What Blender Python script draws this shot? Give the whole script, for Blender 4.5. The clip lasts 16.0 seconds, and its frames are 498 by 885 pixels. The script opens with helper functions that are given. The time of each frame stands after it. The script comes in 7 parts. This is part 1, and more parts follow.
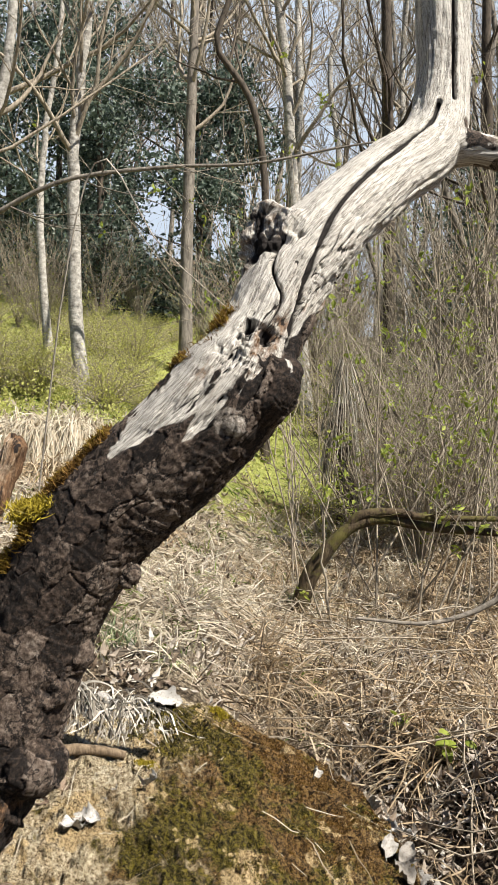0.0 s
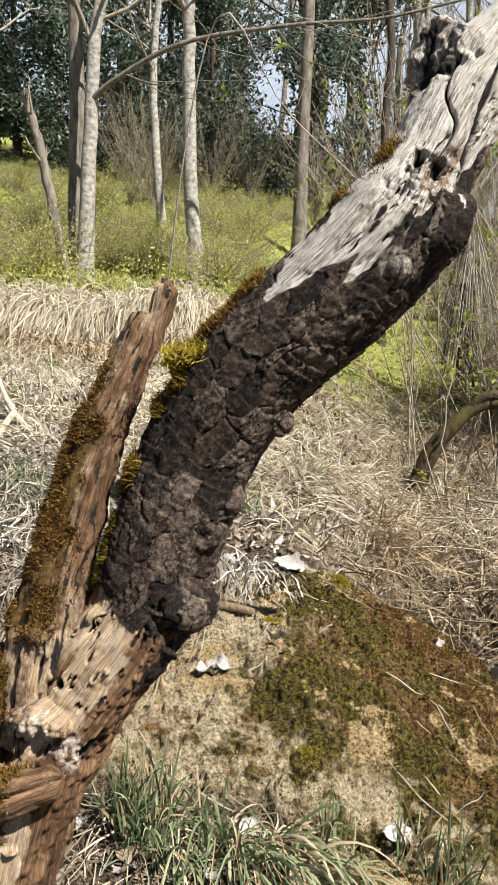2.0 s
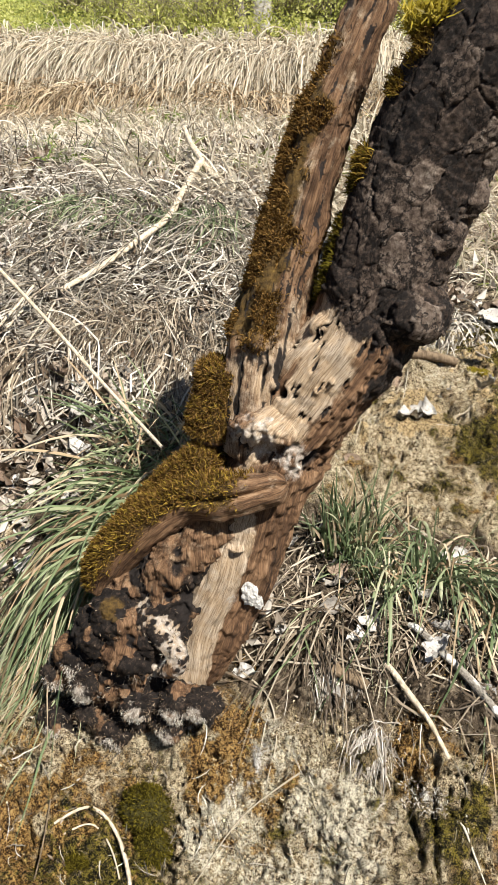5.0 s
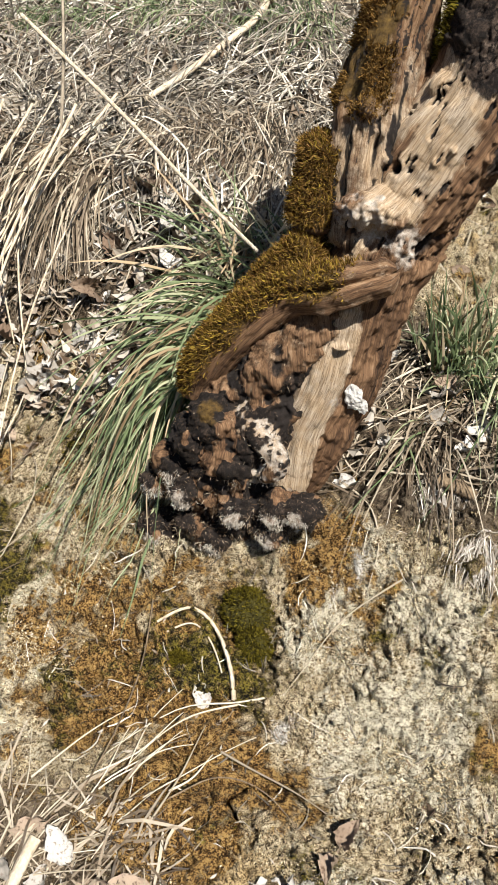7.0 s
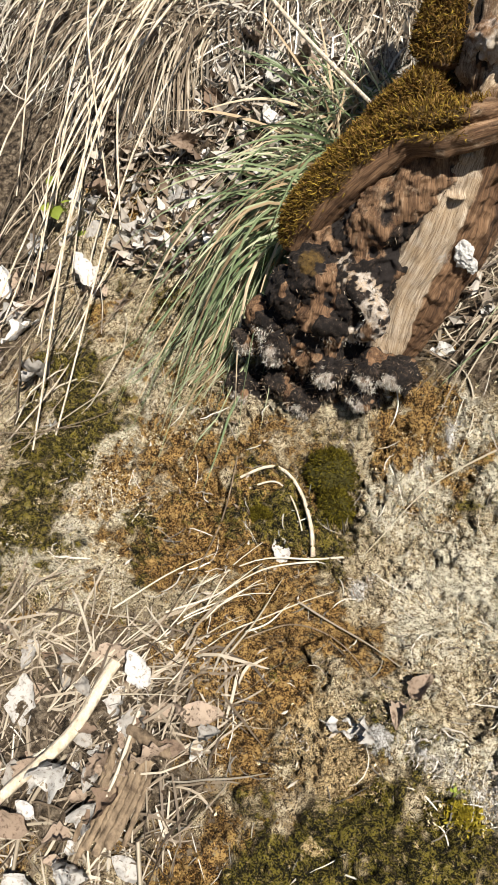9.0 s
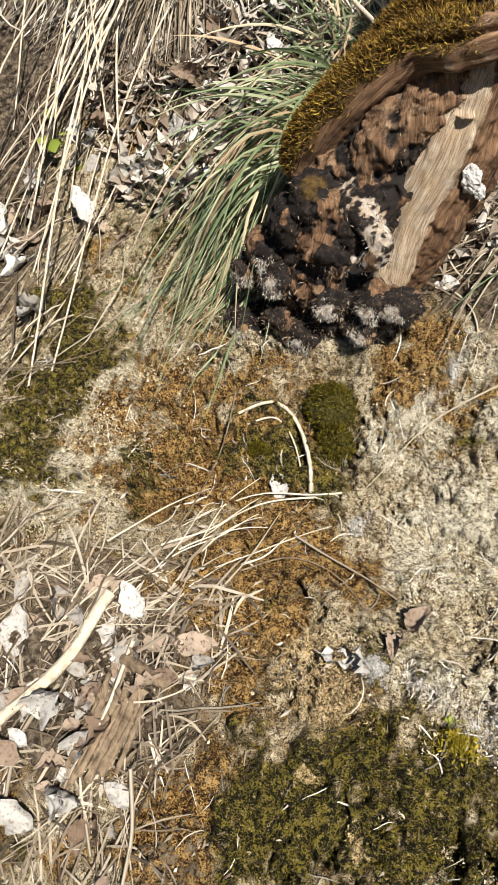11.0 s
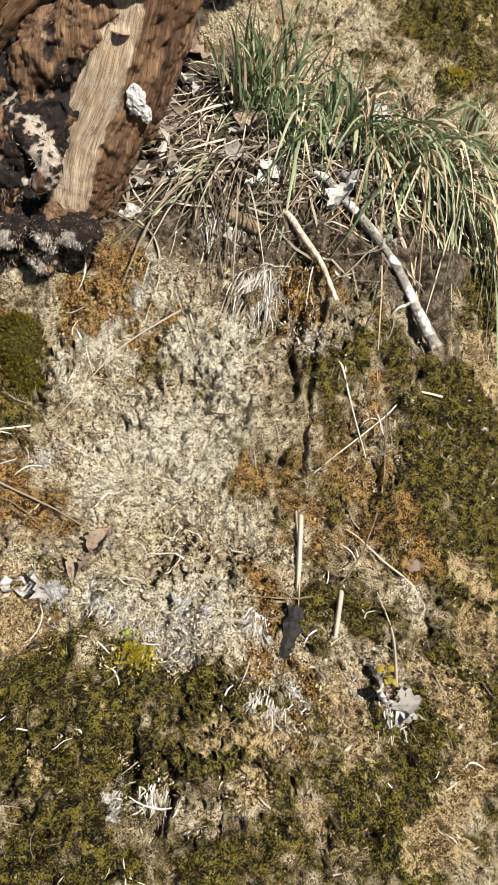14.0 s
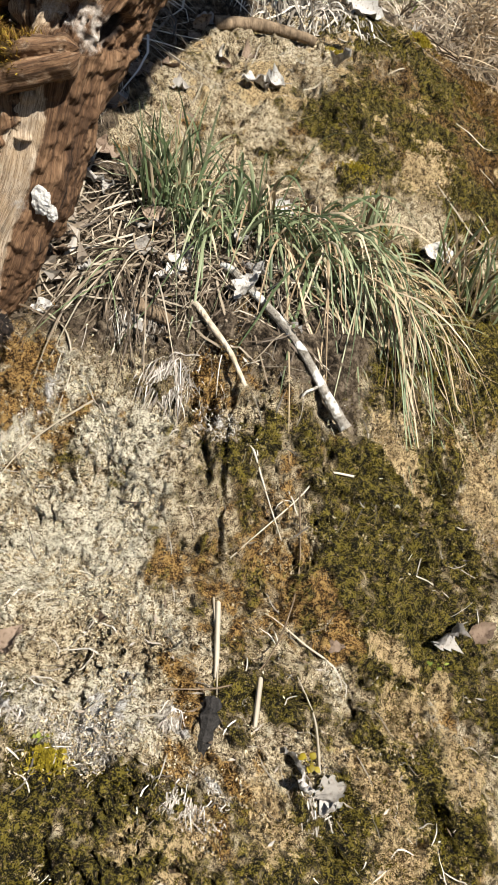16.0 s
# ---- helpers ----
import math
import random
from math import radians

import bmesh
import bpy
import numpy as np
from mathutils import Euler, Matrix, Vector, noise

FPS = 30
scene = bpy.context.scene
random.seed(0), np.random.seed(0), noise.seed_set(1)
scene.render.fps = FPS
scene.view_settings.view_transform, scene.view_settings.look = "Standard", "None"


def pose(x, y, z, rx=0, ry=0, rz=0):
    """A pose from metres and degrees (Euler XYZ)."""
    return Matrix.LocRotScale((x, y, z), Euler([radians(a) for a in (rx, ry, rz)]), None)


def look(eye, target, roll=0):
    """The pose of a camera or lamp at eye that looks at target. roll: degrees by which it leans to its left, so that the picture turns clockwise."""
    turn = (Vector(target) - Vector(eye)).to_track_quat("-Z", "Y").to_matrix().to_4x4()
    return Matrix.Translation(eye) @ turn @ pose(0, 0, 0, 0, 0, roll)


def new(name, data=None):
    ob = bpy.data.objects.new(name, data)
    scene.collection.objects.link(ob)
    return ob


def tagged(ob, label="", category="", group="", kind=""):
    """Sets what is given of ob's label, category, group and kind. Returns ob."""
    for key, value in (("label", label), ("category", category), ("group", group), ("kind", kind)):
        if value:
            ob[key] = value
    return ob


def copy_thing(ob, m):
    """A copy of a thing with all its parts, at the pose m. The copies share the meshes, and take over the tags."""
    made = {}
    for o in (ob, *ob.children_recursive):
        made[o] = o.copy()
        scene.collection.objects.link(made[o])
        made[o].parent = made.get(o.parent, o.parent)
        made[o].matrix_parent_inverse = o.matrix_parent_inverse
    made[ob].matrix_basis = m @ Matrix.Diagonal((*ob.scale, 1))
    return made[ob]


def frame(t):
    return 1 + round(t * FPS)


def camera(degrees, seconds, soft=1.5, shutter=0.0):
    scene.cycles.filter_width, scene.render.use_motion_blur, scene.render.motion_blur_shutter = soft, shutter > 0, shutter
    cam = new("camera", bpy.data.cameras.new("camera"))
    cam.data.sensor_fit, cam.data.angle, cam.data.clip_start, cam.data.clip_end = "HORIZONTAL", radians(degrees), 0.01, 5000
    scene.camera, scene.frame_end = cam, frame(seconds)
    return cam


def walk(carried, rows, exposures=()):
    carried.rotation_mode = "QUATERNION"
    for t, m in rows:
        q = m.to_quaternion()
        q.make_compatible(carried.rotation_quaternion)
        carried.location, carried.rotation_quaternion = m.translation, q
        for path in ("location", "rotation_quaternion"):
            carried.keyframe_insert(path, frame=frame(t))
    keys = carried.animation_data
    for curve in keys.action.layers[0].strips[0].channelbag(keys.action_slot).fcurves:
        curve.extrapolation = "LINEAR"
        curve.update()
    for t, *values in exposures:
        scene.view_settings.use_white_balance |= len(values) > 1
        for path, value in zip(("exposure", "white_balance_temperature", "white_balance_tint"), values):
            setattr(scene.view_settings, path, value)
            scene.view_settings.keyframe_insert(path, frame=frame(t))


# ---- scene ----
cam = camera(34.6, 16.0, soft=1.2)
METRES, EYE, TILT, LEAN, TURN = 0.85, 1.6, 0.0, 0.0, 0.0
ROWS = [
    (0.0, 0.0, 0.0, 0.0, -0.0, 0.0, -0.0),
    (0.5, -0.0243, 0.0167, -0.0208, 1.51, -2.08, -0.46),
    (1.0, -0.0484, 0.0323, -0.0437, 3.33, -4.07, -0.89),
    (1.5, -0.0764, 0.0397, -0.064, 5.34, -6.11, -1.03),
    (2.0, -0.0986, 0.0396, -0.0802, 7.5, -8.05, -0.87),
    (2.5, -0.1268, 0.0473, -0.1075, 9.54, -10.18, -0.45),
    (3.0, -0.1499, 0.0557, -0.1331, 11.73, -12.32, -0.14),
    (3.5, -0.1709, 0.0654, -0.1691, 14.0, -15.64, 0.08),
    (6.0, -0.2437, 0.0822, -0.3243, 21.96, -27.45, 2.68),
    (6.5, -0.2554, 0.0859, -0.3706, 23.34, -30.25, 3.45),
    (7.0, -0.2653, 0.0855, -0.4038, 24.51, -32.48, 4.19),
    (7.5, -0.275, 0.0673, -0.4346, 25.84, -34.28, 4.25),
    (8.0, -0.286, 0.0528, -0.4654, 27.69, -36.09, 3.48),
    (8.5, -0.2907, 0.0333, -0.4923, 29.41, -37.28, 3.4),
    (9.0, -0.2931, 0.0189, -0.512, 30.86, -38.12, 3.65),
    (11.5, -0.2645, 0.0062, -0.6075, 31.15, -41.16, 2.93),
    (12.0, -0.2409, 0.0063, -0.6318, 29.59, -41.99, 2.22),
    (12.5, -0.2058, 0.0184, -0.6439, 26.53, -42.11, 0.99),
    (13.0, -0.1604, 0.0249, -0.6572, 23.11, -42.45, -1.05),
    (13.5, -0.1223, 0.0344, -0.6503, 19.91, -43.07, -3.38),
    (14.0, -0.1028, 0.0389, -0.6455, 17.78, -42.45, -4.96),
    (14.5, -0.0869, 0.0413, -0.6296, 16.16, -40.76, -5.84),
    (15.0, -0.0779, 0.0429, -0.6148, 15.17, -38.29, -5.96),
    (15.5, -0.0688, 0.0479, -0.6144, 14.37, -36.88, -5.76),
    (16.0, -0.0525, 0.0575, -0.6206, 13.22, -36.58, -5.79),
]
walk(cam, [(t, pose(0, 0, EYE, TILT, LEAN, TURN) @ pose(METRES * x, METRES * y, METRES * z, 90 + pitch, roll, yaw)) for t, x, y, z, yaw, pitch, roll in ROWS])

# ---- light: a clear spring day, high sun from the right ----
SUN_DIR = Vector((0.52, -0.37, 0.77)).normalized()  # towards the sun
world = bpy.data.worlds.new("sky")
scene.world = world
world.use_nodes = True
wt = world.node_tree
sky = wt.nodes.new("ShaderNodeTexSky")
sky.sky_type = "NISHITA"
sky.sun_disc = False
sky.sun_elevation = math.asin(SUN_DIR.z)
sky.sun_rotation = math.atan2(SUN_DIR.x, SUN_DIR.y)
sky.air_density, sky.dust_density, sky.ozone_density = 0.7, 0.3, 1.0
wt.nodes["Background"].inputs["Strength"].default_value = 0.05
wt.links.new(sky.outputs[0], wt.nodes["Background"].inputs["Color"])
sun_data = bpy.data.lights.new("sun", "SUN")
sun_data.energy, sun_data.angle, sun_data.color = 5.0, radians(0.53), (1.0, 0.955, 0.885)
sun = new("sun", sun_data)
sun.matrix_world = look(SUN_DIR * 50, (0, 0, 0))
scene.view_settings.exposure = 1.10

# ---- tools: noise, meshes, materials ----
rng = np.random.default_rng(7)


def hash3(i, j, k, seed):
    n = (i * 374761393 + j * 668265263 + k * 2147483647 + seed * 144665) & 0xFFFFFFFF
    n = ((n ^ (n >> 13)) * 1274126177) & 0xFFFFFFFF
    n = ((n ^ (n >> 16)) * 2246822519) & 0xFFFFFFFF
    return ((n ^ (n >> 15)) & 0xFFFFFF) / float(0xFFFFFF)


def vnoise(x, y, z=0.0, seed=1):
    """Smooth lattice noise from 0 to 1, on arrays."""
    x, y, z = np.broadcast_arrays(np.asarray(x, float), np.asarray(y, float), np.asarray(z, float))
    i, j, k = (np.floor(a).astype(np.int64) for a in (x, y, z))
    u, v, w = x - i, y - j, z - k
    u, v, w = (a * a * (3 - 2 * a) for a in (u, v, w))
    out = 0.0
    for a in (0, 1):
        for b in (0, 1):
            for c in (0, 1):
                out = out + hash3(i + a, j + b, k + c, seed) * (u if a else 1 - u) * (v if b else 1 - v) * (w if c else 1 - w)
    return out


def fbm(x, y, z=0.0, octaves=4, seed=1):
    total, amp, norm = 0.0, 1.0, 0.0
    for o in range(octaves):
        total = total + amp * vnoise(np.asarray(x) * 2 ** o, np.asarray(y) * 2 ** o, np.asarray(z) * 2 ** o, seed + o)
        norm += amp
        amp *= 0.5
    return total / norm


def cells(p, seed=1):
    """Distance to the nearest and second nearest of scattered points, one to a unit cell, and a value per cell."""
    base = np.floor(p).astype(np.int64)
    f1, f2, val = np.full(len(p), 9.0), np.full(len(p), 9.0), np.zeros(len(p))
    for a in (-1, 0, 1):
        for b in (-1, 0, 1):
            for c in (-1, 0, 1):
                q = base + (a, b, c)
                at = q + np.stack([hash3(q[:, 0], q[:, 1], q[:, 2], seed + s) for s in (0, 11, 23)], 1)
                d = np.linalg.norm(at - p, axis=1)
                near = d < f1
                f2 = np.where(near, f1, np.minimum(f2, d))
                val = np.where(near, hash3(q[:, 0], q[:, 1], q[:, 2], seed + 37), val)
                f1 = np.where(near, d, f1)
    return f1, f2, val


def mesh_from(name, verts, faces, material, smooth_shade=True, attrs=None):
    me = bpy.data.meshes.new(name)
    verts, faces = np.asarray(verts, np.float32), np.asarray(faces, np.int32)
    n, k = faces.shape
    me.vertices.add(len(verts))
    me.vertices.foreach_set("co", verts.ravel())
    me.loops.add(n * k)
    me.loops.foreach_set("vertex_index", faces.ravel())
    me.polygons.add(n)
    me.polygons.foreach_set("loop_start", np.arange(0, n * k, k, dtype=np.int32))
    me.polygons.foreach_set("loop_total", np.full(n, k, np.int32))
    me.polygons.foreach_set("use_smooth", np.full(n, smooth_shade))
    me.update(calc_edges=True)
    for key, value in (attrs or {}).items():
        me.attributes.new(key, "FLOAT", "POINT").data.foreach_set("value", np.asarray(value, np.float32))
    me.materials.append(material)
    return me


def thing(name, label, category, group="", kind="", at=(0, 0, 0)):
    ob = new(name)
    ob.empty_display_size = 0.05
    ob.location = at
    return tagged(ob, label, category, group, kind)


def part(name, me, parent, label="", kind=""):
    ob = new(name, me)
    ob.parent = parent
    if parent is not None:
        ob.matrix_parent_inverse = Matrix.Translation(parent.location).inverted()
    return tagged(ob, label, kind=kind)


class Soup:
    """Collects strands, tubes and leaves, and joins them into one mesh."""

    def __init__(self):
        self.v, self.f, self.n = [], [], 0

    def add(self, verts, faces):
        self.v.append(np.asarray(verts, float).reshape(-1, 3))
        self.f.append(np.asarray(faces, np.int64).reshape(-1, 4) + self.n)
        self.n += len(self.v[-1])

    def ribbons(self, p, w, side):
        """p: N x K points, w: N x K half widths, side: N x 3 or N x K x 3."""
        N, K = p.shape[:2]
        if side.ndim == 2:
            side = np.repeat(side[:, None, :], K, 1)
        v = np.stack([p - side * w[..., None], p + side * w[..., None]], 2).reshape(-1, 3)
        i = (np.arange(N)[:, None] * K + np.arange(K - 1)[None]).ravel() * 2
        self.add(v, np.stack([i, i + 1, i + 3, i + 2], 1))

    def blades(self, p, w, side, fold=0.35):
        """Ribbons with a keel: three points across."""
        N, K = p.shape[:2]
        t = np.gradient(p, axis=1)
        s = np.repeat(side[:, None, :], K, 1)
        up = np.cross(t, s)
        up /= np.linalg.norm(up, axis=2, keepdims=True) + 1e-9
        a = p - s * w[..., None]
        b = p - up * (w * fold)[..., None]
        c = p + s * w[..., None]
        v = np.stack([a, b, c], 2).reshape(-1, 3)
        i = (np.arange(N)[:, None] * K + np.arange(K - 1)[None]).ravel() * 3
        self.add(v, np.concatenate([np.stack([i, i + 1, i + 4, i + 3], 1), np.stack([i + 1, i + 2, i + 5, i + 4], 1)]))

    def tubes(self, p, r, sides=5, cap=False):
        N, K = p.shape[:2]
        t = np.gradient(p, axis=1)
        t /= np.linalg.norm(t, axis=2, keepdims=True) + 1e-9
        ref = np.where(np.abs(t[:, :1, 2:]) > 0.8, np.array([1.0, 0.2, 0.0]), np.array([0.0, 0.1, 1.0]))
        a = np.cross(t, ref)
        a /= np.linalg.norm(a, axis=2, keepdims=True) + 1e-9
        b = np.cross(t, a)
        ang = np.arange(sides) * 2 * np.pi / sides
        ring = a[:, :, None, :] * np.cos(ang)[:, None] + b[:, :, None, :] * np.sin(ang)[:, None]
        v = p[:, :, None, :] + ring * r[:, :, None, None]
        n = np.arange(N)[:, None, None] * K * sides
        k = np.arange(K - 1)[None, :, None] * sides
        s = np.arange(sides)[None, None, :]
        s2 = (s + 1) % sides
        q = np.stack([n + k + s, n + k + s2, n + k + sides + s2, n + k + sides + s], 3)
        self.add(v.reshape(-1, 3), q.reshape(-1, 4))

    def leaves(self, p, d, side, length, width, bend=0.2):
        """Small pointed leaves of two folded quads: at p, along d."""
        up = np.cross(d, side)
        L, W = length[:, None], width[:, None]
        mid = p + d * L * 0.5 - up * L * bend * 0.2
        tip = p + d * L - up * L * bend
        v = np.stack([p, mid - side * W + up * W * 0.3, tip, mid + side * W + up * W * 0.3, mid], 1).reshape(-1, 3)
        i = np.arange(len(p)) * 5
        self.add(v, np.concatenate([np.stack([i, i + 1, i + 2, i + 4], 1), np.stack([i, i + 4, i + 2, i + 3], 1)]))

    def mesh(self, name, material, smooth_shade=True):
        return mesh_from(name, np.concatenate(self.v), np.concatenate(self.f), material, smooth_shade)


def unit(v):
    return v / (np.linalg.norm(v, axis=-1, keepdims=True) + 1e-9)


def spline(points, count):
    """A smooth line (Catmull-Rom) through points of any width, at count even steps."""
    P = np.asarray(points, float)
    P = np.concatenate([2 * P[:1] - P[1:2], P, 2 * P[-1:] - P[-2:-1]])
    u = np.linspace(0, len(P) - 3 - 1e-6, count)
    i = u.astype(int)
    t = (u - i)[:, None]
    a, b, c, d = P[i], P[i + 1], P[i + 2], P[i + 3]
    return 0.5 * (2 * b + (c - a) * t + (2 * a - 5 * b + 4 * c - d) * t ** 2 + (3 * b - a - 3 * c + d) * t ** 3)


# ---- materials ----
class Shade:
    """A principled material with a few shortcuts for its nodes."""

    def __init__(self, name, rough=0.85, specular=0.3):
        self.m = bpy.data.materials.new(name)
        self.m.use_nodes = True
        self.t = self.m.node_tree
        self.b = self.t.nodes["Principled BSDF"]
        self.b.inputs["Roughness"].default_value = rough
        self.b.inputs["Specular IOR Level"].default_value = specular
        self.where = self.t.nodes.new("ShaderNodeNewGeometry").outputs["Position"]

    def link(self, a, b):
        self.t.links.new(a, b)

    def scaled(self, s):
        n = self.t.nodes.new("ShaderNodeVectorMath")
        n.operation = "MULTIPLY"
        n.inputs[1].default_value = s
        self.link(self.where, n.inputs[0])
        return n.outputs[0]

    def noise(self, scale, detail=4.0, rough=0.6, stretch=None):
        n = self.t.nodes.new("ShaderNodeTexNoise")
        n.inputs["Scale"].default_value, n.inputs["Detail"].default_value, n.inputs["Roughness"].default_value = scale, detail, rough
        self.link(self.scaled(stretch) if stretch else self.where, n.inputs["Vector"])
        return n.outputs["Fac"]

    def cell(self, scale, feature="F1", stretch=None):
        n = self.t.nodes.new("ShaderNodeTexVoronoi")
        n.feature = feature
        n.inputs["Scale"].default_value = scale
        self.link(self.scaled(stretch) if stretch else self.where, n.inputs["Vector"])
        return n.outputs["Distance"]

    def attr(self, name):
        n = self.t.nodes.new("ShaderNodeAttribute")
        n.attribute_name = name
        return n.outputs["Fac"]

    def island(self):
        return self.t.nodes.new("ShaderNodeNewGeometry").outputs["Random Per Island"]

    def each(self):
        return self.t.nodes.new("ShaderNodeObjectInfo").outputs["Random"]

    def ramp(self, fac, *stops):
        n = self.t.nodes.new("ShaderNodeValToRGB")
        e = n.color_ramp.elements
        while len(e) < len(stops):
            e.new(0.5)
        for el, (at, col) in zip(e, stops):
            el.position = at
            el.color = (*col, 1) if len(col) == 3 else col
        self.link(fac, n.inputs[0])
        return n.outputs[0]

    def mix(self, fac, a, b, kind="MIX"):
        n = self.t.nodes.new("ShaderNodeMix")
        n.data_type, n.blend_type = "RGBA", kind
        for sock, val in ((n.inputs[0], fac), (n.inputs[6], a), (n.inputs[7], b)):
            if isinstance(val, (int, float)):
                sock.default_value = val
            elif isinstance(val, tuple):
                sock.default_value = (*val, 1)
            else:
                self.link(val, sock)
        return n.outputs[2]

    def math(self, op, a, b=0.0, c=0.0):
        n = self.t.nodes.new("ShaderNodeMath")
        n.operation = op
        for sock, val in zip(n.inputs, (a, b, c)):
            if isinstance(val, (int, float)):
                sock.default_value = val
            else:
                self.link(val, sock)
        return n.outputs[0]

    def edge(self, fac, low, high):
        n = self.t.nodes.new("ShaderNodeMapRange")
        n.interpolation_type = "SMOOTHSTEP"
        n.inputs[1].default_value, n.inputs[2].default_value = low, high
        self.link(fac, n.inputs[0])
        return n.outputs[0]

    def colour(self, c):
        if isinstance(c, tuple):
            self.b.inputs["Base Color"].default_value = (*c, 1)
        else:
            self.link(c, self.b.inputs["Base Color"])

    def bump(self, height, strength=0.5, dist=0.01):
        n = self.t.nodes.new("ShaderNodeBump")
        n.inputs["Strength"].default_value, n.inputs["Distance"].default_value = strength, dist
        self.link(height, n.inputs["Height"])
        if self.b.inputs["Normal"].is_linked:
            self.link(self.b.inputs["Normal"].links[0].from_socket, n.inputs["Normal"])
        self.link(n.outputs[0], self.b.inputs["Normal"])

    def thin(self, amount=0.35):
        """Lets light through a leaf or blade."""
        tr = self.t.nodes.new("ShaderNodeBsdfTranslucent")
        mx = self.t.nodes.new("ShaderNodeMixShader")
        mx.inputs[0].default_value = amount
        src = self.b.inputs["Base Color"]
        if src.is_linked:
            self.link(src.links[0].from_socket, tr.inputs["Color"])
        else:
            tr.inputs["Color"].default_value = src.default_value
        out = self.t.nodes["Material Output"]
        self.link(self.b.outputs[0], mx.inputs[1])
        self.link(tr.outputs[0], mx.inputs[2])
        self.link(mx.outputs[0], out.inputs["Surface"])
        return self


def strand(name, *cols, thin=0.25, rough=0.6, gloss=0.35):
    """Grass, straw or leaf: a spread of colours over the single pieces, mottled finely."""
    s = Shade(name, rough, gloss)
    stops = [(i / (len(cols) - 1), c) for i, c in enumerate(cols)]
    c = s.ramp(s.math("FRACT", s.math("ADD", s.island(), s.each())), *stops)
    c = s.mix(s.math("MULTIPLY", s.noise(90.0), 0.55), c, s.mix(1.0, c, (0.55, 0.5, 0.42), "MULTIPLY"))
    s.colour(c)
    return s.thin(thin).m if thin else s.m


def bark(name, dark, light, scale, stretch=(1, 1, 0.3), moss=0.0, pale=None):
    s = Shade(name, 0.9, 0.2)
    n = s.noise(scale, 6, 0.65, stretch)
    c = s.ramp(n, (0.3, dark), (0.72, light))
    if pale:
        c = s.mix(s.edge(s.noise(scale * 0.35, 3), 0.5, 0.62), c, pale)
    if moss:
        c = s.mix(s.edge(s.noise(scale * 0.4, 5), 0.45, 0.66), c, (0.085, 0.075, 0.02))
    s.colour(c)
    s.bump(n, 0.7, 0.02)
    return s.m


def ground_material():
    s = Shade("mossy_sandstone", 0.95, 0.15)
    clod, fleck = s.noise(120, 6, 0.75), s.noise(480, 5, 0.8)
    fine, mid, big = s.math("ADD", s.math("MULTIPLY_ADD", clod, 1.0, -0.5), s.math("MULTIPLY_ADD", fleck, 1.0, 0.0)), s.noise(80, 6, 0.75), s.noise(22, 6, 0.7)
    # near-black pores and lowest ramp tones: humus plus crevice shade, put into the colour
    pore_shade = s.math("MULTIPLY", s.edge(s.noise(210, 8, 0.88), 0.445, 0.415), s.edge(s.noise(16, 4, 0.7), 0.36, 0.52))
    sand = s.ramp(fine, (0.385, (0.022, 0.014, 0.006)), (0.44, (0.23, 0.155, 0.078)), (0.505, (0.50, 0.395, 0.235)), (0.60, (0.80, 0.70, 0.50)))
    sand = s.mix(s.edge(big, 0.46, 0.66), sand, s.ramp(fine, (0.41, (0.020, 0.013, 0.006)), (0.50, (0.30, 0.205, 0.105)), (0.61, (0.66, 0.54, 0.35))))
    sand = s.mix(pore_shade, sand, (0.016, 0.011, 0.006))
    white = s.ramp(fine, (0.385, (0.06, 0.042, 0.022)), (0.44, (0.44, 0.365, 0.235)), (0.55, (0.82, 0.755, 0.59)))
    white = s.mix(s.math("MULTIPLY", pore_shade, 0.75), white, (0.02, 0.014, 0.008))
    tan = s.ramp(fine, (0.40, (0.03, 0.019, 0.008)), (0.48, (0.37, 0.25, 0.115)), (0.60, (0.68, 0.52, 0.29)))
    lichen = s.ramp(s.noise(420, 5, 0.75, (1, 1, 0.4)), (0.41, (0.20, 0.17, 0.135)), (0.48, (0.52, 0.48, 0.425)), (0.58, (0.80, 0.775, 0.725)))
    grains = s.noise(380, 4, 0.7)
    # moss likewise: darkest stop near black, for shade between its clumps
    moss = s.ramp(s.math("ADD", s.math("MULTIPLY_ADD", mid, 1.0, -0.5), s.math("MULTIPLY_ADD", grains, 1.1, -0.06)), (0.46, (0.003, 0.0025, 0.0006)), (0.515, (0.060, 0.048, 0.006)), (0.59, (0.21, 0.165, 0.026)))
    moss = s.mix(s.edge(s.noise(150, 6, 0.8), 0.56, 0.64), moss, tan)
    rust = s.ramp(s.math("ADD", s.math("MULTIPLY_ADD", mid, 1.0, -0.5), s.math("MULTIPLY_ADD", grains, 1.1, -0.05)), (0.42, (0.018, 0.008, 0.002)), (0.5, (0.20, 0.102, 0.026)), (0.59, (0.47, 0.30, 0.11)))
    russet = s.ramp(s.math("ADD", s.math("MULTIPLY_ADD", mid, 1.0, -0.5), s.math("MULTIPLY_ADD", grains, 1.1, -0.05)), (0.44, (0.008, 0.0045, 0.002)), (0.51, (0.105, 0.054, 0.016)), (0.61, (0.34, 0.215, 0.085)))
    soil = s.ramp(s.noise(60, 6, 0.75), (0.38, (0.012, 0.009, 0.006)), (0.5, (0.10, 0.073, 0.047)), (0.66, (0.32, 0.255, 0.18)))
    wob = s.math("MULTIPLY", s.math("SUBTRACT", s.noise(60, 7, 0.8), 0.5), 2.6)

    def mask(name, low=0.35, high=0.6):
        return s.edge(s.math("ADD", s.attr(name), wob), low, high)

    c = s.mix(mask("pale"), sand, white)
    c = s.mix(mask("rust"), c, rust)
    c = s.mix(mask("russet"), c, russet)
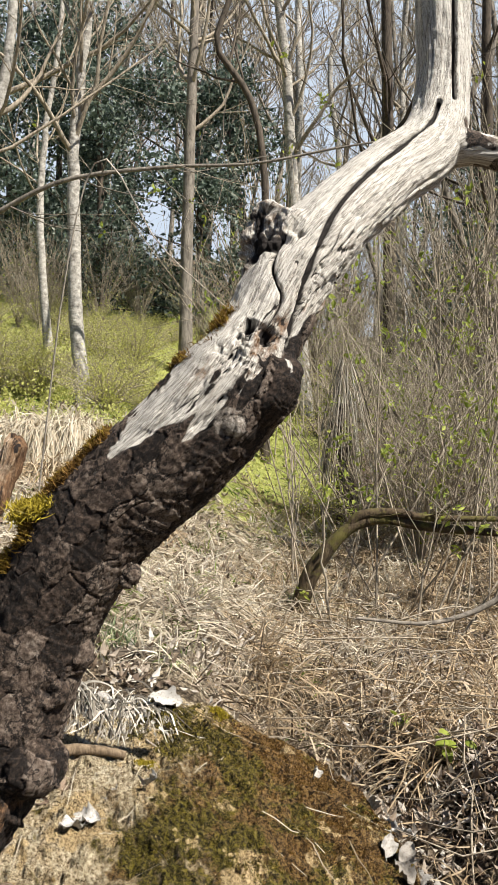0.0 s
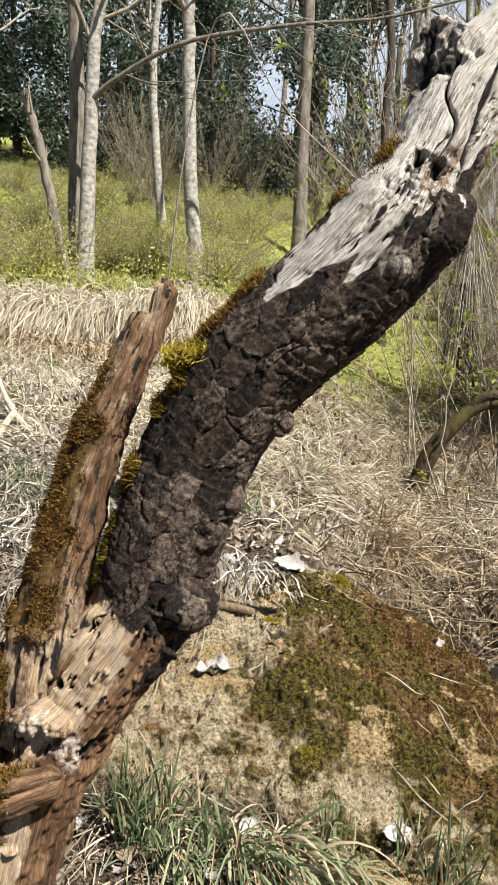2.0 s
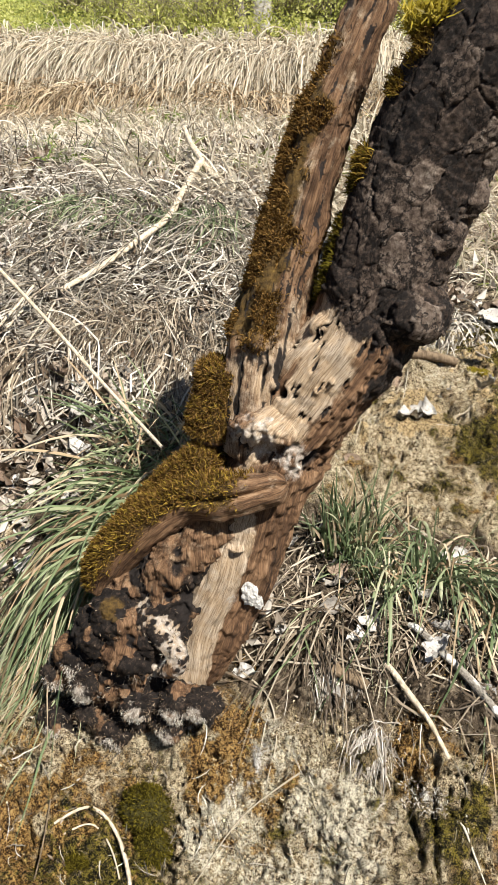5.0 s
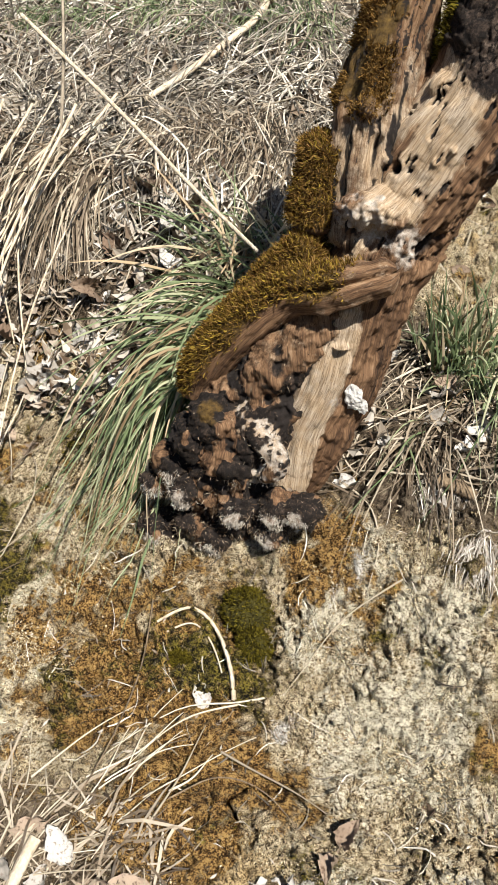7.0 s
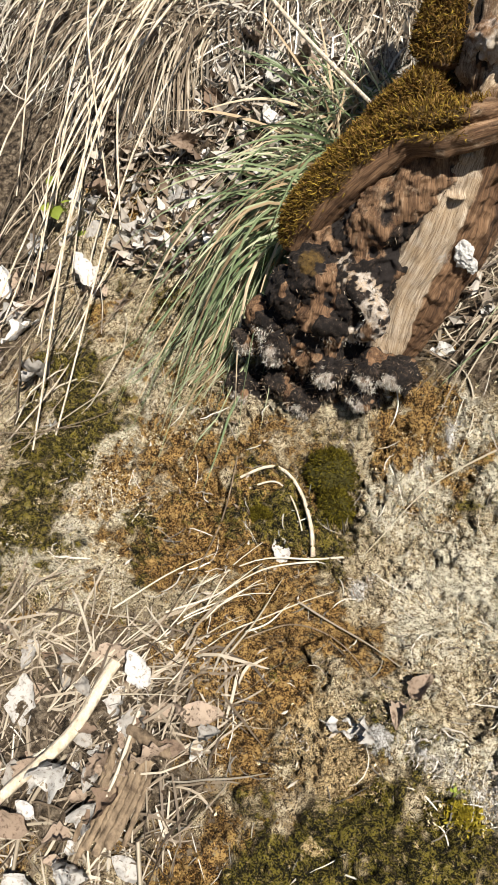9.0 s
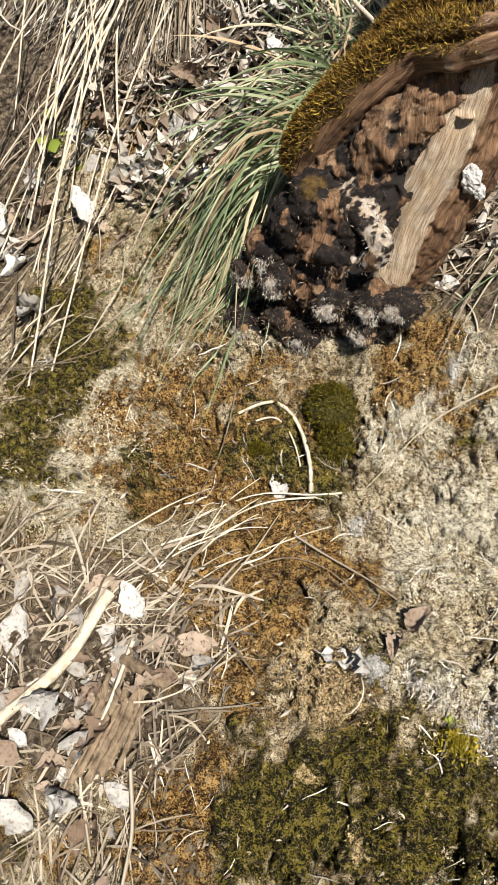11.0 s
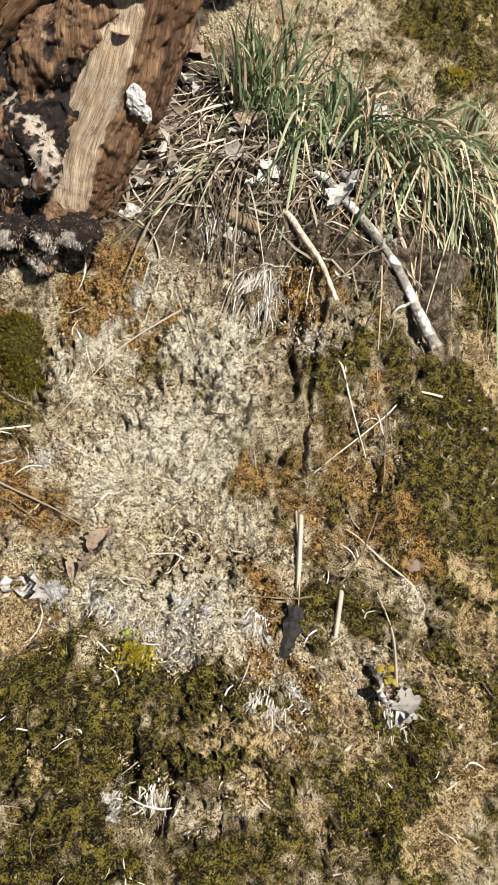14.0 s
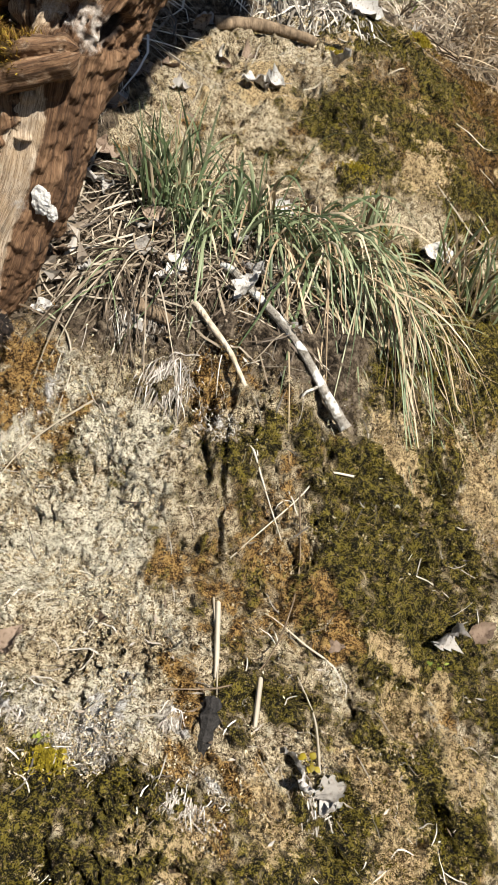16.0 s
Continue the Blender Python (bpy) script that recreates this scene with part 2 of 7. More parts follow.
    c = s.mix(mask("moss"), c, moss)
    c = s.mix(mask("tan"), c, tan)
    c = s.mix(mask("lichen"), c, lichen)
    c = s.mix(mask("soil"), c, soil)
    mat = s.ramp(s.noise(70, 6, 0.7, (1.0, 0.35, 1.0)), (0.38, (0.10, 0.073, 0.045)), (0.5, (0.33, 0.262, 0.172)), (0.64, (0.55, 0.47, 0.335)))
    c = s.mix(mask("mat"), c, mat)
    green = s.ramp(mid, (0.3, (0.14, 0.15, 0.04)), (0.6, (0.38, 0.40, 0.11)))
    c = s.mix(mask("green"), c, green)
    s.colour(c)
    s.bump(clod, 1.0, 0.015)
    s.bump(s.noise(420, 5, 0.8), 1.0, 0.006)
    return s.m


def wood_material():
    """The dead trunk: bleached wood, brown rot, dark plated bark; which of them lies where comes with the mesh."""
    s = Shade("dead_wood", 0.8, 0.22)
    def along(k, stretch=0.09):
        n = s.t.nodes.new("ShaderNodeTexNoise")
        n.inputs["Scale"].default_value, n.inputs["Detail"].default_value, n.inputs["Roughness"].default_value = 1.0, 6, 0.7
        co = s.t.nodes.new("ShaderNodeCombineXYZ")
        s.link(s.math("MULTIPLY", s.attr("turn_a"), k), co.inputs[0])
        s.link(s.math("MULTIPLY", s.attr("turn_b"), k), co.inputs[1])
        s.link(s.math("MULTIPLY", s.attr("along"), k * stretch), co.inputs[2])
        s.link(co.outputs[0], n.inputs["Vector"])
        return n.outputs["Fac"]
    grain, coarse = along(520.0, 0.05), along(90.0)
    check = s.edge(s.math("ABSOLUTE", s.math("SUBTRACT", along(75.0, 0.06), 0.5)), 0.016, 0.004)  # fine drying cracks along the grain
    def cracks(k, jitter, wide, thin):
        """Plates of bark: dark lines between cells that lie on the trunk."""
        n = s.t.nodes.new("ShaderNodeTexVoronoi")
        n.feature = "DISTANCE_TO_EDGE"
        n.inputs["Scale"].default_value = 1.0
        co = s.t.nodes.new("ShaderNodeCombineXYZ")
        for i, (name, f) in enumerate((("turn_a", 1.0), ("turn_b", 1.0), ("along", 0.55))):
            bend = s.math("MULTIPLY_ADD", s.noise(38 + 9 * i, 5, 0.65), jitter, -0.5 * jitter)
            s.link(s.math("MULTIPLY_ADD", s.attr(name), k * f, bend), co.inputs[i])
        s.link(co.outputs[0], n.inputs["Vector"])
        return s.edge(n.outputs["Distance"], wide, thin)
    crack, hairline = cracks(25.0, 1.3, 0.060, 0.020), s.math("MULTIPLY", cracks(66.0, 2.0, 0.050, 0.012), s.edge(s.noise(20, 3), 0.40, 0.56))
    split = s.math("MAXIMUM", crack, s.math("MULTIPLY", hairline, 0.8))
    check2 = s.edge(s.math("ABSOLUTE", s.math("SUBTRACT", along(170.0, 0.05), 0.5)), 0.020, 0.006)
    spot = s.noise(120, 5, 0.7)
    bleached = s.ramp(grain, (0.30, (0.14, 0.118, 0.095)), (0.41, (0.40, 0.365, 0.31)), (0.57, (0.64, 0.60, 0.53)))
    bleached = s.mix(s.math("MULTIPLY", s.edge(coarse, 0.54, 0.70), 0.75), bleached, s.ramp(grain, (0.3, (0.16, 0.13, 0.10)), (0.6, (0.42, 0.365, 0.295))))
    bleached = s.mix(s.math("MAXIMUM", s.math("MULTIPLY", check, 0.85), s.math("MULTIPLY", check2, 0.55)), bleached, (0.06, 0.048, 0.038))
    bare = s.ramp(grain, (0.26, (0.20, 0.13, 0.075)), (0.46, (0.345, 0.245, 0.148)), (0.68, (0.54, 0.425, 0.295)))
    bare = s.mix(s.math("MAXIMUM", s.math("MULTIPLY", check, 0.6), s.math("MULTIPLY", check2, 0.35)), bare, (0.07, 0.042, 0.024))
    rot = s.ramp(s.math("ADD", s.math("MULTIPLY", coarse, 0.6), s.math("MULTIPLY", grain, 0.4)), (0.36, (0.014, 0.008, 0.005)), (0.48, (0.105, 0.056, 0.028)), (0.58, (0.23, 0.135, 0.072)), (0.70, (0.40, 0.275, 0.17)))
    crust = s.ramp(s.math("ADD", s.math("MULTIPLY", spot, 0.75), s.math("MULTIPLY", s.attr("plate"), 0.25)), (0.36, (0.008, 0.0055, 0.004)), (0.50, (0.055, 0.037, 0.026)), (0.62, (0.14, 0.105, 0.08)), (0.76, (0.28, 0.235, 0.19)))
    crust = s.mix(s.math("MULTIPLY", split, 0.93), crust, (0.007, 0.0048, 0.0035))
    white = s.ramp(spot, (0.3, (0.14, 0.11, 0.09)), (0.5, (0.42, 0.37, 0.31)), (0.7, (0.66, 0.61, 0.54)))
    mossy = s.ramp(spot, (0.3, (0.028, 0.017, 0.006)), (0.6, (0.105, 0.062, 0.016)), (0.8, (0.21, 0.135, 0.032)))
    wob = s.math("MULTIPLY", s.math("SUBTRACT", s.noise(55, 6, 0.75), 0.5), 1.7)

    def mask(name, low=0.22, high=0.78):
        return s.edge(s.math("ADD", s.attr(name), wob), low, high)

    bare = s.mix(s.edge(s.noise(26, 5, 0.7), 0.42, 0.62), bare, s.mix(0.25, bare, bleached))
    c = s.mix(mask("bare"), bleached, bare)
    c = s.mix(mask("rot"), c, rot)
    c = s.mix(s.edge(s.math("ADD", s.attr("crust"), s.math("MULTIPLY", wob, 0.35)), 0.4, 0.6), c, crust)
    c = s.mix(mask("white"), c, white)
    c = s.mix(mask("mossy"), c, mossy)
    # near-black in grooves, holes and fissures: their inner shade put into the colour
    c = s.mix(s.edge(s.attr("pit_shade"), 0.35, 0.8), c, (0.016, 0.012, 0.010))
    s.colour(c)
    s.bump(grain, 0.5, 0.003)
    s.bump(check, -0.6, 0.006)
    s.bump(coarse, 0.5, 0.006)
    s.bump(s.math("MULTIPLY", split, s.attr("crust")), -0.8, 0.005)
    s.bump(s.noise(300, 6, 0.8), 0.8, 0.004)
    return s.m


M_GROUND, M_WOOD = ground_material(), wood_material()
M_MOSS = strand("moss_golden", (0.05, 0.030, 0.007), (0.135, 0.082, 0.015), (0.24, 0.155, 0.026), (0.42, 0.30, 0.05), thin=0.3, rough=0.9, gloss=0.1)
M_MOSS_RUST = strand("moss_rust", (0.045, 0.024, 0.007), (0.12, 0.064, 0.016), (0.21, 0.118, 0.030), (0.33, 0.205, 0.066), thin=0.25, rough=0.9, gloss=0.1)
M_MOSS_GREEN = strand("moss_green", (0.022, 0.017, 0.002), (0.078, 0.062, 0.007), (0.18, 0.148, 0.018), thin=0.3, rough=0.9, gloss=0.08)
M_MOSS_YELLOW = strand("moss_yellow", (0.20, 0.155, 0.013), (0.44, 0.35, 0.03), thin=0.3)
M_SEDGE = strand("sedge_green", (0.075, 0.11, 0.05), (0.165, 0.22, 0.105), (0.29, 0.35, 0.19), (0.50, 0.51, 0.33), thin=0.4, rough=0.45)
M_STRAW = strand("straw_dry", (0.30, 0.25, 0.18), (0.46, 0.40, 0.30), (0.58, 0.52, 0.41), (0.70, 0.645, 0.53), thin=0.25)
M_STRAW_DULL = strand("straw_dull", (0.05, 0.035, 0.022), (0.16, 0.12, 0.08), (0.33, 0.27, 0.195), (0.54, 0.48, 0.38), thin=0.2)
M_CREAM = strand("dead_moss_cream", (0.14, 0.098, 0.052), (0.39, 0.305, 0.185), (0.62, 0.525, 0.345), (0.80, 0.725, 0.54), thin=0.2, rough=0.9, gloss=0.1)
M_STRAW_GREY = strand("straw_grey", (0.05, 0.04, 0.03), (0.19, 0.165, 0.13), (0.45, 0.41, 0.34), (0.70, 0.665, 0.58), thin=0.10)
M_LITTER = strand("leaf_litter", (0.08, 0.05, 0.03), (0.22, 0.165, 0.115), (0.40, 0.345, 0.28), (0.58, 0.545, 0.49), thin=0.2)
M_LITTER_BROWN = strand("leaf_litter_brown", (0.05, 0.03, 0.018), (0.12, 0.08, 0.05), (0.22, 0.165, 0.115), (0.36, 0.31, 0.26), thin=0.15)
M_CRUMB = strand("sandstone_crumb", (0.16, 0.11, 0.055), (0.42, 0.32, 0.17), (0.60, 0.50, 0.31), (0.74, 0.66, 0.48), thin=0, rough=0.95)
M_STRAW_TAN = strand("dead_moss_tan", (0.14, 0.09, 0.04), (0.34, 0.24, 0.12), (0.56, 0.44, 0.26), thin=0.2)
M_ROOT_FUR = strand("root_fur", (0.02, 0.014, 0.009), (0.07, 0.046, 0.028), (0.16, 0.115, 0.075), (0.34, 0.28, 0.21), thin=0.1, rough=0.9, gloss=0.1)
M_STRAW_WARM = strand("straw_warm", (0.14, 0.096, 0.05), (0.35, 0.255, 0.15), (0.50, 0.39, 0.25), (0.64, 0.54, 0.385), thin=0.25)
# pale straw far off, its tones lightened and evened to include distance haze
M_STRAW_FAR = strand("straw_pale_hazed", (0.38, 0.315, 0.225), (0.57, 0.495, 0.37), (0.70, 0.635, 0.505), (0.82, 0.765, 0.64), thin=0.35)
M_FIBRE = strand("wood_fibre", (0.20, 0.165, 0.13), (0.46, 0.42, 0.36), (0.72, 0.68, 0.61), thin=0.15)
M_GRASS = strand("spring_grass", (0.07, 0.12, 0.02), (0.16, 0.24, 0.04), (0.30, 0.36, 0.08), thin=0.4)
M_FRESH = strand("fresh_leaves", (0.17, 0.22, 0.03), (0.28, 0.34, 0.05), (0.40, 0.45, 0.09), thin=0.45)
M_SHRUB = strand("shrub_leaves", (0.32, 0.34, 0.075), (0.54, 0.55, 0.15), (0.72, 0.70, 0.30), thin=0.55)
M_EVERGREEN = strand("evergreen_leaves", (0.030, 0.047, 0.036), (0.07, 0.105, 0.078), (0.15, 0.20, 0.155), (0.30, 0.35, 0.29), thin=0.4, rough=0.45)
M_TWIG = bark("twig_bark", (0.13, 0.105, 0.075), (0.44, 0.375, 0.28), 40)
M_TWIG_GREY = bark("twig_grey", (0.17, 0.145, 0.115), (0.50, 0.45, 0.37), 60)
M_BIRCH = bark("pale_bark", (0.13, 0.115, 0.095), (0.50, 0.47, 0.41), 20, (1, 1, 1.3))
M_BARK = bark("grey_bark", (0.07, 0.06, 0.048), (0.27, 0.235, 0.19), 22)
M_BARK_DARK = bark("dark_bark", (0.03, 0.024, 0.018), (0.12, 0.095, 0.07), 25)
M_LIMB = bark("mossy_limb_bark", (0.022, 0.015, 0.009), (0.10, 0.072, 0.040), 34, moss=0.7)
M_STICK = bark("lichen_stick", (0.09, 0.075, 0.055), (0.42, 0.38, 0.32), 80, (1, 1, 1), pale=(0.66, 0.64, 0.58))
M_STICK_PALE = bark("bare_stick", (0.34, 0.27, 0.18), (0.70, 0.60, 0.46), 60)
M_STICK_BROWN = bark("brown_stick", (0.06, 0.04, 0.024), (0.28, 0.205, 0.13), 60)
M_MOUND = bark("moss_mound", (0.014, 0.012, 0.003), (0.10, 0.085, 0.015), 260, (1, 1, 1))
M_STICK_WHITE = bark("white_fungus", (0.34, 0.32, 0.29), (0.74, 0.72, 0.68), 160, (1, 1, 1))
M_CHAR = bark("charred", (0.008, 0.007, 0.006), (0.05, 0.045, 0.04), 120, (1, 1, 1))


def leaf_material(name, a, b, vein):
    s = Shade(name, 0.6, 0.3)
    c = s.ramp(s.each(), (0.0, a), (1.0, b))
    c = s.mix(s.edge(s.noise(160, 4), 0.5, 0.7), c, vein)
    s.colour(c)
    s.bump(s.noise(140, 5, 0.7), 0.8, 0.005)
    return s.thin(0.15).m


M_LEAF_PALE = leaf_material("pale_dead_leaf", (0.26, 0.235, 0.20), (0.58, 0.555, 0.51), (0.20, 0.16, 0.125))
M_LEAF_BROWN = leaf_material("brown_dead_leaf", (0.15, 0.098, 0.063), (0.36, 0.275, 0.20), (0.10, 0.062, 0.04))
# ---- ground form ----
PROFILE_Y = (-4.0, 0.0, 0.3, 0.48, 0.62, 0.9, 1.0, 1.15, 1.3, 1.8, 2.7, 3.3, 4.5, 5.3, 5.7, 7.7, 12.0, 30.0, 90.0)
PROFILES = {
    "left": (-0.6, -0.2, 0.0, 0.11, 0.15, 0.22, 0.26, 0.34, 0.42, 0.76, 1.05, 1.15, 1.24, 1.38, 1.74, 1.95, 3.2, 8.5, 13.0),
    "middle": (-0.7, -0.22, -0.01, 0.11, 0.16, 0.15, 0.26, 0.39, 0.47, 0.56, 0.71, 0.76, 0.85, 0.92, 1.05, 1.52, 2.8, 7.0, 12.0),
    "right": (-0.8, -0.4, -0.2, -0.12, -0.1, -0.05, -0.03, 0.10, 0.19, 0.38, 0.50, 0.47, 0.53, 0.64, 0.78, 1.25, 2.2, 5.5, 11.0),
}
PROFILE_X = {"left": -1.3, "middle": -0.42, "right": 0.36}


def smooth(a, b, v):
    u = np.clip((v - a) / (b - a), 0.0, 1.0)
    return u * u * (3 - 2 * u)


def profile(name, y):
    d = 0.02 + 0.04 * np.maximum(y - 1.2, 0.0)
    return sum(np.interp(y + k * d, PROFILE_Y, PROFILES[name]) for k in (-1.0, -0.5, 0.0, 0.5, 1.0)) / 5


def boulder(x, y):
    """1 on the rim of the mossy boulder behind the tree, less within."""
    return ((np.abs(x + 0.10) / 0.57) ** 2.5 + (np.maximum(y - 1.9, 0.0) / 0.90) ** 2.5) ** 0.4


def ground_base(x, y):
    """The bank's height without its fine relief: steps of sandstone, rising to the wood behind."""
    x, y = np.asarray(x, float), np.asarray(y, float)
    l, m, r = profile("left", y), profile("middle", y), profile("right", y)
    wl = smooth(PROFILE_X["middle"] + 0.05, PROFILE_X["left"], x)
    wr = smooth(PROFILE_X["middle"] + 0.12, PROFILE_X["right"], x)
    z = m + (l - m) * wl + (r - m) * wr
    q = boulder(x, y)
    z = z - 0.20 * smooth(0.985, 1.16, q) * smooth(1.9, 1.35, q) * smooth(-0.25, 0.10, x + 0.15 * (y - 2.6)) * smooth(1.7, 2.0, y) + 0.03 * smooth(1.0, 0.6, q) * smooth(1.7, 2.0, y)
    return z + 0.12 * np.maximum(-x - 2.0, 0) * smooth(3, 9, y) * smooth(40, 20, y) + 0.05 * np.maximum(x - 1.5, 0) * smooth(3, 9, y) * smooth(40, 20, y)


def relief(x, y):
    """Fine crumbling relief of the ground: lumps, clods and grit; coarser in the distance."""
    core = smooth(-0.5, 0.1, y) * smooth(3.2, 2.2, np.abs(x + 0.5))
    near = smooth(4.0, 2.0, y) * core
    on = smooth(1.02, 0.9, boulder(x, y)) * smooth(1.7, 1.9, y)
    z = on * (0.06 * (fbm(x * 7, y * 5, 0, 4, 25) - 0.5) + 0.025 * (fbm(x * 30, y * 24, 0, 3, 26) - 0.5))
    z = z + 0.05 * (fbm(x * 5, y * 5, 0, 3, 5) - 0.5) * np.maximum(core, smooth(1.0, 3.0, y)) + 0.034 * (fbm(x * 19, y * 19, 0, 3, 9) - 0.5) * np.maximum(core, 0.6 * smooth(1.5, 3.0, y))
    z = z + 0.10 * (1 - core) * (fbm(x * 1.3, y * 1.3, 0, 2, 23) - 0.5)
    grit = fbm(x * 70, y * 70, 0, 3, 14)
    z = z + near * (0.016 * (grit - 0.5) + 0.010 * (vnoise(x * 150, y * 150, 0, 19) - 0.5))
    return z + smooth(4, 9, y) * 0.22 * (fbm(x * 0.7, y * 0.7, 0, 3, 21) - 0.5)


def ground_z(x, y):
    return ground_base(x, y) + relief(np.asarray(x, float), np.asarray(y, float))


def patch(x, y, spots):
    """Soft ovals (x, y, half width, half depth) joined: where a moss, a crust or bare soil grows."""
    out = np.zeros_like(x)
    x, y = x + 0.16 * (fbm(x * 7, y * 7, 0, 4, 3) - 0.5), y + 0.16 * (fbm(x * 7, y * 7, 0, 4, 13) - 0.5)
    for px, py, rx, ry in spots:
        out = np.maximum(out, 1.15 - np.hypot((x - px) / rx, (y - py) / ry) * 0.75)
    return np.clip(out, 0, 1)


MOSS_SPOTS = [(-0.44, 0.40, 0.17, 0.10), (-0.26, 0.48, 0.20, 0.09), (-0.16, 1.08, 0.11, 0.10), (0.02, 1.1, 0.20, 0.20), (0.10, 0.97, 0.2, 0.18),
              (0.12, 1.42, 0.25, 0.22), (0.03, 0.56, 0.18, 0.12), (-0.73, 0.98, 0.045, 0.06), (-0.80, 0.90, 0.08, 0.06), (-0.20, 2.58, 0.17, 0.24), (-0.05, 2.40, 0.12, 0.14), (-1.34, 1.00, 0.11, 0.10), (-1.27, 0.90, 0.12, 0.12), (-1.24, 0.78, 0.11, 0.10), (-1.17, 0.69, 0.09, 0.07),
              (-0.12, 2.05, 0.20, 0.17), (0.10, 1.95, 0.16, 0.12), (0.16, 2.3, 0.07, 0.08), (0.2, 0.75, 0.16, 0.2), (-0.1, 0.34, 0.34, 0.14), (0.25, 1.6, 0.2, 0.25), (0.0, 1.5, 0.12, 0.15), (-0.08, 0.72, 0.05, 0.08), (-0.05, 1.28, 0.12, 0.10)]
RUST_SPOTS = [(-0.96, 0.86, 0.13, 0.15), (-0.66, 1.04, 0.035, 0.08), (-0.69, 0.67, 0.12, 0.12), (-0.61, 0.50, 0.12, 0.10), (-0.82, 0.80, 0.10, 0.07), (-1.42, 1.52, 0.10, 0.12), (-0.90, 0.74, 0.09, 0.08), (-0.61, 0.36, 0.07, 0.09),
              (-0.63, 1.2, 0.06, 0.06), (0.08, 2.62, 0.16, 0.22), (0.27, 2.35, 0.18, 0.35), (-0.2, 0.73, 0.06, 0.03), (-0.11, 0.62, 0.03, 0.03), (-0.84, 1.0, 0.12, 0.06), (-0.60, 1.11, 0.04, 0.05), (-2.2, 3.7, 0.3, 0.3), (-1.8, 3.25, 0.2, 0.2), (-0.26, 1.20, 0.04, 0.06), (-1.37, 1.12, 0.03, 0.03), (-0.01, 0.93, 0.07, 0.05)]
TAN_SPOTS = [(-0.17, 0.52, 0.05, 0.025), (-0.04, 0.62, 0.035, 0.04), (0.10, 0.86, 0.035, 0.06), (0.15, 0.93, 0.03, 0.05), (0.07, 0.95, 0.03, 0.03), (0.10, 0.72, 0.05, 0.04), (-0.14, 0.48, 0.03, 0.02), (-0.37, 0.40, 0.035, 0.016),
             (-0.48, 0.43, 0.018, 0.016), (0.04, 1.19, 0.06, 0.04), (-0.50, 0.57, 0.10, 0.05), (-0.48, 1.98, 0.10, 0.12), (-0.30, 2.35, 0.10, 0.15), (0.0, 1.95, 0.12, 0.10), (0.2, 1.25, 0.05, 0.05), (0.08, 1.60, 0.10, 0.05), (-0.05, 0.50, 0.05, 0.03), (0.02, 0.42, 0.05, 0.03), (0.12, 0.55, 0.06, 0.05), (0.17, 0.66, 0.04, 0.05), (0.20, 0.84, 0.04, 0.05)]
LICHEN_SPOTS = [(-0.39, 0.625, 0.05, 0.035), (-0.28, 0.625, 0.055, 0.035), (-0.19, 0.66, 0.045, 0.03), (-0.15, 0.58, 0.03, 0.015), (-0.45, 0.61, 0.035, 0.03), (-0.54, 1.08, 0.03, 0.03), (-0.60, 0.80, 0.03, 0.03), (-0.26, 1.09, 0.03, 0.03), (-0.25, 0.43, 0.02, 0.02)]
CRACKS = [[(-0.36, 0.36), (-0.33, 0.38), (-0.31, 0.40), (-0.28, 0.43), (-0.29, 0.47), (-0.30, 0.50)], [(-0.255, 0.47), (-0.24, 0.445), (-0.23, 0.42), (-0.24, 0.39)], [(0.04, 0.62), (0.08, 0.61), (0.16, 0.67), (0.20, 0.72)], [(-0.44, 0.46), (-0.42, 0.42), (-0.43, 0.38)], [(-0.285, 1.12), (-0.28, 1.06), (-0.25, 1.0)], [(-0.26, 1.18), (-0.25, 1.11), (-0.24, 1.05), (-0.225, 0.98), (-0.21, 0.93)]]
DENTS = [(0.19, 0.73, 0.03), (0.02, 0.50, 0.016), (-0.03, 0.48, 0.012), (-0.28, 1.09, 0.016), (-0.235, 0.43, 0.012), (-0.24, 0.455, 0.01), (-0.68, 1.12, 0.02)]
PALE_SPOTS = [(-0.38, 0.86, 0.17, 0.10), (-0.5, 1.05, 0.16, 0.12), (-0.42, 0.64, 0.10, 0.05), (-1.20, 1.04, 0.07, 0.10), (-1.13, 0.91, 0.055, 0.12), (-1.06, 0.78, 0.05, 0.07), (-1.08, 0.66, 0.14, 0.07),
              (0.03, 1.19, 0.06, 0.03), (0.14, 0.9, 0.06, 0.06), (-0.3, 0.62, 0.12, 0.04), (0.42, 2.4, 0.05, 0.12)]


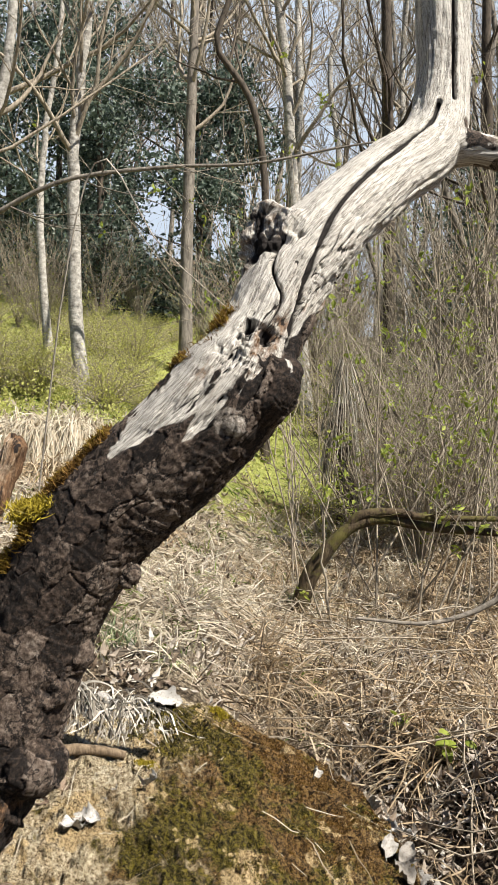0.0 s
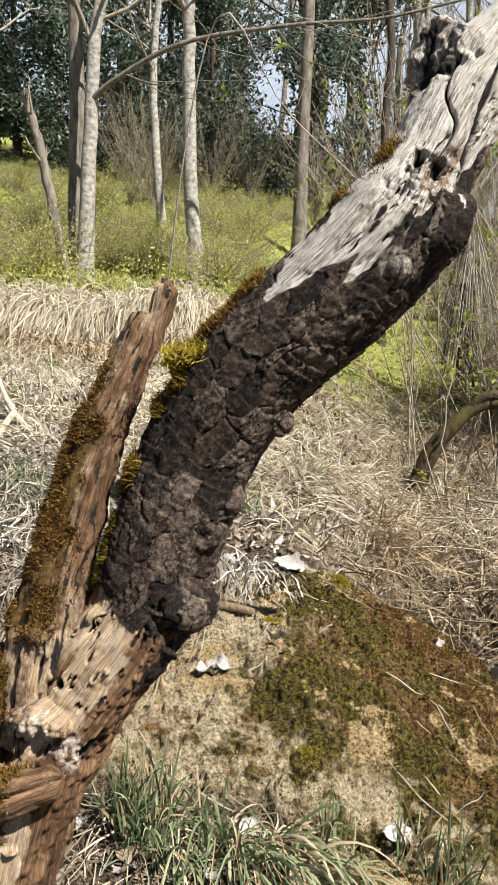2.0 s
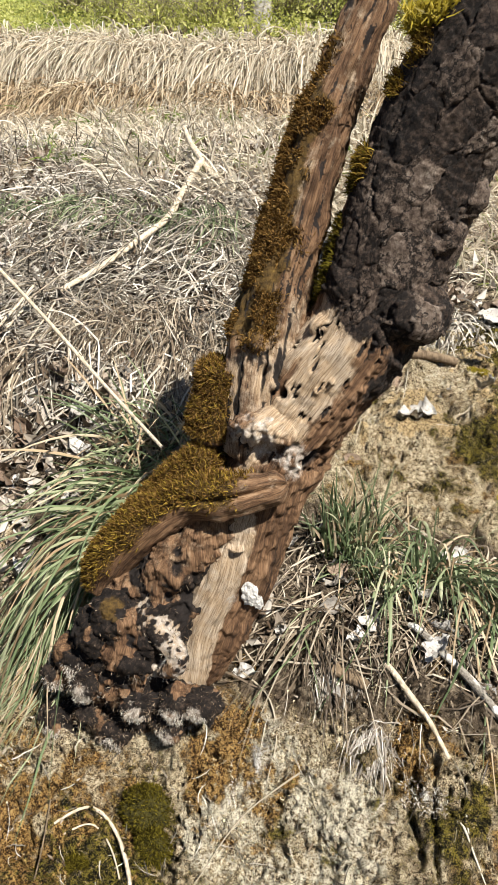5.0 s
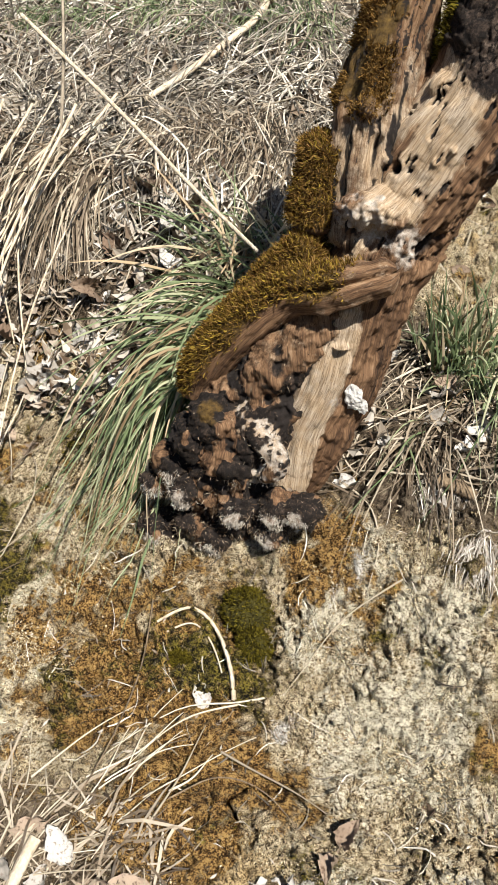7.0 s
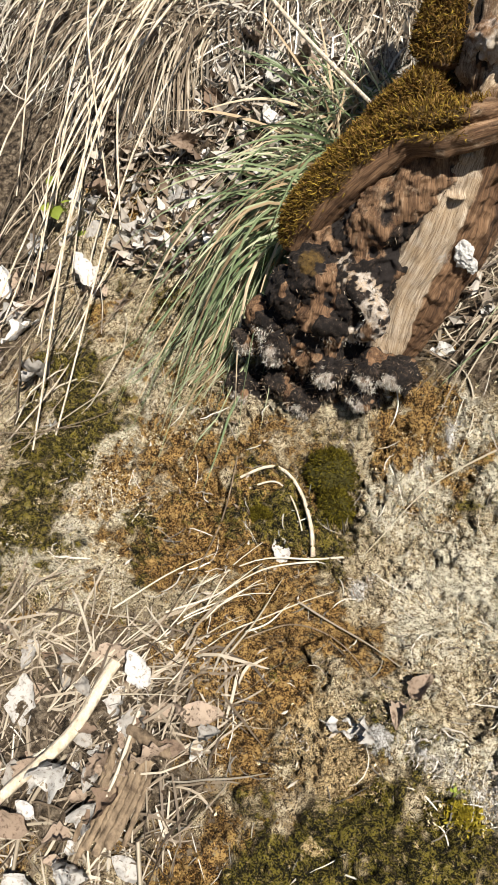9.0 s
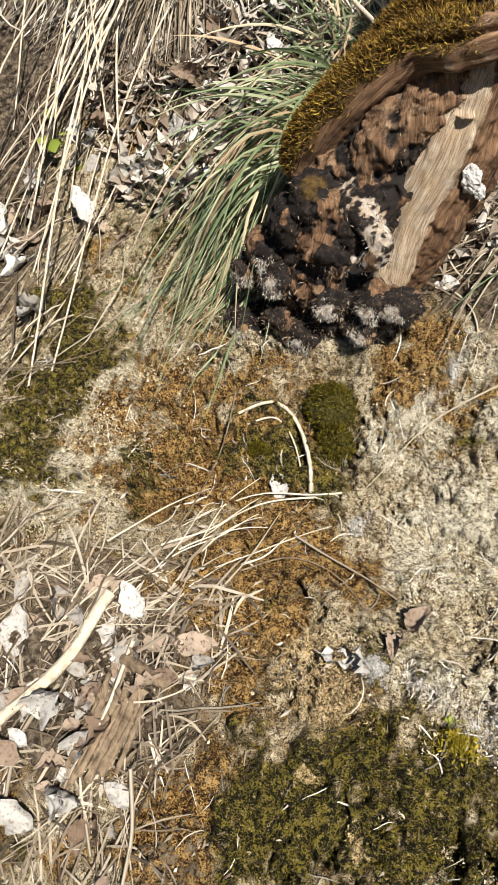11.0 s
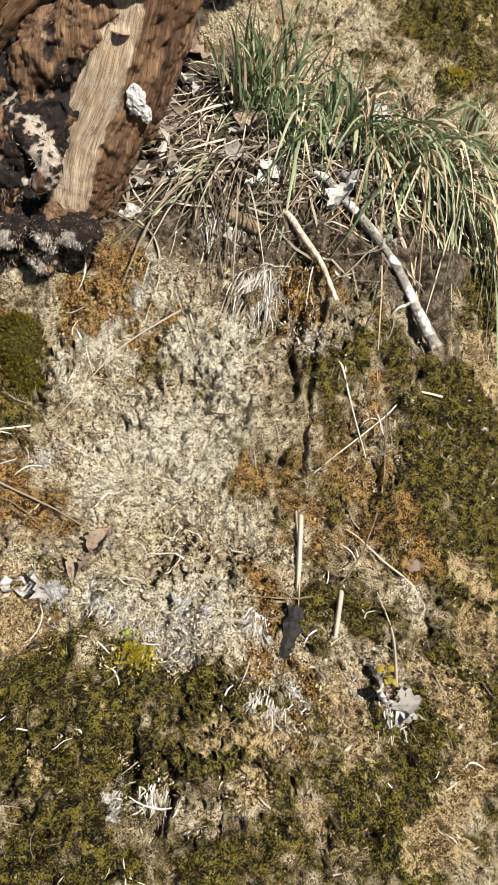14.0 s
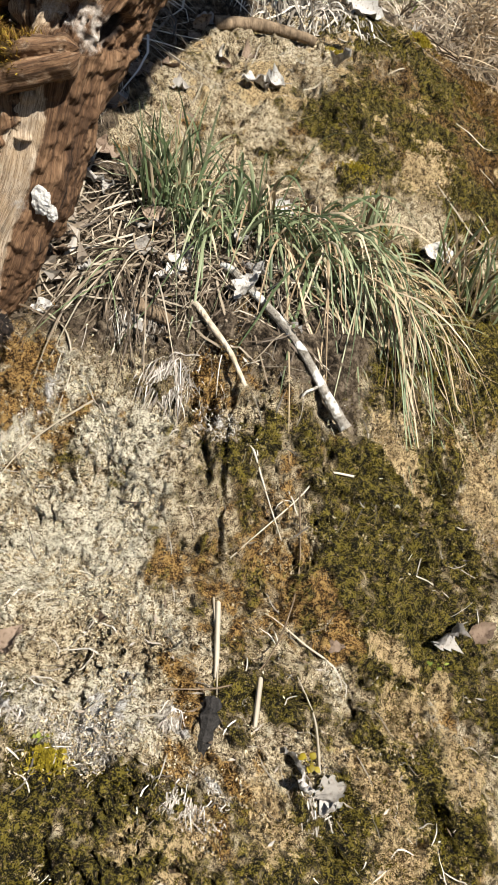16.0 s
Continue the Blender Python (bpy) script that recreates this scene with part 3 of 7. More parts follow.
def build_ground():
    def spread(lo, hi, step, grow, far):
        out, s, at = [], step, hi
        while at < far:
            s *= grow
            at += s
            out.append(at)
        return out
    mid_x = np.arange(-1.75, 0.75, 0.0046)
    xs = np.concatenate([-np.array(spread(0, 1.75, 0.0046, 1.075, 120))[::-1], mid_x, np.array(spread(0, 0.75, 0.0046, 1.075, 120))])
    ys = np.concatenate([-np.array(spread(0, -0.15, 0.008, 1.12, 60))[::-1], np.arange(0.15, 0.30, 0.007), np.arange(0.30, 1.30, 0.004), np.arange(1.30, 1.75, 0.008), np.arange(1.75, 3.4, 0.011), np.array(spread(0, 3.4, 0.011, 1.035, 140))])
    X, Y = np.meshgrid(xs, ys)
    Z = ground_z(X, Y)
    x, y = X.ravel(), Y.ravel()
    # crumbling face: lumps and holes that stand out from the slope, and a few open cracks
    zz = Z.ravel()
    near = smooth(3.2, 2.6, y) * smooth(-1.9, -1.6, x) * smooth(0.9, 0.6, x)
    lump = fbm(x * 30, (y + zz) * 24, 0, 4, 81) - 0.5
    hole = smooth(0.42, 0.30, fbm(x * 130, (y + zz) * 110, 0, 3, 91)) * (0.3 + 2.6 * smooth(0.45, 0.75, fbm(x * 9, y * 9, 0, 3, 92)))
    ledge = vnoise(x * 4, (y + 1.3 * zz) * 26 + 2.2 * fbm(x * 6, y * 6, 0, 2, 95), 0, 97) - 0.5
    seam = np.abs(fbm(x * 5, (y + zz) * 5, 0, 3, 101) - 0.5)
    grit = fbm(x * 85, (y + zz) * 75, 0, 2, 83) - 0.5
    out = near * (0.034 * lump + 0.020 * grit - 0.009 * hole * smooth(1.75, 1.55, y) + 0.024 * ledge - 0.022 * smooth(0.012, 0.002, seam) * smooth(0.5, 0.6, vnoise(x * 3, y * 3, 0, 7)))
    for pts in CRACKS:
        k = spline(pts, 60)
        lower = np.flatnonzero((x > k[:, 0].min() - 0.02) & (x < k[:, 0].max() + 0.02) & (y > k[:, 1].min() - 0.02) & (y < k[:, 1].max() + 0.02))
        d = np.min(np.hypot(x[lower][:, None] - k[None, :, 0], y[lower][:, None] - k[None, :, 1]), 1) + 0.010 * (fbm(x[lower] * 60, y[lower] * 60, 0, 2, 5) - 0.5)
        out[lower] -= 0.022 * smooth(0.008, 0.002, d)
    for cx, cy, cr in DENTS:
        out -= 0.030 * smooth(cr * 1.5, cr * 0.4, np.hypot(x - cx, y - cy) * (0.6 + 0.8 * fbm(x * 50, y * 50, 0, 2, 6)))
    out -= 0.16 * smooth(1.25, 0.55, np.hypot((x + 1.86) / 0.13, (y - 2.06) / 0.15) + 0.6 * (fbm(x * 9, y * 9, 0, 3, 8) - 0.5))  # dark hollow under the hanging grass
    ny, nx = X.shape
    i = (np.arange(ny - 1)[:, None] * nx + np.arange(nx - 1)[None]).ravel()
    faces = np.stack([i, i + 1, i + nx + 1, i + nx], 1)
    n1 = fbm(x * 9, y * 9, 0, 5, 31) - 0.5
    moss = 0.08 + 0.80 * patch(x, y, MOSS_SPOTS) + n1 * 1.3 + (fbm(x * 28, y * 28, 0, 3, 33) - 0.5) * 1.0
    rust = 0.14 + 0.75 * patch(x, y, RUST_SPOTS) + (fbm(x * 11, y * 11, 0, 5, 41) - 0.5) * 1.6 + (fbm(x * 40, y * 40, 0, 3, 44) - 0.5) * 1.0
    pale = 0.1 + 0.75 * patch(x, y, PALE_SPOTS) + (fbm(x * 8, y * 8, 0, 5, 51) - 0.5) * 1.2
    tan = -0.1 + 0.85 * patch(x, y, TAN_SPOTS) + (fbm(x * 16, y * 16, 0, 5, 43) - 0.5) * 1.0
    lichen = -0.25 + 0.9 * patch(x, y, LICHEN_SPOTS) + (fbm(x * 20, y * 20, 0, 4, 47) - 0.5) * 1.2
    out += near * 0.012 * smooth(0.3, 0.7, moss) * (1 - smooth(0.3, 0.6, tan))
    rock = smooth(1.03, 0.98, boulder(x, y) + 0.05 * (fbm(x * 9, y * 9, 0, 3, 66) - 0.5))
    edge = 0.5 * (fbm(x * 2.5, y * 2.5, 0, 3, 65) - 0.5)
    bank = smooth(1.25, 1.1, y - 0.25 * smooth(-0.9, -1.3, x)) * smooth(-1.80, -1.50, x + edge) * smooth(0.0, 0.30, y + 0.5 + 1.6 * (fbm(x * 2.1, y * 2.1, 0, 4, 63) - 0.72)) * smooth(1.0, 0.55, x + 1.3 * (fbm(x * 2.3, y * 2.3, 0, 4, 64) - 0.5))
    flank = smooth(-0.10, 0.0, x + 0.05 * (y - 1.2)) * smooth(0.55, 0.35, x) * smooth(2.0, 1.8, y) * smooth(-0.05, 0.25, y + edge)
    soil = np.clip(1 - np.maximum(np.maximum(rock * smooth(1.45, 1.75, y), flank), bank), 0, 1) + (fbm(x * 6, y * 6, 0, 3, 61) - 0.5) * 0.6
    tan = tan + 0.25 * smooth(0.0, 0.15, x) * smooth(1.0, 0.8, y)
    rust = rust + 0.22 * smooth(-1.08, -0.98, x) * smooth(-0.56, -0.66, x) * smooth(1.0, 0.9, y)
    face = rock * smooth(1.75, 1.95, y)
    moss = moss + face * (0.06 + 1.1 * (fbm(x * 16, y * 11, 0, 4, 49) - 0.5)) * smooth(-0.50, -0.25, x)
    russet = face * (0.55 + 0.55 * smooth(-0.15, 0.05, x)) * smooth(-0.45, -0.25, x) + 1.2 * face * (fbm(x * 10, y * 8, 0, 4, 46) - 0.5)
    rust = rust * (1 - 0.8 * face)
    tan = tan + face * (-0.26 + 0.80 * smooth(0.57, 0.66, fbm(x * 12, y * 9, 0, 4, 48)))
    soil = np.maximum(soil, patch(x, y, [(-0.88, 0.42, 0.22, 0.16), (-0.42, 1.28, 0.16, 0.09), (-1.66, 1.0, 0.18, 0.3)]))
    yy, wild = y + 1.6 * (fbm(x * 1.1, y * 1.1, 0, 4, 67) - 0.5), smooth(1.2, 2.4, np.maximum(np.abs(x + 0.4), -y + 0.9))
    mat = smooth(2.5, 3.1, y + (yy - y) * wild) * smooth(6.6, 5.9, yy) * (1 - rock) * 0.9 - 0.3 - 0.45 * smooth(0.0, 0.5, x) * smooth(5.5, 4.0, y) + wild * smooth(3.1, 2.5, y) * 2.6 * (fbm(x * 1.7, y * 1.7, 0, 5, 68) - 0.44)
    green = smooth(5.6, 6.3, y) * smooth(1.5, 0.2, x) * smooth(26, 14, y) * 0.8 + (fbm(x * 1.5, y * 1.5, 0, 3, 71) - 0.5) * 0.8 * smooth(2, 4, y) + wild * smooth(3.1, 2.5, y) * (-0.4 + 2.4 * (fbm(x * 0.9 + 7, y * 0.9, 0, 5, 69) - 0.42))
    me = mesh_from("ground", np.stack([x, y - 0.62 * out, zz + 0.70 * out], 1), faces, M_GROUND, True,
                   dict(moss=moss * (1 - 0.8 * smooth(0, 1, soil)), rust=rust * (1 - 0.7 * smooth(0.4, 1.0, soil)) , tan=tan, lichen=lichen, pale=pale, russet=russet, soil=soil, mat=mat, green=green))
    ob = new("ground", me)
    return tagged(ob, "mossy sandstone bank and woodland floor with dry litter", "ground", kind="structure")


build_ground()


# ---- the dead leaning tree ----
def fused(tubes, blobs, voxel):
    """One closed skin over tubes (rows of x, y, z, radius) and balls, as arrays of points, triangles and normals."""
    s = Soup()
    for rows in tubes:
        k = spline(rows, max(12, 6 * len(rows)))
        d0, d1 = unit(k[0, :3] - k[1, :3]), unit(k[-1, :3] - k[-2, :3])
        ends = [np.concatenate([[k[0, :3] + d0 * k[0, 3] * a], [[k[0, 3] * b]]], 1) for a, b in ((0.45, 0.02), (0.4, 0.5))]
        tail = [np.concatenate([[k[-1, :3] + d1 * k[-1, 3] * a], [[k[-1, 3] * b]]], 1) for a, b in ((0.4, 0.5), (0.45, 0.02))]
        k = np.concatenate(ends + [k] + tail)
        s.tubes(k[None, :, :3], np.maximum(k[None, :, 3], 0.0004), 24)
    for x, y, z, r, squash in blobs:
        a = np.linspace(0.02, np.pi - 0.02, 14)
        k = np.stack([x + 0 * a, y + 0 * a, z - np.cos(a) * r * squash], 1)
        s.tubes(k[None], (np.sin(a) * r)[None], 18)
    tmp = new("form", s.mesh("form", M_WOOD))
    mod = tmp.modifiers.new("skin", "REMESH")
    mod.mode, mod.voxel_size = "VOXEL", voxel
    me = tmp.evaluated_get(bpy.context.evaluated_depsgraph_get()).to_mesh()
    me.calc_loop_triangles()
    v = np.empty(len(me.vertices) * 3, np.float32)
    me.vertices.foreach_get("co", v)
    n = np.empty(len(me.vertices) * 3, np.float32)
    me.vertex_normals.foreach_get("vector", n)
    f = np.empty(len(me.loop_triangles) * 3, np.int32)
    me.loop_triangles.foreach_get("vertices", f)
    old = tmp.data
    bpy.data.objects.remove(tmp)
    bpy.data.meshes.remove(old)
    return v.reshape(-1, 3).astype(float), f.reshape(-1, 3), n.reshape(-1, 3).astype(float)


def frame_on(rows, v):
    """For each point: the way along the nearest axis, the offset round it, and the axis' radius there."""
    k = spline(rows, 160)
    s = np.concatenate([[0], np.cumsum(np.linalg.norm(np.diff(k[:, :3], axis=0), axis=1))])
    best = np.zeros(len(v), int)
    for a in range(0, len(v), 20000):
        d = ((v[a:a + 20000, None, :] - k[None, :, :3]) ** 2).sum(2)
        best[a:a + 20000] = d.argmin(1)
    t = unit(np.gradient(k[:, :3], axis=0))[best]
    e1 = unit(np.cross(t, np.array([0.0, 1.0, 0.05])))
    e2 = np.cross(t, e1)
    off = v - k[best, :3]
    return s[best] + (off * t).sum(1), (off * e1).sum(1), (off * e2).sum(1), k[best, 3], off - t * (off * t).sum(1, keepdims=True)


def near_line(v, pts):
    """Distance of each point from a smooth line through pts; 9 where it is far off."""
    k = spline(pts, 60)
    d = np.full(len(v), 9.0)
    near = np.flatnonzero(((v > k.min(0) - 0.13) & (v < k.max(0) + 0.13)).all(1))
    p, best = v[near], np.full(len(near), 81.0)
    for a, b in zip(k[:-1], k[1:]):
        t = np.clip(((p - a) @ (b - a)) / ((b - a) @ (b - a) + 1e-12), 0.0, 1.0)
        best = np.minimum(best, ((p - a - t[:, None] * (b - a)) ** 2).sum(1))
    d[near] = np.sqrt(best)
    return d


TRUNK_AXIS = [(-0.71, 1.20, 0.42, 0.062), (-0.672, 1.19, 0.52, 0.066), (-0.620, 1.215, 0.68, 0.074), (-0.553, 1.26, 0.86, 0.086), (-0.485, 1.285, 0.97, 0.088),
              (-0.430, 1.31, 1.055, 0.088), (-0.391, 1.33, 1.178, 0.092), (-0.345, 1.34, 1.313, 0.092), (-0.280, 1.34, 1.427, 0.094), (-0.217, 1.34, 1.50, 0.094),
              (-0.113, 1.33, 1.596, 0.095), (-0.025, 1.33, 1.695, 0.094), (0.022, 1.35, 1.785, 0.069), (0.080, 1.40, 1.901, 0.076), (0.154, 1.46, 1.996, 0.072),
              (0.267, 1.58, 2.118, 0.069), (0.385, 1.71, 2.235, 0.070), (0.427, 1.76, 2.376, 0.060), (0.429, 1.78, 2.60, 0.058), (0.43, 1.80, 2.95, 0.055)]
STEM_AXIS = [(-0.600, 1.235, 0.85, 0.060), (-0.590, 1.25, 0.95, 0.066), (-0.580, 1.27, 1.05, 0.060), (-0.560, 1.295, 1.15, 0.050), (-0.535, 1.32, 1.25, 0.046), (-0.507, 1.345, 1.35, 0.042), (-0.476, 1.362, 1.44, 0.037), (-0.440, 1.385, 1.535, 0.031), (-0.418, 1.395, 1.60, 0.026)]


def wood_attrs(v, rows):
    s, a, b, r, off = frame_on(rows, v)
    rad = np.hypot(a, b) + 1e-6
    return s, a / rad * r, b / rad * r, rad, unit(off)


def build_dead_tree():
    tree = thing("dead_tree", "leaning dead tree, bleached above, dark plated bark below, mossy foot", "tree", at=(-0.68, 1.15, 0.35))
    # trunk
    tubes = [TRUNK_AXIS,
             [(-0.60, 1.20, 0.80, 0.05), (-0.635, 1.17, 0.66, 0.048), (-0.672, 1.15, 0.54, 0.042), (-0.70, 1.13, 0.43, 0.036), (-0.705, 1.125, 0.37, 0.032)],
             [(-0.51, 1.24, 0.90, 0.046), (-0.555, 1.245, 0.78, 0.044), (-0.59, 1.245, 0.66, 0.040), (-0.63, 1.24, 0.54, 0.032)],
             [(0.05, 1.40, 1.87, 0.050), (0.030, 1.40, 1.93, 0.036), (0.028, 1.405, 1.985, 0.030), (0.034, 1.41, 2.012, 0.024)],
             [(0.02, 1.39, 1.92, 0.018), (0.002, 1.385, 1.885, 0.013), (-0.012, 1.38, 1.85, 0.010), (-0.018, 1.375, 1.82, 0.006)],
             [(-0.02, 1.31, 1.66, 0.060), (0.030, 1.29, 1.685, 0.050), (0.060, 1.275, 1.708, 0.032), (0.074, 1.27, 1.716, 0.018)],
             [(0.40, 1.71, 2.23, 0.05), (0.48, 1.70, 2.225, 0.035), (0.56, 1.68, 2.20, 0.032), (0.70, 1.66, 2.18, 0.028)]]
    blobs = [(-0.57, 1.19, 0.915, 0.045, 0.6), (-0.54, 1.18, 0.905, 0.03, 0.7), (-0.60, 1.20, 0.90, 0.035, 0.8), (-0.45, 1.24, 0.945, 0.030, 0.9), (-0.485, 1.245, 1.065, 0.022, 0.8), (-0.325, 1.285, 1.20, 0.032, 0.9),
             (-0.355, 1.28, 1.085, 0.06, 0.8), (-0.44, 1.27, 1.12, 0.04, 1.0), (-0.03, 1.255, 1.63, 0.022, 0.9), (0.13, 1.38, 1.895, 0.026, 1.2), (-0.20, 1.31, 1.385, 0.018, 1.0), (-0.285, 1.315, 1.255, 0.026, 1.2), (-0.592, 1.143, 0.764, 0.012, 0.9), (-0.598, 1.135, 0.708, 0.014, 0.45)]
    v, f, n = fused(tubes, blobs, 0.0023)
    s, ta, tb, rad, out = wood_attrs(v, TRUNK_AXIS)
    x, y, z = v.T
    low = z < 0.82
    s[low], ta[low], tb[low] = wood_attrs(v[low], [(-0.60, 1.20, 0.82, 0.06), (-0.635, 1.18, 0.66, 0.06), (-0.68, 1.16, 0.54, 0.06), (-0.705, 1.15, 0.37, 0.06)])[:3]
    w = fbm(x * 14, y * 14, z * 14, 4, 3) - 0.5
    fine = fbm(x * 60, y * 60, z * 60, 3, 8) - 0.5
    streak = fbm(ta * 34, tb * 34, s * 5, 4, 57) - 0.5
    k_line = -0.48 * x + 0.88 * z
    top_side = out @ np.array([-0.62, -0.25, 0.75])
    crust = smooth(1.03, 1.10, z + 0.5 * (x + 0.4) + 0.08 * w) * smooth(1.500, 1.465, k_line + 0.10 * w + 0.12 * streak + 0.04 * np.minimum(top_side, 0.0) - 0.05 * smooth(0.75, 0.95, top_side))
    crust *= smooth(0.97, 0.80, -out[:, 0] * smooth(1.5, 1.4, z) + 0.25 * w)
    crust = np.maximum(crust, smooth(0.60, 0.90, out[:, 0] + 0.9 * w) * smooth(0.86, 0.98, z) * smooth(1.1, 1.0, z) * 0.75)
    patchy = smooth(1.44, 1.47, k_line) * smooth(1.60, 1.50, k_line) * smooth(0.52, 0.58, fbm(ta * 40, tb * 40, s * 10, 3, 12)) * smooth(0.45, 0.1, top_side)
    crust = np.clip(np.maximum(crust, patchy * 0.75), 0, 1)
    warp = np.stack([fbm(ta * 14 + 3, tb * 14, s * 14, 3, 71), fbm(ta * 14, tb * 14 + 5, s * 14, 3, 72), fbm(ta * 14, tb * 14, s * 14 + 7, 3, 73)], 1) - 0.5
    cell_p = np.stack([ta / 0.040, tb / 0.040, s / 0.075], 1) + 0.9 * warp
    f1, f2, val = cells(cell_p, 5)
    g1, g2, val2 = cells(cell_p * 2.4 + 0.6 * warp, 15)
    scaly = fbm(ta * 120, tb * 120, s * 120, 3, 52) - 0.5
    fissure = smooth(0.045, 0.012, f2 - f1 + 0.07 * scaly) * smooth(0.22, 0.50, val2 + 0.8 * w)
    flake = (s / 0.030 + 3.0 * warp[:, 0] + 2.0 * val) % 1.0
    hair = smooth(0.06, 0.01, g2 - g1) * smooth(0.45, 0.75, val)
    plate = 0.003 + 0.0030 * (val - 0.5) - 0.0035 * fissure - 0.001 * hair + 0.007 * streak + 0.0024 * scaly + 0.0028 * flake
    grain = fbm(ta * 80, tb * 80, s * 6, 4, 17) - 0.5
    ridge = fbm(ta * 30, tb * 30, s * 4, 3, 27) - 0.5
    rough_zone = smooth(1.42, 1.5, k_line) * smooth(1.76, 1.60, k_line) * smooth(0.95, 0.55, top_side + 0.4 * w)
    furrow = 0.5 - np.abs(fbm(ta * 75, tb * 75, s * 11, 3, 29) - 0.5) * 4.5
    disp = crust * plate + (1 - crust) * (0.007 * grain + 0.010 * ridge - 0.013 * rough_zone * np.clip(furrow, 0, 1) + 0.007 * rough_zone * (val - 0.5)) + (0.007 - 0.003 * crust + 0.016 * smooth(1.12, 1.0, z)) * w + 0.004 * fine
    base_zone = smooth(1.02, 0.92, z)
    clean = smooth(0.062, 0.040, near_line(v, [(-0.612, 1.12, 0.76), (-0.645, 1.12, 0.64), (-0.685, 1.11, 0.53), (-0.705, 1.10, 0.42)]) + 0.03 * w)
    disp = disp * (1 - 0.6 * clean)
    disp += base_zone * (1 - 0.85 * clean) * (0.022 * ridge + 0.010 * fine) + 0.014 * smooth(1.12, 1.04, z) * (fbm(ta * 70, tb * 70, s * 16, 3, 77) - 0.5)
    # splits in the bleached wood
    front = v * (1, 0, 1)
    split = near_line(front, [(0.063, 0, 1.749), (0.087, 0, 1.835), (0.117, 0, 1.926), (0.155, 0, 2.008), (0.2155, 0, 2.089), (0.296, 0, 2.175), (0.372, 0, 2.257), (0.399, 0, 2.315)])
    split = np.minimum(split, near_line(front, [(0.435, 0, 2.331), (0.44, 0, 2.45), (0.443, 0, 2.552), (0.445, 0, 2.8)]))
    split = np.minimum(split, near_line(front, [(0.055, 0, 1.953), (0.038, 0, 1.888), (0.054, 0, 1.833), (0.027, 0, 1.778)]) + 0.0032)
    split = np.where(out[:, 1] < 0.1, split, 1.0)
    wid = 0.0026 + 0.0016 * vnoise(s * 30, 0, 0, 4)
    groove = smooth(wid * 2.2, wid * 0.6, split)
    # grooves, fissures and furrows also darkened in colour, as the shade inside them
    pit_shade = np.maximum(groove, crust * 0.7 * smooth(0.5, 1.0, fissure))
    pit_shade = np.maximum(pit_shade, (1 - crust) * rough_zone * smooth(0.30, 0.46, furrow + 0.25 * w) * 0.9)
    disp -= 0.013 * groove
    # each dent is sunk and also coloured near-black, like a shaded hole
    for hx, hy, hz, hr in ((0.0, 1.27, 1.787, 0.013), (0.03, 1.27, 1.774, 0.016), (-0.032, 1.272, 1.736, 0.018), (-0.008, 1.27, 1.761, 0.008), (0.05, 1.285, 1.862, 0.011), (0.05, 1.29, 1.925, 0.012),
                           (0.09, 1.33, 1.955, 0.010), (-0.535, 1.20, 0.965, 0.009), (-0.47, 1.20, 0.845, 0.03), (-0.42, 1.25, 1.04, 0.012), (-0.315, 1.245, 1.205, 0.016), (-0.40, 1.21, 1.045, 0.012)):
        d = np.linalg.norm(v - (hx, hy, hz), axis=1) * (1 + 0.5 * w + 0.8 * fine)
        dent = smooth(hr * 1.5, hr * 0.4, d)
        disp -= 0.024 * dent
        pit_shade = np.maximum(pit_shade, dent)
    knot = smooth(0.085, 0.05, np.linalg.norm(v - (0.03, 1.39, 1.95), axis=1))
    disp += knot * (0.055 * w + 0.03 * fine + 0.02 * ridge)
    pit_shade = np.maximum(pit_shade, knot * np.maximum(smooth(-0.06, -0.14, w), 0.6 * smooth(-0.08, -0.14, grain)) * 0.8)
    # small nubs on the bare wood under the fork
    n1, n2, nv = cells(v / 0.021, 61)
    nub = smooth(0.34, 0.16, n1) * smooth(0.62, 0.66, nv) * smooth(1.16, 1.10, z) * smooth(0.92, 0.97, z)
    disp += 0.008 * nub
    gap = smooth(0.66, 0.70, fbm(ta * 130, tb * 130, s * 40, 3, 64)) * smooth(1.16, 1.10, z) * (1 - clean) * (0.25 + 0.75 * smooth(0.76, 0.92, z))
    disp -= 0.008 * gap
    pit_shade = np.maximum(pit_shade, 0.85 * gap)
    fungus = smooth(0.05, 0.03, near_line(v, [(-0.62, 1.15, 0.925), (-0.57, 1.145, 0.90), (-0.52, 1.145, 0.865)]) + 0.02 * w)
    h1, h2, hv = cells(v / 0.011, 41)
    disp += fungus * 0.012 * np.clip(0.75 - h1, 0, 1)
    v2 = v + n * disp[:, None]
    bare = 1.25 * smooth(1.50, 1.42, z - 0.3 * (x + 0.38))
    rot = np.maximum(base_zone * smooth(0.45, 0.60, fbm(ta * 20, tb * 20, s * 6, 3, 37) + 0.25 * (np.abs(out[:, 0]) - 0.35)), smooth(0.55, 0.75, -out[:, 0] + 0.4 * w) * smooth(0.95, 1.05, z) * smooth(1.5, 1.4, z))
    rot = np.maximum(rot, rough_zone * smooth(0.50, 0.62, fbm(ta * 30, tb * 30, s * 7, 4, 47)) * smooth(1.72, 1.55, k_line) * 0.55)
    stub = smooth(0.085, 0.05, np.linalg.norm((v - (0.015, 1.40, 1.95)) * (1, 1, 0.6), axis=1) + 0.03 * w)
    rot = np.maximum(rot, 0.40 * stub)
    crust = np.maximum(crust, 0.5 * stub * smooth(2.0, 1.95, z + 0.2 * w) * smooth(0.10, -0.05, w + 0.5 * ridge - 1.2 * (x - 0.03)))
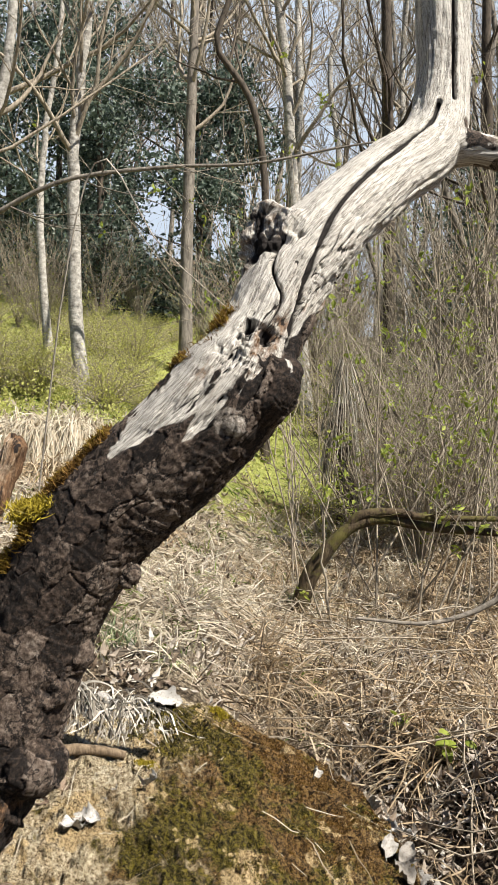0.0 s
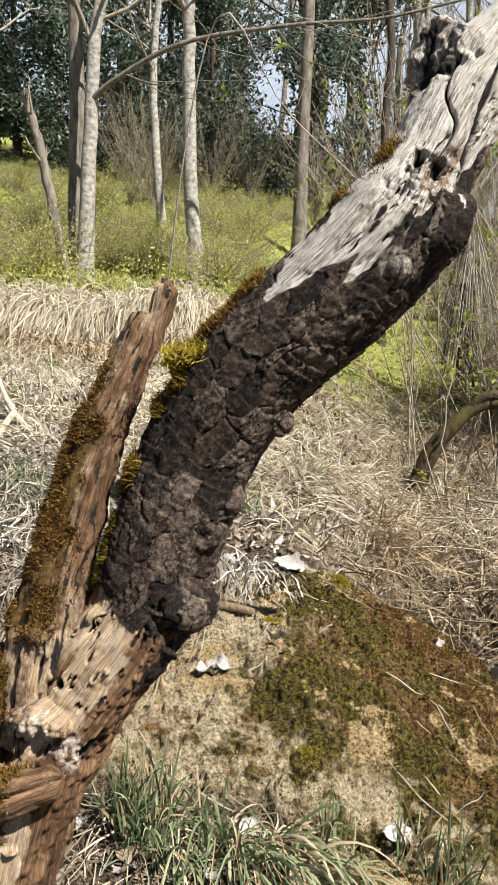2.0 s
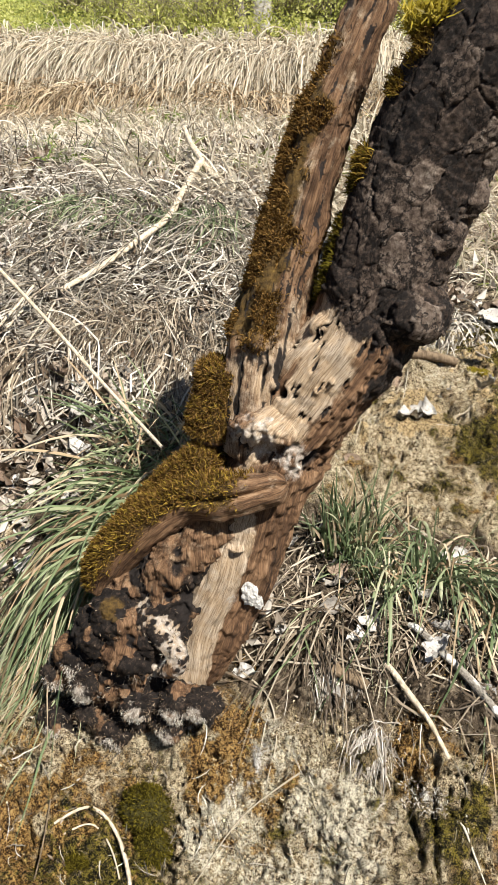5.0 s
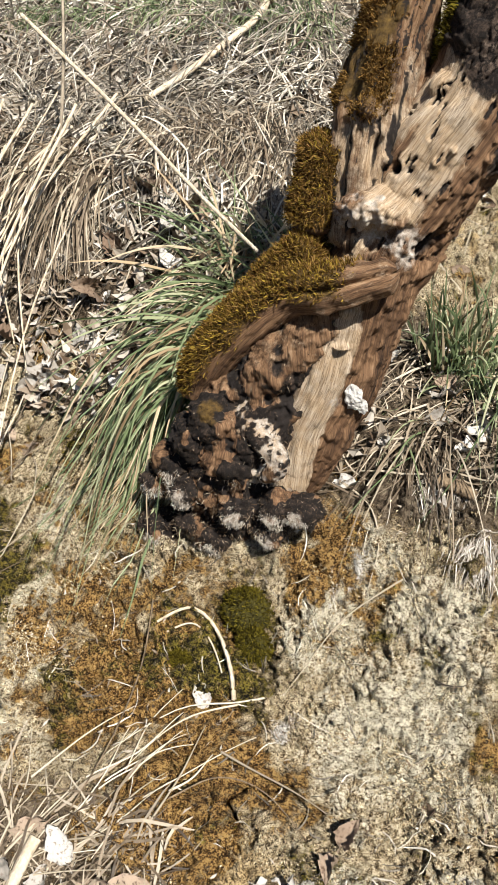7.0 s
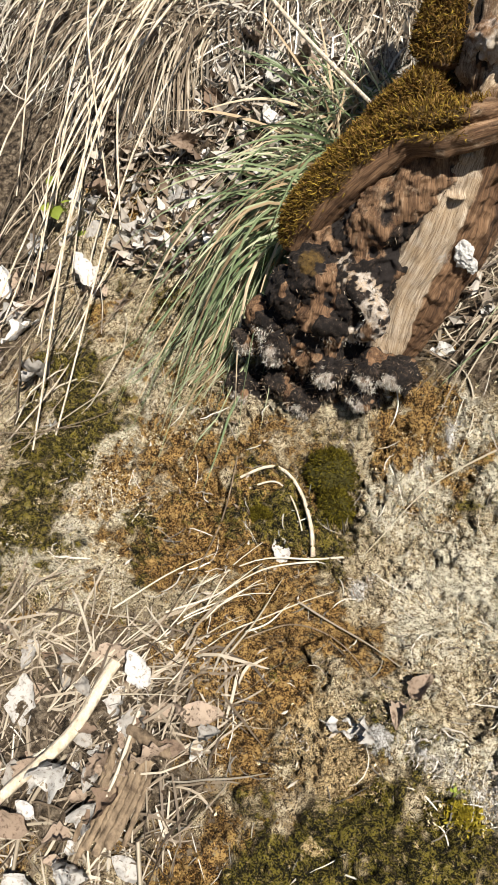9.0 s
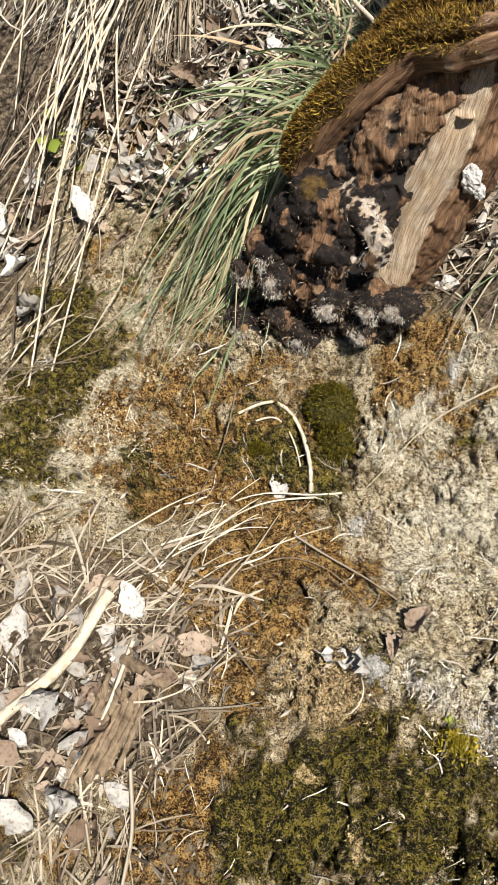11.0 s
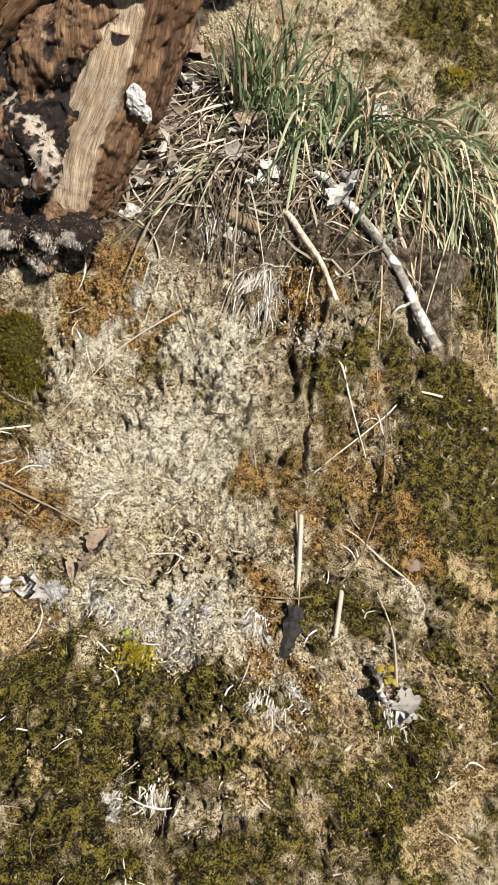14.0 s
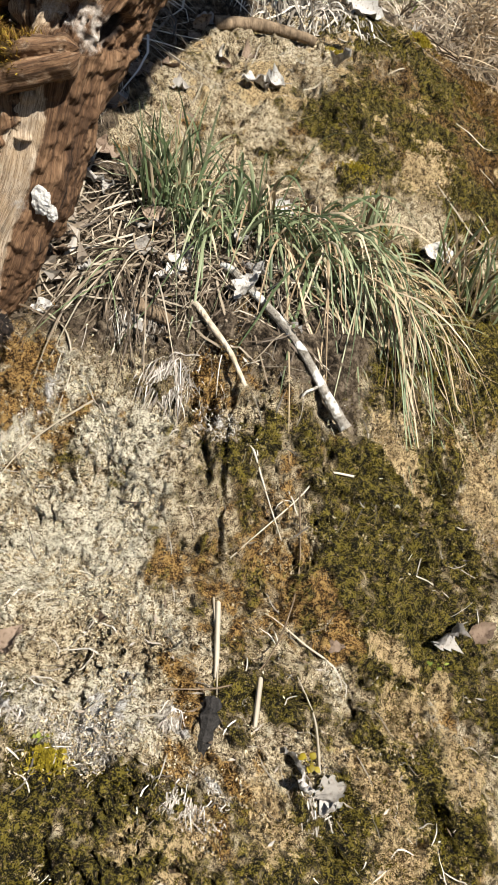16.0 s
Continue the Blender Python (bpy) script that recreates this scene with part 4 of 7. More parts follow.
    rot = np.maximum(rot, smooth(1.10, 1.0, z) * (0.34 + 1.7 * (fbm(ta * 80, tb * 80, s * 14, 4, 38) - 0.5) + 0.6 * w))
    rot = np.maximum(rot, base_zone * smooth(-0.05, 0.3, out[:, 0] + 0.4 * w) * 0.95)
    rot = np.maximum(rot, smooth(1.12, 1.04, z) * smooth(0.1, 0.45, out[:, 0] + 0.5 * w) * 0.9)
    crust = np.maximum(crust, 0.72 * smooth(0.475, 0.51, x + 0.25 * w + 0.25 * ridge) * smooth(2.34, 2.26, z))
    core = smooth(0.055, 0.025, near_line(v, [(-0.52, 1.19, 0.92), (-0.485, 1.20, 0.98), (-0.455, 1.215, 1.04), (-0.43, 1.225, 1.10)]) + 0.05 * w)
    rot = rot - 1.6 * clean - 1.1 * core
    bare = bare + clean
    white = 0.52 * np.clip(0.45 * fungus + smooth(0.045, 0.03, np.linalg.norm(v - (-0.57, 1.155, 0.895), axis=1) + 0.06 * fine) + smooth(0.030, 0.022, np.linalg.norm(v - (-0.03, 1.235, 1.63), axis=1)) + smooth(0.035, 0.02, np.linalg.norm(v - (-0.595, 1.12, 0.60), axis=1))
                    + smooth(0.05, 0.03, np.linalg.norm(v - (-0.50, 1.17, 0.85), axis=1) + 0.08 * fine) + smooth(0.055, 0.04, np.linalg.norm(v - (-0.705, 1.10, 0.40), axis=1) + 0.05 * fine), 0, 1)
    edge_side = out @ np.array([-0.70, 0.05, 0.71])
    mossy = smooth(0.72, 0.88, edge_side + 0.9 * w) * smooth(1.25, 1.32, z) * smooth(1.86, 1.76, z) + smooth(0.75, 0.9, -out[:, 0] + 0.3 * w) * smooth(0.80, 0.86, z) * smooth(1.46, 1.38, z)
    mossy = np.clip(mossy, 0, 1) * smooth(0.40, 0.52, fbm(s * 13, x * 5, 0, 3, 39) + 0.10 * smooth(1.50, 1.42, z))
    trunk = part("trunk", mesh_from("trunk", v2, f, M_WOOD, True, dict(along=s, turn_a=ta, turn_b=tb, plate=val, crust=crust, bare=bare, rot=rot, white=white, mossy=mossy * 0.9, pit_shade=pit_shade)), tree,
         "bleached cracked wood above, dark plated bark below")
    fur = [(v2, n, mossy)]

    # broken upright stem beside it
    v, f, n = fused([STEM_AXIS], [(-0.60, 1.21, 1.03, 0.012, 1), (-0.56, 1.205, 1.01, 0.012, 1), (-0.62, 1.215, 0.99, 0.012, 1), (-0.575, 1.20, 1.045, 0.011, 1), (-0.545, 1.20, 0.975, 0.012, 1)], 0.0036)
    s, ta, tb, rad, out = wood_attrs(v, STEM_AXIS)
    x, y, z = v.T
    w = fbm(x * 16, y * 16, z * 16, 4, 63) - 0.5
    ridge = fbm(ta * 45, tb * 45, s * 5, 4, 67) - 0.5
    disp = 0.014 * w + 0.026 * ridge + 0.020 * (fbm(ta * 110, tb * 110, s * 26, 3, 69) - 0.5)
    disp -= 0.02 * smooth(1.54, 1.62, z) * smooth(0.5, 0.7, fbm(ta * 40, tb * 40, 0, 2, 70))
    v2 = v + n * disp[:, None]
    v2[:, 2] -= smooth(1.555, 1.60, z) * 0.055 * smooth(0.012, -0.012, x + 0.432 + 0.05 * w + 0.02 * ridge)
    mossy = smooth(-0.05, 0.40, -out[:, 0] * 0.8 + 0.45 * smooth(1.40, 1.12, z) + 1.3 * w + 0.10 * smooth(1.42, 1.25, z)) * smooth(1.50, 1.36, z) * smooth(1.02, 1.08, z)
    # ridge lows and small holes coloured near-black, shade inside them painted
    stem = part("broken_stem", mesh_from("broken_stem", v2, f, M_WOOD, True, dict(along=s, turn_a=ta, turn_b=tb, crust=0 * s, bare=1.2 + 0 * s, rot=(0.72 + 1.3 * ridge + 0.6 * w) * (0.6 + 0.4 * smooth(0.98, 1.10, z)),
         white=0 * s, mossy=mossy, pit_shade=np.maximum(smooth(-0.14, -0.24, ridge), 0.9 * smooth(0.58, 0.64, fbm(ta * 190, tb * 190, s * 26, 3, 66)))  * 0.85)), tree, "rotten brown stem, snapped at the top, mossy below")
    fur.append((v2, n, mossy))

    # mossy shelf of old wood, and the knotted root below it
    shelf = [(-0.53, 1.155, 0.825, 0.030), (-0.605, 1.13, 0.805, 0.036), (-0.682, 1.14, 0.785, 0.040), (-0.765, 1.14, 0.722, 0.044), (-0.825, 1.14, 0.65, 0.044), (-0.865, 1.14, 0.585, 0.034)]
    v, f, n = fused([shelf, [(-0.66, 1.19, 0.84, 0.035), (-0.72, 1.18, 0.775, 0.042), (-0.80, 1.18, 0.68, 0.045)], [(-0.645, 1.24, 0.98, 0.040), (-0.66, 1.22, 0.87, 0.042)]], [], 0.0042)
    s, ta, tb, rad, out = wood_attrs(v, shelf)
    x, y, z = v.T
    w = fbm(x * 18, y * 18, z * 18, 4, 83) - 0.5
    ridge = fbm(ta * 60, tb * 60, s * 8, 3, 87) - 0.5
    v2 = v + n * (0.02 * w + 0.014 * ridge - 0.012 * smooth(0.006, 0.002, np.abs(tb * 0.4 + ta + 0.008 * w)) * smooth(-0.7, -0.62, x))[:, None]
    mossy = smooth(-0.25, 0.25, n[:, 2] + 0.5 * w) * smooth(-0.56, -0.62, x)
    # ridge lows darkened in colour for the shade within
    ledge = part("shelf", mesh_from("shelf", v2, f, M_WOOD, True, dict(along=s, turn_a=ta, turn_b=tb, crust=0 * s, bare=0.9 + 0 * s, rot=0.75 + 0.2 * smooth(-0.60, -0.70, x), white=0 * s, mossy=mossy, pit_shade=smooth(-0.15, -0.3, ridge) * 0.6)), tree, "shelf of old wood under golden moss")
    fur.append((v2, n, mossy * 1.6))

    gnarl = [(-0.70, 1.17, 0.60, 0.07), (-0.775, 1.14, 0.52, 0.085), (-0.81, 1.15, 0.42, 0.090), (-0.90, 1.16, 0.36, 0.065)]
    white_root = [(-0.744, 1.112, 0.592, 0.010), (-0.736, 1.088, 0.575, 0.014), (-0.716, 1.074, 0.556, 0.018), (-0.692, 1.066, 0.538, 0.019), (-0.684, 1.062, 0.516, 0.018), (-0.700, 1.064, 0.494, 0.014), (-0.722, 1.072, 0.478, 0.010)]
    knobs = [(-0.823, 1.075, 0.315, 0.040, 0.8), (-0.768, 1.08, 0.405, 0.042, 0.8), (-0.856, 1.09, 0.525, 0.045, 0.9), (-0.955, 1.09, 0.30, 0.042, 1.0), (-0.870, 1.09, 0.42, 0.042, 0.9),
             (-0.655, 1.085, 0.415, 0.034, 0.8), (-0.771, 1.08, 0.487, 0.040, 0.8), (-0.806, 1.09, 0.574, 0.044, 0.9), (-0.715, 1.075, 0.365, 0.036, 0.8), (-0.900, 1.09, 0.46, 0.036, 0.9), (-0.945, 1.10, 0.41, 0.036, 0.9),
             (-0.70, 1.085, 0.41, 0.042, 0.8), (-0.88, 1.08, 0.33, 0.028, 0.9), (-0.79, 1.08, 0.35, 0.025, 0.9)]
    heart = [(-0.60, 1.20, 0.80, 0.05), (-0.665, 1.175, 0.72, 0.065), (-0.73, 1.165, 0.64, 0.075), (-0.80, 1.165, 0.58, 0.07)]
    v, f, n = fused([gnarl, heart, white_root], knobs, 0.0040)
    s, ta, tb, rad, out = wood_attrs(v, gnarl)
    x, y, z = v.T
    w = fbm(x * 26, y * 26, z * 26, 4, 93) - 0.5
    fine = fbm(x * 110, y * 110, z * 110, 3, 95) - 0.5
    f1, f2, val = cells(v / 0.016, 97)
    lower = smooth(0.50, 0.36, z)
    line = near_line(v, [p[:3] for p in white_root])
    calm = 1 - 0.6 * smooth(0.035, 0.018, line)
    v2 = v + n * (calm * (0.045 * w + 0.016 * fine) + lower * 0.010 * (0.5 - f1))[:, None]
    tip = np.min([np.linalg.norm(v - np.array(k[:3]) - (0, -0.035, -0.01), axis=1) for k in knobs[:12]], axis=0)
    bone = 0.58 * smooth(0.028, 0.017, line + 0.04 * w + 0.04 * fine)
    white = np.clip(bone + 0.5 * smooth(0.028, 0.010, tip + 0.03 * fine) * smooth(0.50, 0.42, z), 0, 1)
    # dark crust, part of it shade under the shelf; low spots painted near-black shade
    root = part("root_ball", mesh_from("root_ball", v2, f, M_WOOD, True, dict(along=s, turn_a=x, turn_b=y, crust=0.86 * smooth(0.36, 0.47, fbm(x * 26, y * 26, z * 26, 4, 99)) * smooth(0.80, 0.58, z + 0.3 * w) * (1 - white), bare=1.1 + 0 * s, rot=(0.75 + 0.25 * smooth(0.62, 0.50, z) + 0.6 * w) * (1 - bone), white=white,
         mossy=0.8 * smooth(0.03, 0.015, np.linalg.norm(v - (-0.80, 1.06, 0.60), axis=1) + 0.02 * w), pit_shade=smooth(-0.03, -0.13, w) * 0.95 * (1 - smooth(0.0, 0.4, bone)))), tree, "knotted dark root with pale frayed ends")

    root_skin = (v2, n, lower, np.clip(white - 0.85 * bone, 0, 1))
    # white crumbly fungus on its flank
    u, q = np.meshgrid(np.linspace(0.02, 3.12, 18), np.linspace(0, 6.2832, 27)[:-1], indexing="ij")
    d = np.stack([np.sin(u) * np.cos(q), np.sin(u) * np.sin(q), np.cos(u)], 2).reshape(-1, 3)
    i, j = np.arange(17)[:, None] * 26, np.arange(26)[None]
    quads = np.stack([i + j, i + 26 + j, i + 26 + (j + 1) % 26, i + (j + 1) % 26], 2).reshape(-1, 4)
    for cx, cy, cz, rad in ((-0.584, 1.155, 0.612, 0.019), (-0.572, 1.165, 0.590, 0.011)):
        p = np.array([cx, cy, cz]) + d * (rad * (0.55 + 1.0 * fbm(d[:, 0] * 4 + 5, d[:, 1] * 4, d[:, 2] * 4 + cz * 40, 4, 8)))[:, None] * (0.8, 0.6, 1.1)
        part("fungus_crust", mesh_from("fungus_crust", p, quads, M_STICK_WHITE, False), trunk, "white crumbly fungus crust")
    # moss growing on it, strand by strand
    def furry(owner, v, n, weight, count, length, name, material, label, lift=0.3, thick=0.0008):
        pr = np.clip(weight, 0, None)
        pick = rng.choice(len(v), count, p=pr / pr.sum())
        p = v[pick] + rng.normal(0, 0.002, (count, 3))
        d = unit(n[pick] + rng.normal(0, 0.55, (count, 3)) + (0, 0, lift))
        d2 = unit(d + rng.normal(0, 0.5, (count, 3)) + (0, 0, -0.25))
        L = length * rng.uniform(0.5, 1.4, count)[:, None]
        q = np.stack([p - d * 0.002, p + d * L * 0.55, p + d * L * 0.55 + d2 * L * 0.45], 1)
        side = unit(np.cross(d, rng.normal(0, 1, (count, 3))))
        wd = np.repeat(np.array([[1.0, 0.9, 0.2]]) * thick, count, 0)
        sp = Soup()
        sp.ribbons(q, wd, side)
        part(name, sp.mesh(name, material, False), owner, label)
    v, n, low, wh = root_skin
    furry(root, v, n, 0.15 + low, 9000, 0.006, "root_fur", M_ROOT_FUR, "dark fuzzy rotten fibres", -0.2, 0.0007)
    furry(root, v, n, wh ** 2, 5200, 0.0050, "frayed_wood", M_FIBRE, "pale frayed wood fibres", -0.5, 0.0004)
    v, n, m = fur[0]
    furry(trunk, v, n, m * smooth(1.2, 1.3, v[:, 2]) * smooth(0.44, 0.58, fbm(v[:, 0] * 15, v[:, 1] * 15, v[:, 2] * 15, 4, 6)) * (0.25 + smooth(1.72, 1.5, v[:, 2])), 7500, 0.014, "moss_cushion", M_MOSS, "golden moss along the upper edge")
    furry(trunk, v, n, m * smooth(1.35, 1.45, v[:, 2]), 5000, 0.011, "moss_cushion", M_MOSS_RUST, "rusty brown moss")
    furry(trunk, v, n, m * smooth(1.42, 1.3, v[:, 2]), 5000, 0.012, "moss_cushion", M_MOSS_GREEN, "dark green moss")
    v, n, m = fur[1]
    furry(stem, v, n, m * smooth(0.42, 0.58, fbm(v[:, 0] * 30, v[:, 1] * 30, v[:, 2] * 30, 3, 5)), 21000, 0.007, "moss_cushion", M_MOSS_RUST, "rusty brown moss")
    furry(stem, v, n, m * smooth(1.1, 1.3, v[:, 2]) * smooth(0.45, 0.8, -n[:, 0]), 2500, 0.010, "moss_cushion", M_MOSS_RUST, "golden brown moss")
    v, n, m = fur[2]
    furry(ledge, v, n, m, 11000, 0.009, "moss_cushion", M_MOSS, "golden moss on the shelf")
    furry(ledge, v, n, m * smooth(1.06, 1.2, v[:, 1]), 14000, 0.010, "moss_cushion", M_MOSS_RUST, "rusty brown moss")
    # ledge of yellow moss at the crook
    a = rng.uniform(0, 1, 2600)
    p = np.stack([-0.385 + 0.075 * a, rng.normal(1.325, 0.028, 2600), 1.482 + 0.012 * a + rng.uniform(-0.014, 0.014, 2600)], 1)
    d = unit(rng.normal(0, 0.7, (2600, 3)) + (0, -0.2, 0.6))
    sp = Soup()
    sp.ribbons(np.stack([p, p + d * 0.010, p + d * 0.016 + rng.normal(0, 0.004, (2600, 3))], 1), np.repeat([[0.0013, 0.001, 0.0002]], 2600, 0), unit(np.cross(d, rng.normal(0, 1, (2600, 3)))))
    part("moss_cushion", sp.mesh("moss_cushion", M_MOSS_YELLOW, False), tree, "bright yellow moss on a bark ledge")
    return tree


build_dead_tree()


# ---- the wood behind: trees, shrubs, thicket ----
def branches(parents, radii, count, length, angle, lift, K, seed, lo=0.3, hi=1.0):
    """Children of every line in parents (N x K x 3): lines that leave it sideways and bend."""
    r = np.random.default_rng(seed)
    N, PK = parents.shape[:2]
    i = np.repeat(np.arange(N), count)
    u = r.uniform(lo, hi, len(i)) * (PK - 1.001)
    k = u.astype(int)
    t = (u - k)[:, None]
    p0 = parents[i, k] * (1 - t) + parents[i, k + 1] * t
    r0 = radii[i, k] * (1 - t[:, 0]) + radii[i, k + 1] * t[:, 0]
    tan = unit(parents[i, k + 1] - parents[i, k])
    side = unit(np.cross(tan, r.normal(0, 1, (len(i), 3))))
    a = np.radians(r.normal(angle, 12, len(i)))[:, None]
    d = unit(tan * np.cos(a) + side * np.sin(a))
    plen = np.linalg.norm(np.diff(parents, axis=1), axis=2).sum(1)[i]
    L = plen * length * r.uniform(0.5, 1.25, len(i)) * (1.15 - 0.6 * u / PK)
    out = [p0]
    for s in range(K - 1):
        d = unit(d + r.normal(0, 0.12, d.shape) + np.array([0, 0, lift / K]))
        out.append(out[-1] + d * (L / (K - 1))[:, None])
    P = np.stack(out, 1)
    R = (r0 * r.uniform(0.28, 0.52, len(i)))[:, None] * np.linspace(1, 0.3, K)[None] ** 0.9
    return P, R


def bare_tree(name, label, line, r0, r1, material, twig_material, seed, counts=(11, 6, 5), at=None, lo=0.35, group="bare trees of the wood", thick=0.0022):
    """A leafless tree along a trunk line, with limbs and twigs."""
    base = np.asarray(line[0], float)
    ob = thing(name, label, "tree", group, at=tuple(base))
    K = 22
    P = spline(line, K)
    r = np.random.default_rng(seed)
    P = P + r.normal(0, 0.012, P.shape) * np.linspace(0, 1, K)[:, None]
    R = np.linspace(r0, r1, K)
    R[:3] *= (1.35, 1.12, 1.03)
    P, R = P[None], R[None]
    s = Soup()
    s.tubes(P, R, 12)
    part("trunk", s.mesh("trunk", material), ob)
    b1, q1 = branches(P, R, counts[0], 0.34, 48, 0.7, 9, seed + 1, lo)
    for j in range(len(b1)):
        s = Soup()
        s.tubes(b1[j:j + 1], np.maximum(q1[j:j + 1], thick * 1.6), 6)
        part("limb", s.mesh("limb", twig_material), ob)
    b2, q2 = branches(b1, q1, counts[1], 0.5, 42, 0.5, 7, seed + 2, 0.2)
    b3, q3 = branches(b2, q2, counts[2], 0.5, 38, 0.3, 5, seed + 3, 0.2)
    s = Soup()
    s.tubes(b2, np.maximum(q2, thick * 1.2), 4)
    s.tubes(b3, np.maximum(q3, thick), 3)
    part("twig_mass", s.mesh("twig_mass", twig_material), ob, kind="stuff")
    return ob


def trunk_line(x, y, lean=(0, 0), height=9.0, bend=0.15, seed=0, z=None):
    r = np.random.default_rng(seed)
    z0 = float(ground_z(x, y)) - 0.05 if z is None else z
    return [(x + lean[0] * u * height + (r.normal(0, bend) if 0 < u < 1 else 0), y + lean[1] * u * height + (r.normal(0, bend) if 0 < u < 1 else 0), z0 + u * height) for u in (0, 0.2, 0.4, 0.6, 0.8, 1.0)]


def on_ground(x, y, dz=-0.04):
    return (x, y, float(ground_z(x, y)) + dz)


def named_trees():
    bare_tree("bare_tree", "tall pale-barked tree, slightly leaning, on the grassy slope", [on_ground(-1.59, 7.7), (-1.664, 7.7, 2.82), (-1.69, 7.7, 4.07), (-1.664, 7.7, 4.78), (-1.555, 7.7, 5.86), (-1.5, 7.75, 9.5)], 0.075, 0.035, M_BIRCH, M_TWIG, 101, (12, 6, 4), lo=0.42)
    bare_tree("bare_tree", "thin pale crooked tree behind the slope", [on_ground(-2.36, 9.5), (-2.456, 9.5, 3.64), (-2.476, 9.5, 4.65), (-2.39, 9.5, 5.5), (-2.22, 9.5, 6.73), (-2.1, 9.5, 8.5)], 0.055, 0.02, M_BIRCH, M_TWIG, 111, (9, 5, 4), lo=0.35)
    bare_tree("bare_tree", "pale-barked tree leaning at its top, ivy about its foot", [on_ground(-2.55, 7.2), (-2.50, 7.2, 2.8), (-2.46, 7.2, 3.45), (-2.41, 7.2, 4.16), (-2.243, 7.2, 4.67), (-2.115, 7.2, 5.6), (-2.0, 7.2, 9.0)], 0.075, 0.035, M_BIRCH, M_TWIG, 121, (10, 6, 4), lo=0.40)
    bare_tree("bare_tree", "grey-brown trunk close beside a paler one", [on_ground(-2.74, 7.5), (-2.70, 7.5, 3.5), (-2.72, 7.5, 4.5), (-2.8, 7.5, 6.5), (-2.9, 7.5, 9.0)], 0.082, 0.045, M_BARK, M_TWIG, 131, (9, 6, 4), lo=0.45)
    bare_tree("bare_tree", "slender leaning trunk, broken off above", [on_ground(-2.62, 7.0), (-2.72, 7.0, 2.37), (-2.84, 7.0, 2.98), (-3.0, 7.0, 3.55)], 0.05, 0.035, M_BARK, M_TWIG, 141, (3, 3, 2), lo=0.6)
    bare_tree("bare_tree", "grey trunk on the crest of the slope", [on_ground(-5.07, 10.5), (-4.95, 10.5, 4.8), (-4.8, 10.5, 6.5), (-4.75, 10.6, 10.0)], 0.10, 0.05, M_BIRCH, M_TWIG, 151, (10, 6, 4), lo=0.4)
    bare_tree("bare_tree", "grey trunk on the crest of the slope", [on_ground(-5.52, 10.5), (-5.42, 10.5, 4.9), (-5.4, 10.5, 6.5), (-5.3, 10.6, 10.0)], 0.11, 0.05, M_BIRCH, M_TWIG, 161, (10, 6, 4), lo=0.4)
    bare_tree("bare_tree", "straight brown trunk among the evergreens", [on_ground(-0.80, 10.0), (-0.77, 10.0, 4.3), (-0.713, 10.0, 6.08), (-0.66, 10.0, 7.3), (-0.6, 10.1, 11.0)], 0.085, 0.04, M_BARK, M_TWIG, 171, (12, 6, 5), lo=0.4)
    bare_tree("bare_tree", "tall pale trunk that forks above", [on_ground(0.78, 11.0), (0.66, 11.0, 4.0), (0.61, 11.0, 5.1), (0.497, 11.0, 6.9), (0.38, 11.0, 7.9), (0.2, 11.0, 11.0)], 0.095, 0.05, M_BIRCH, M_TWIG, 181, (12, 7, 5), lo=0.4)
    bare_tree("bare_tree", "dark ivy-clad trunk deep in the wood", [on_ground(2.12, 12.0), (2.1, 12.0, 4.9), (2.06, 12.0, 8.2), (2.0, 12.0, 12.0)], 0.11, 0.06, M_BARK_DARK, M_BARK_DARK, 191, (14, 6, 5), lo=0.3)
    bare_tree("bare_tree", "dark ivy-clad trunk deep in the wood", [on_ground(3.64, 12.0), (3.62, 12.0, 4.5), (3.59, 12.0, 6.0), (3.5, 12.0, 12.0)], 0.10, 0.06, M_BARK_DARK, M_BARK_DARK, 201, (14, 6, 5), lo=0.25)
    # dark crooked sapling and the long bough
    bare_tree("sapling", "dark crooked sapling with few twigs", [on_ground(0.16, 7.95), (0.14, 7.85, 2.6), (0.128, 7.81, 3.59), (0.16, 7.81, 4.10), (0.077, 7.81, 4.77), (-0.061, 7.81, 5.09), (-0.31, 7.81, 5.53), (-0.142, 7.81, 6.07), (0.142, 7.81, 7.28)], 0.043, 0.026, M_BARK_DARK, M_BARK_DARK, 211, (6, 5, 4), lo=0.55)
    limb = thing("bough", "long thin bough reaching across from a pale trunk", "branch", at=(-2.47, 7.18, 3.50))
    s = Soup()
    p = spline([(-2.47, 7.18, 3.50), (-2.2, 7.1, 3.66), (-1.587, 7.0, 3.904), (-0.697, 7.0, 4.013), (0.044, 7.0, 4.042), (0.786, 7.0, 4.181), (1.5, 7.0, 4.29)], 24)[None]
    r = np.linspace(0.028, 0.007, 24)[None]
    s.tubes(p, r, 8)
    part("stem", s.mesh("stem", M_BARK), limb)
    s = Soup()
    b, q = branches(p, r, 14, 0.28, 45, 0.4, 7, 5, 0.15)
    s.tubes(b, np.maximum(q * 0.7, 0.003), 4)
    b2, q2 = branches(b, q, 5, 0.5, 40, 0.2, 5, 6, 0.2)
    s.tubes(b2, np.maximum(q2 * 0.6, 0.002), 3)
    part("twig_mass", s.mesh("twig_mass", M_BARK), limb, kind="stuff")


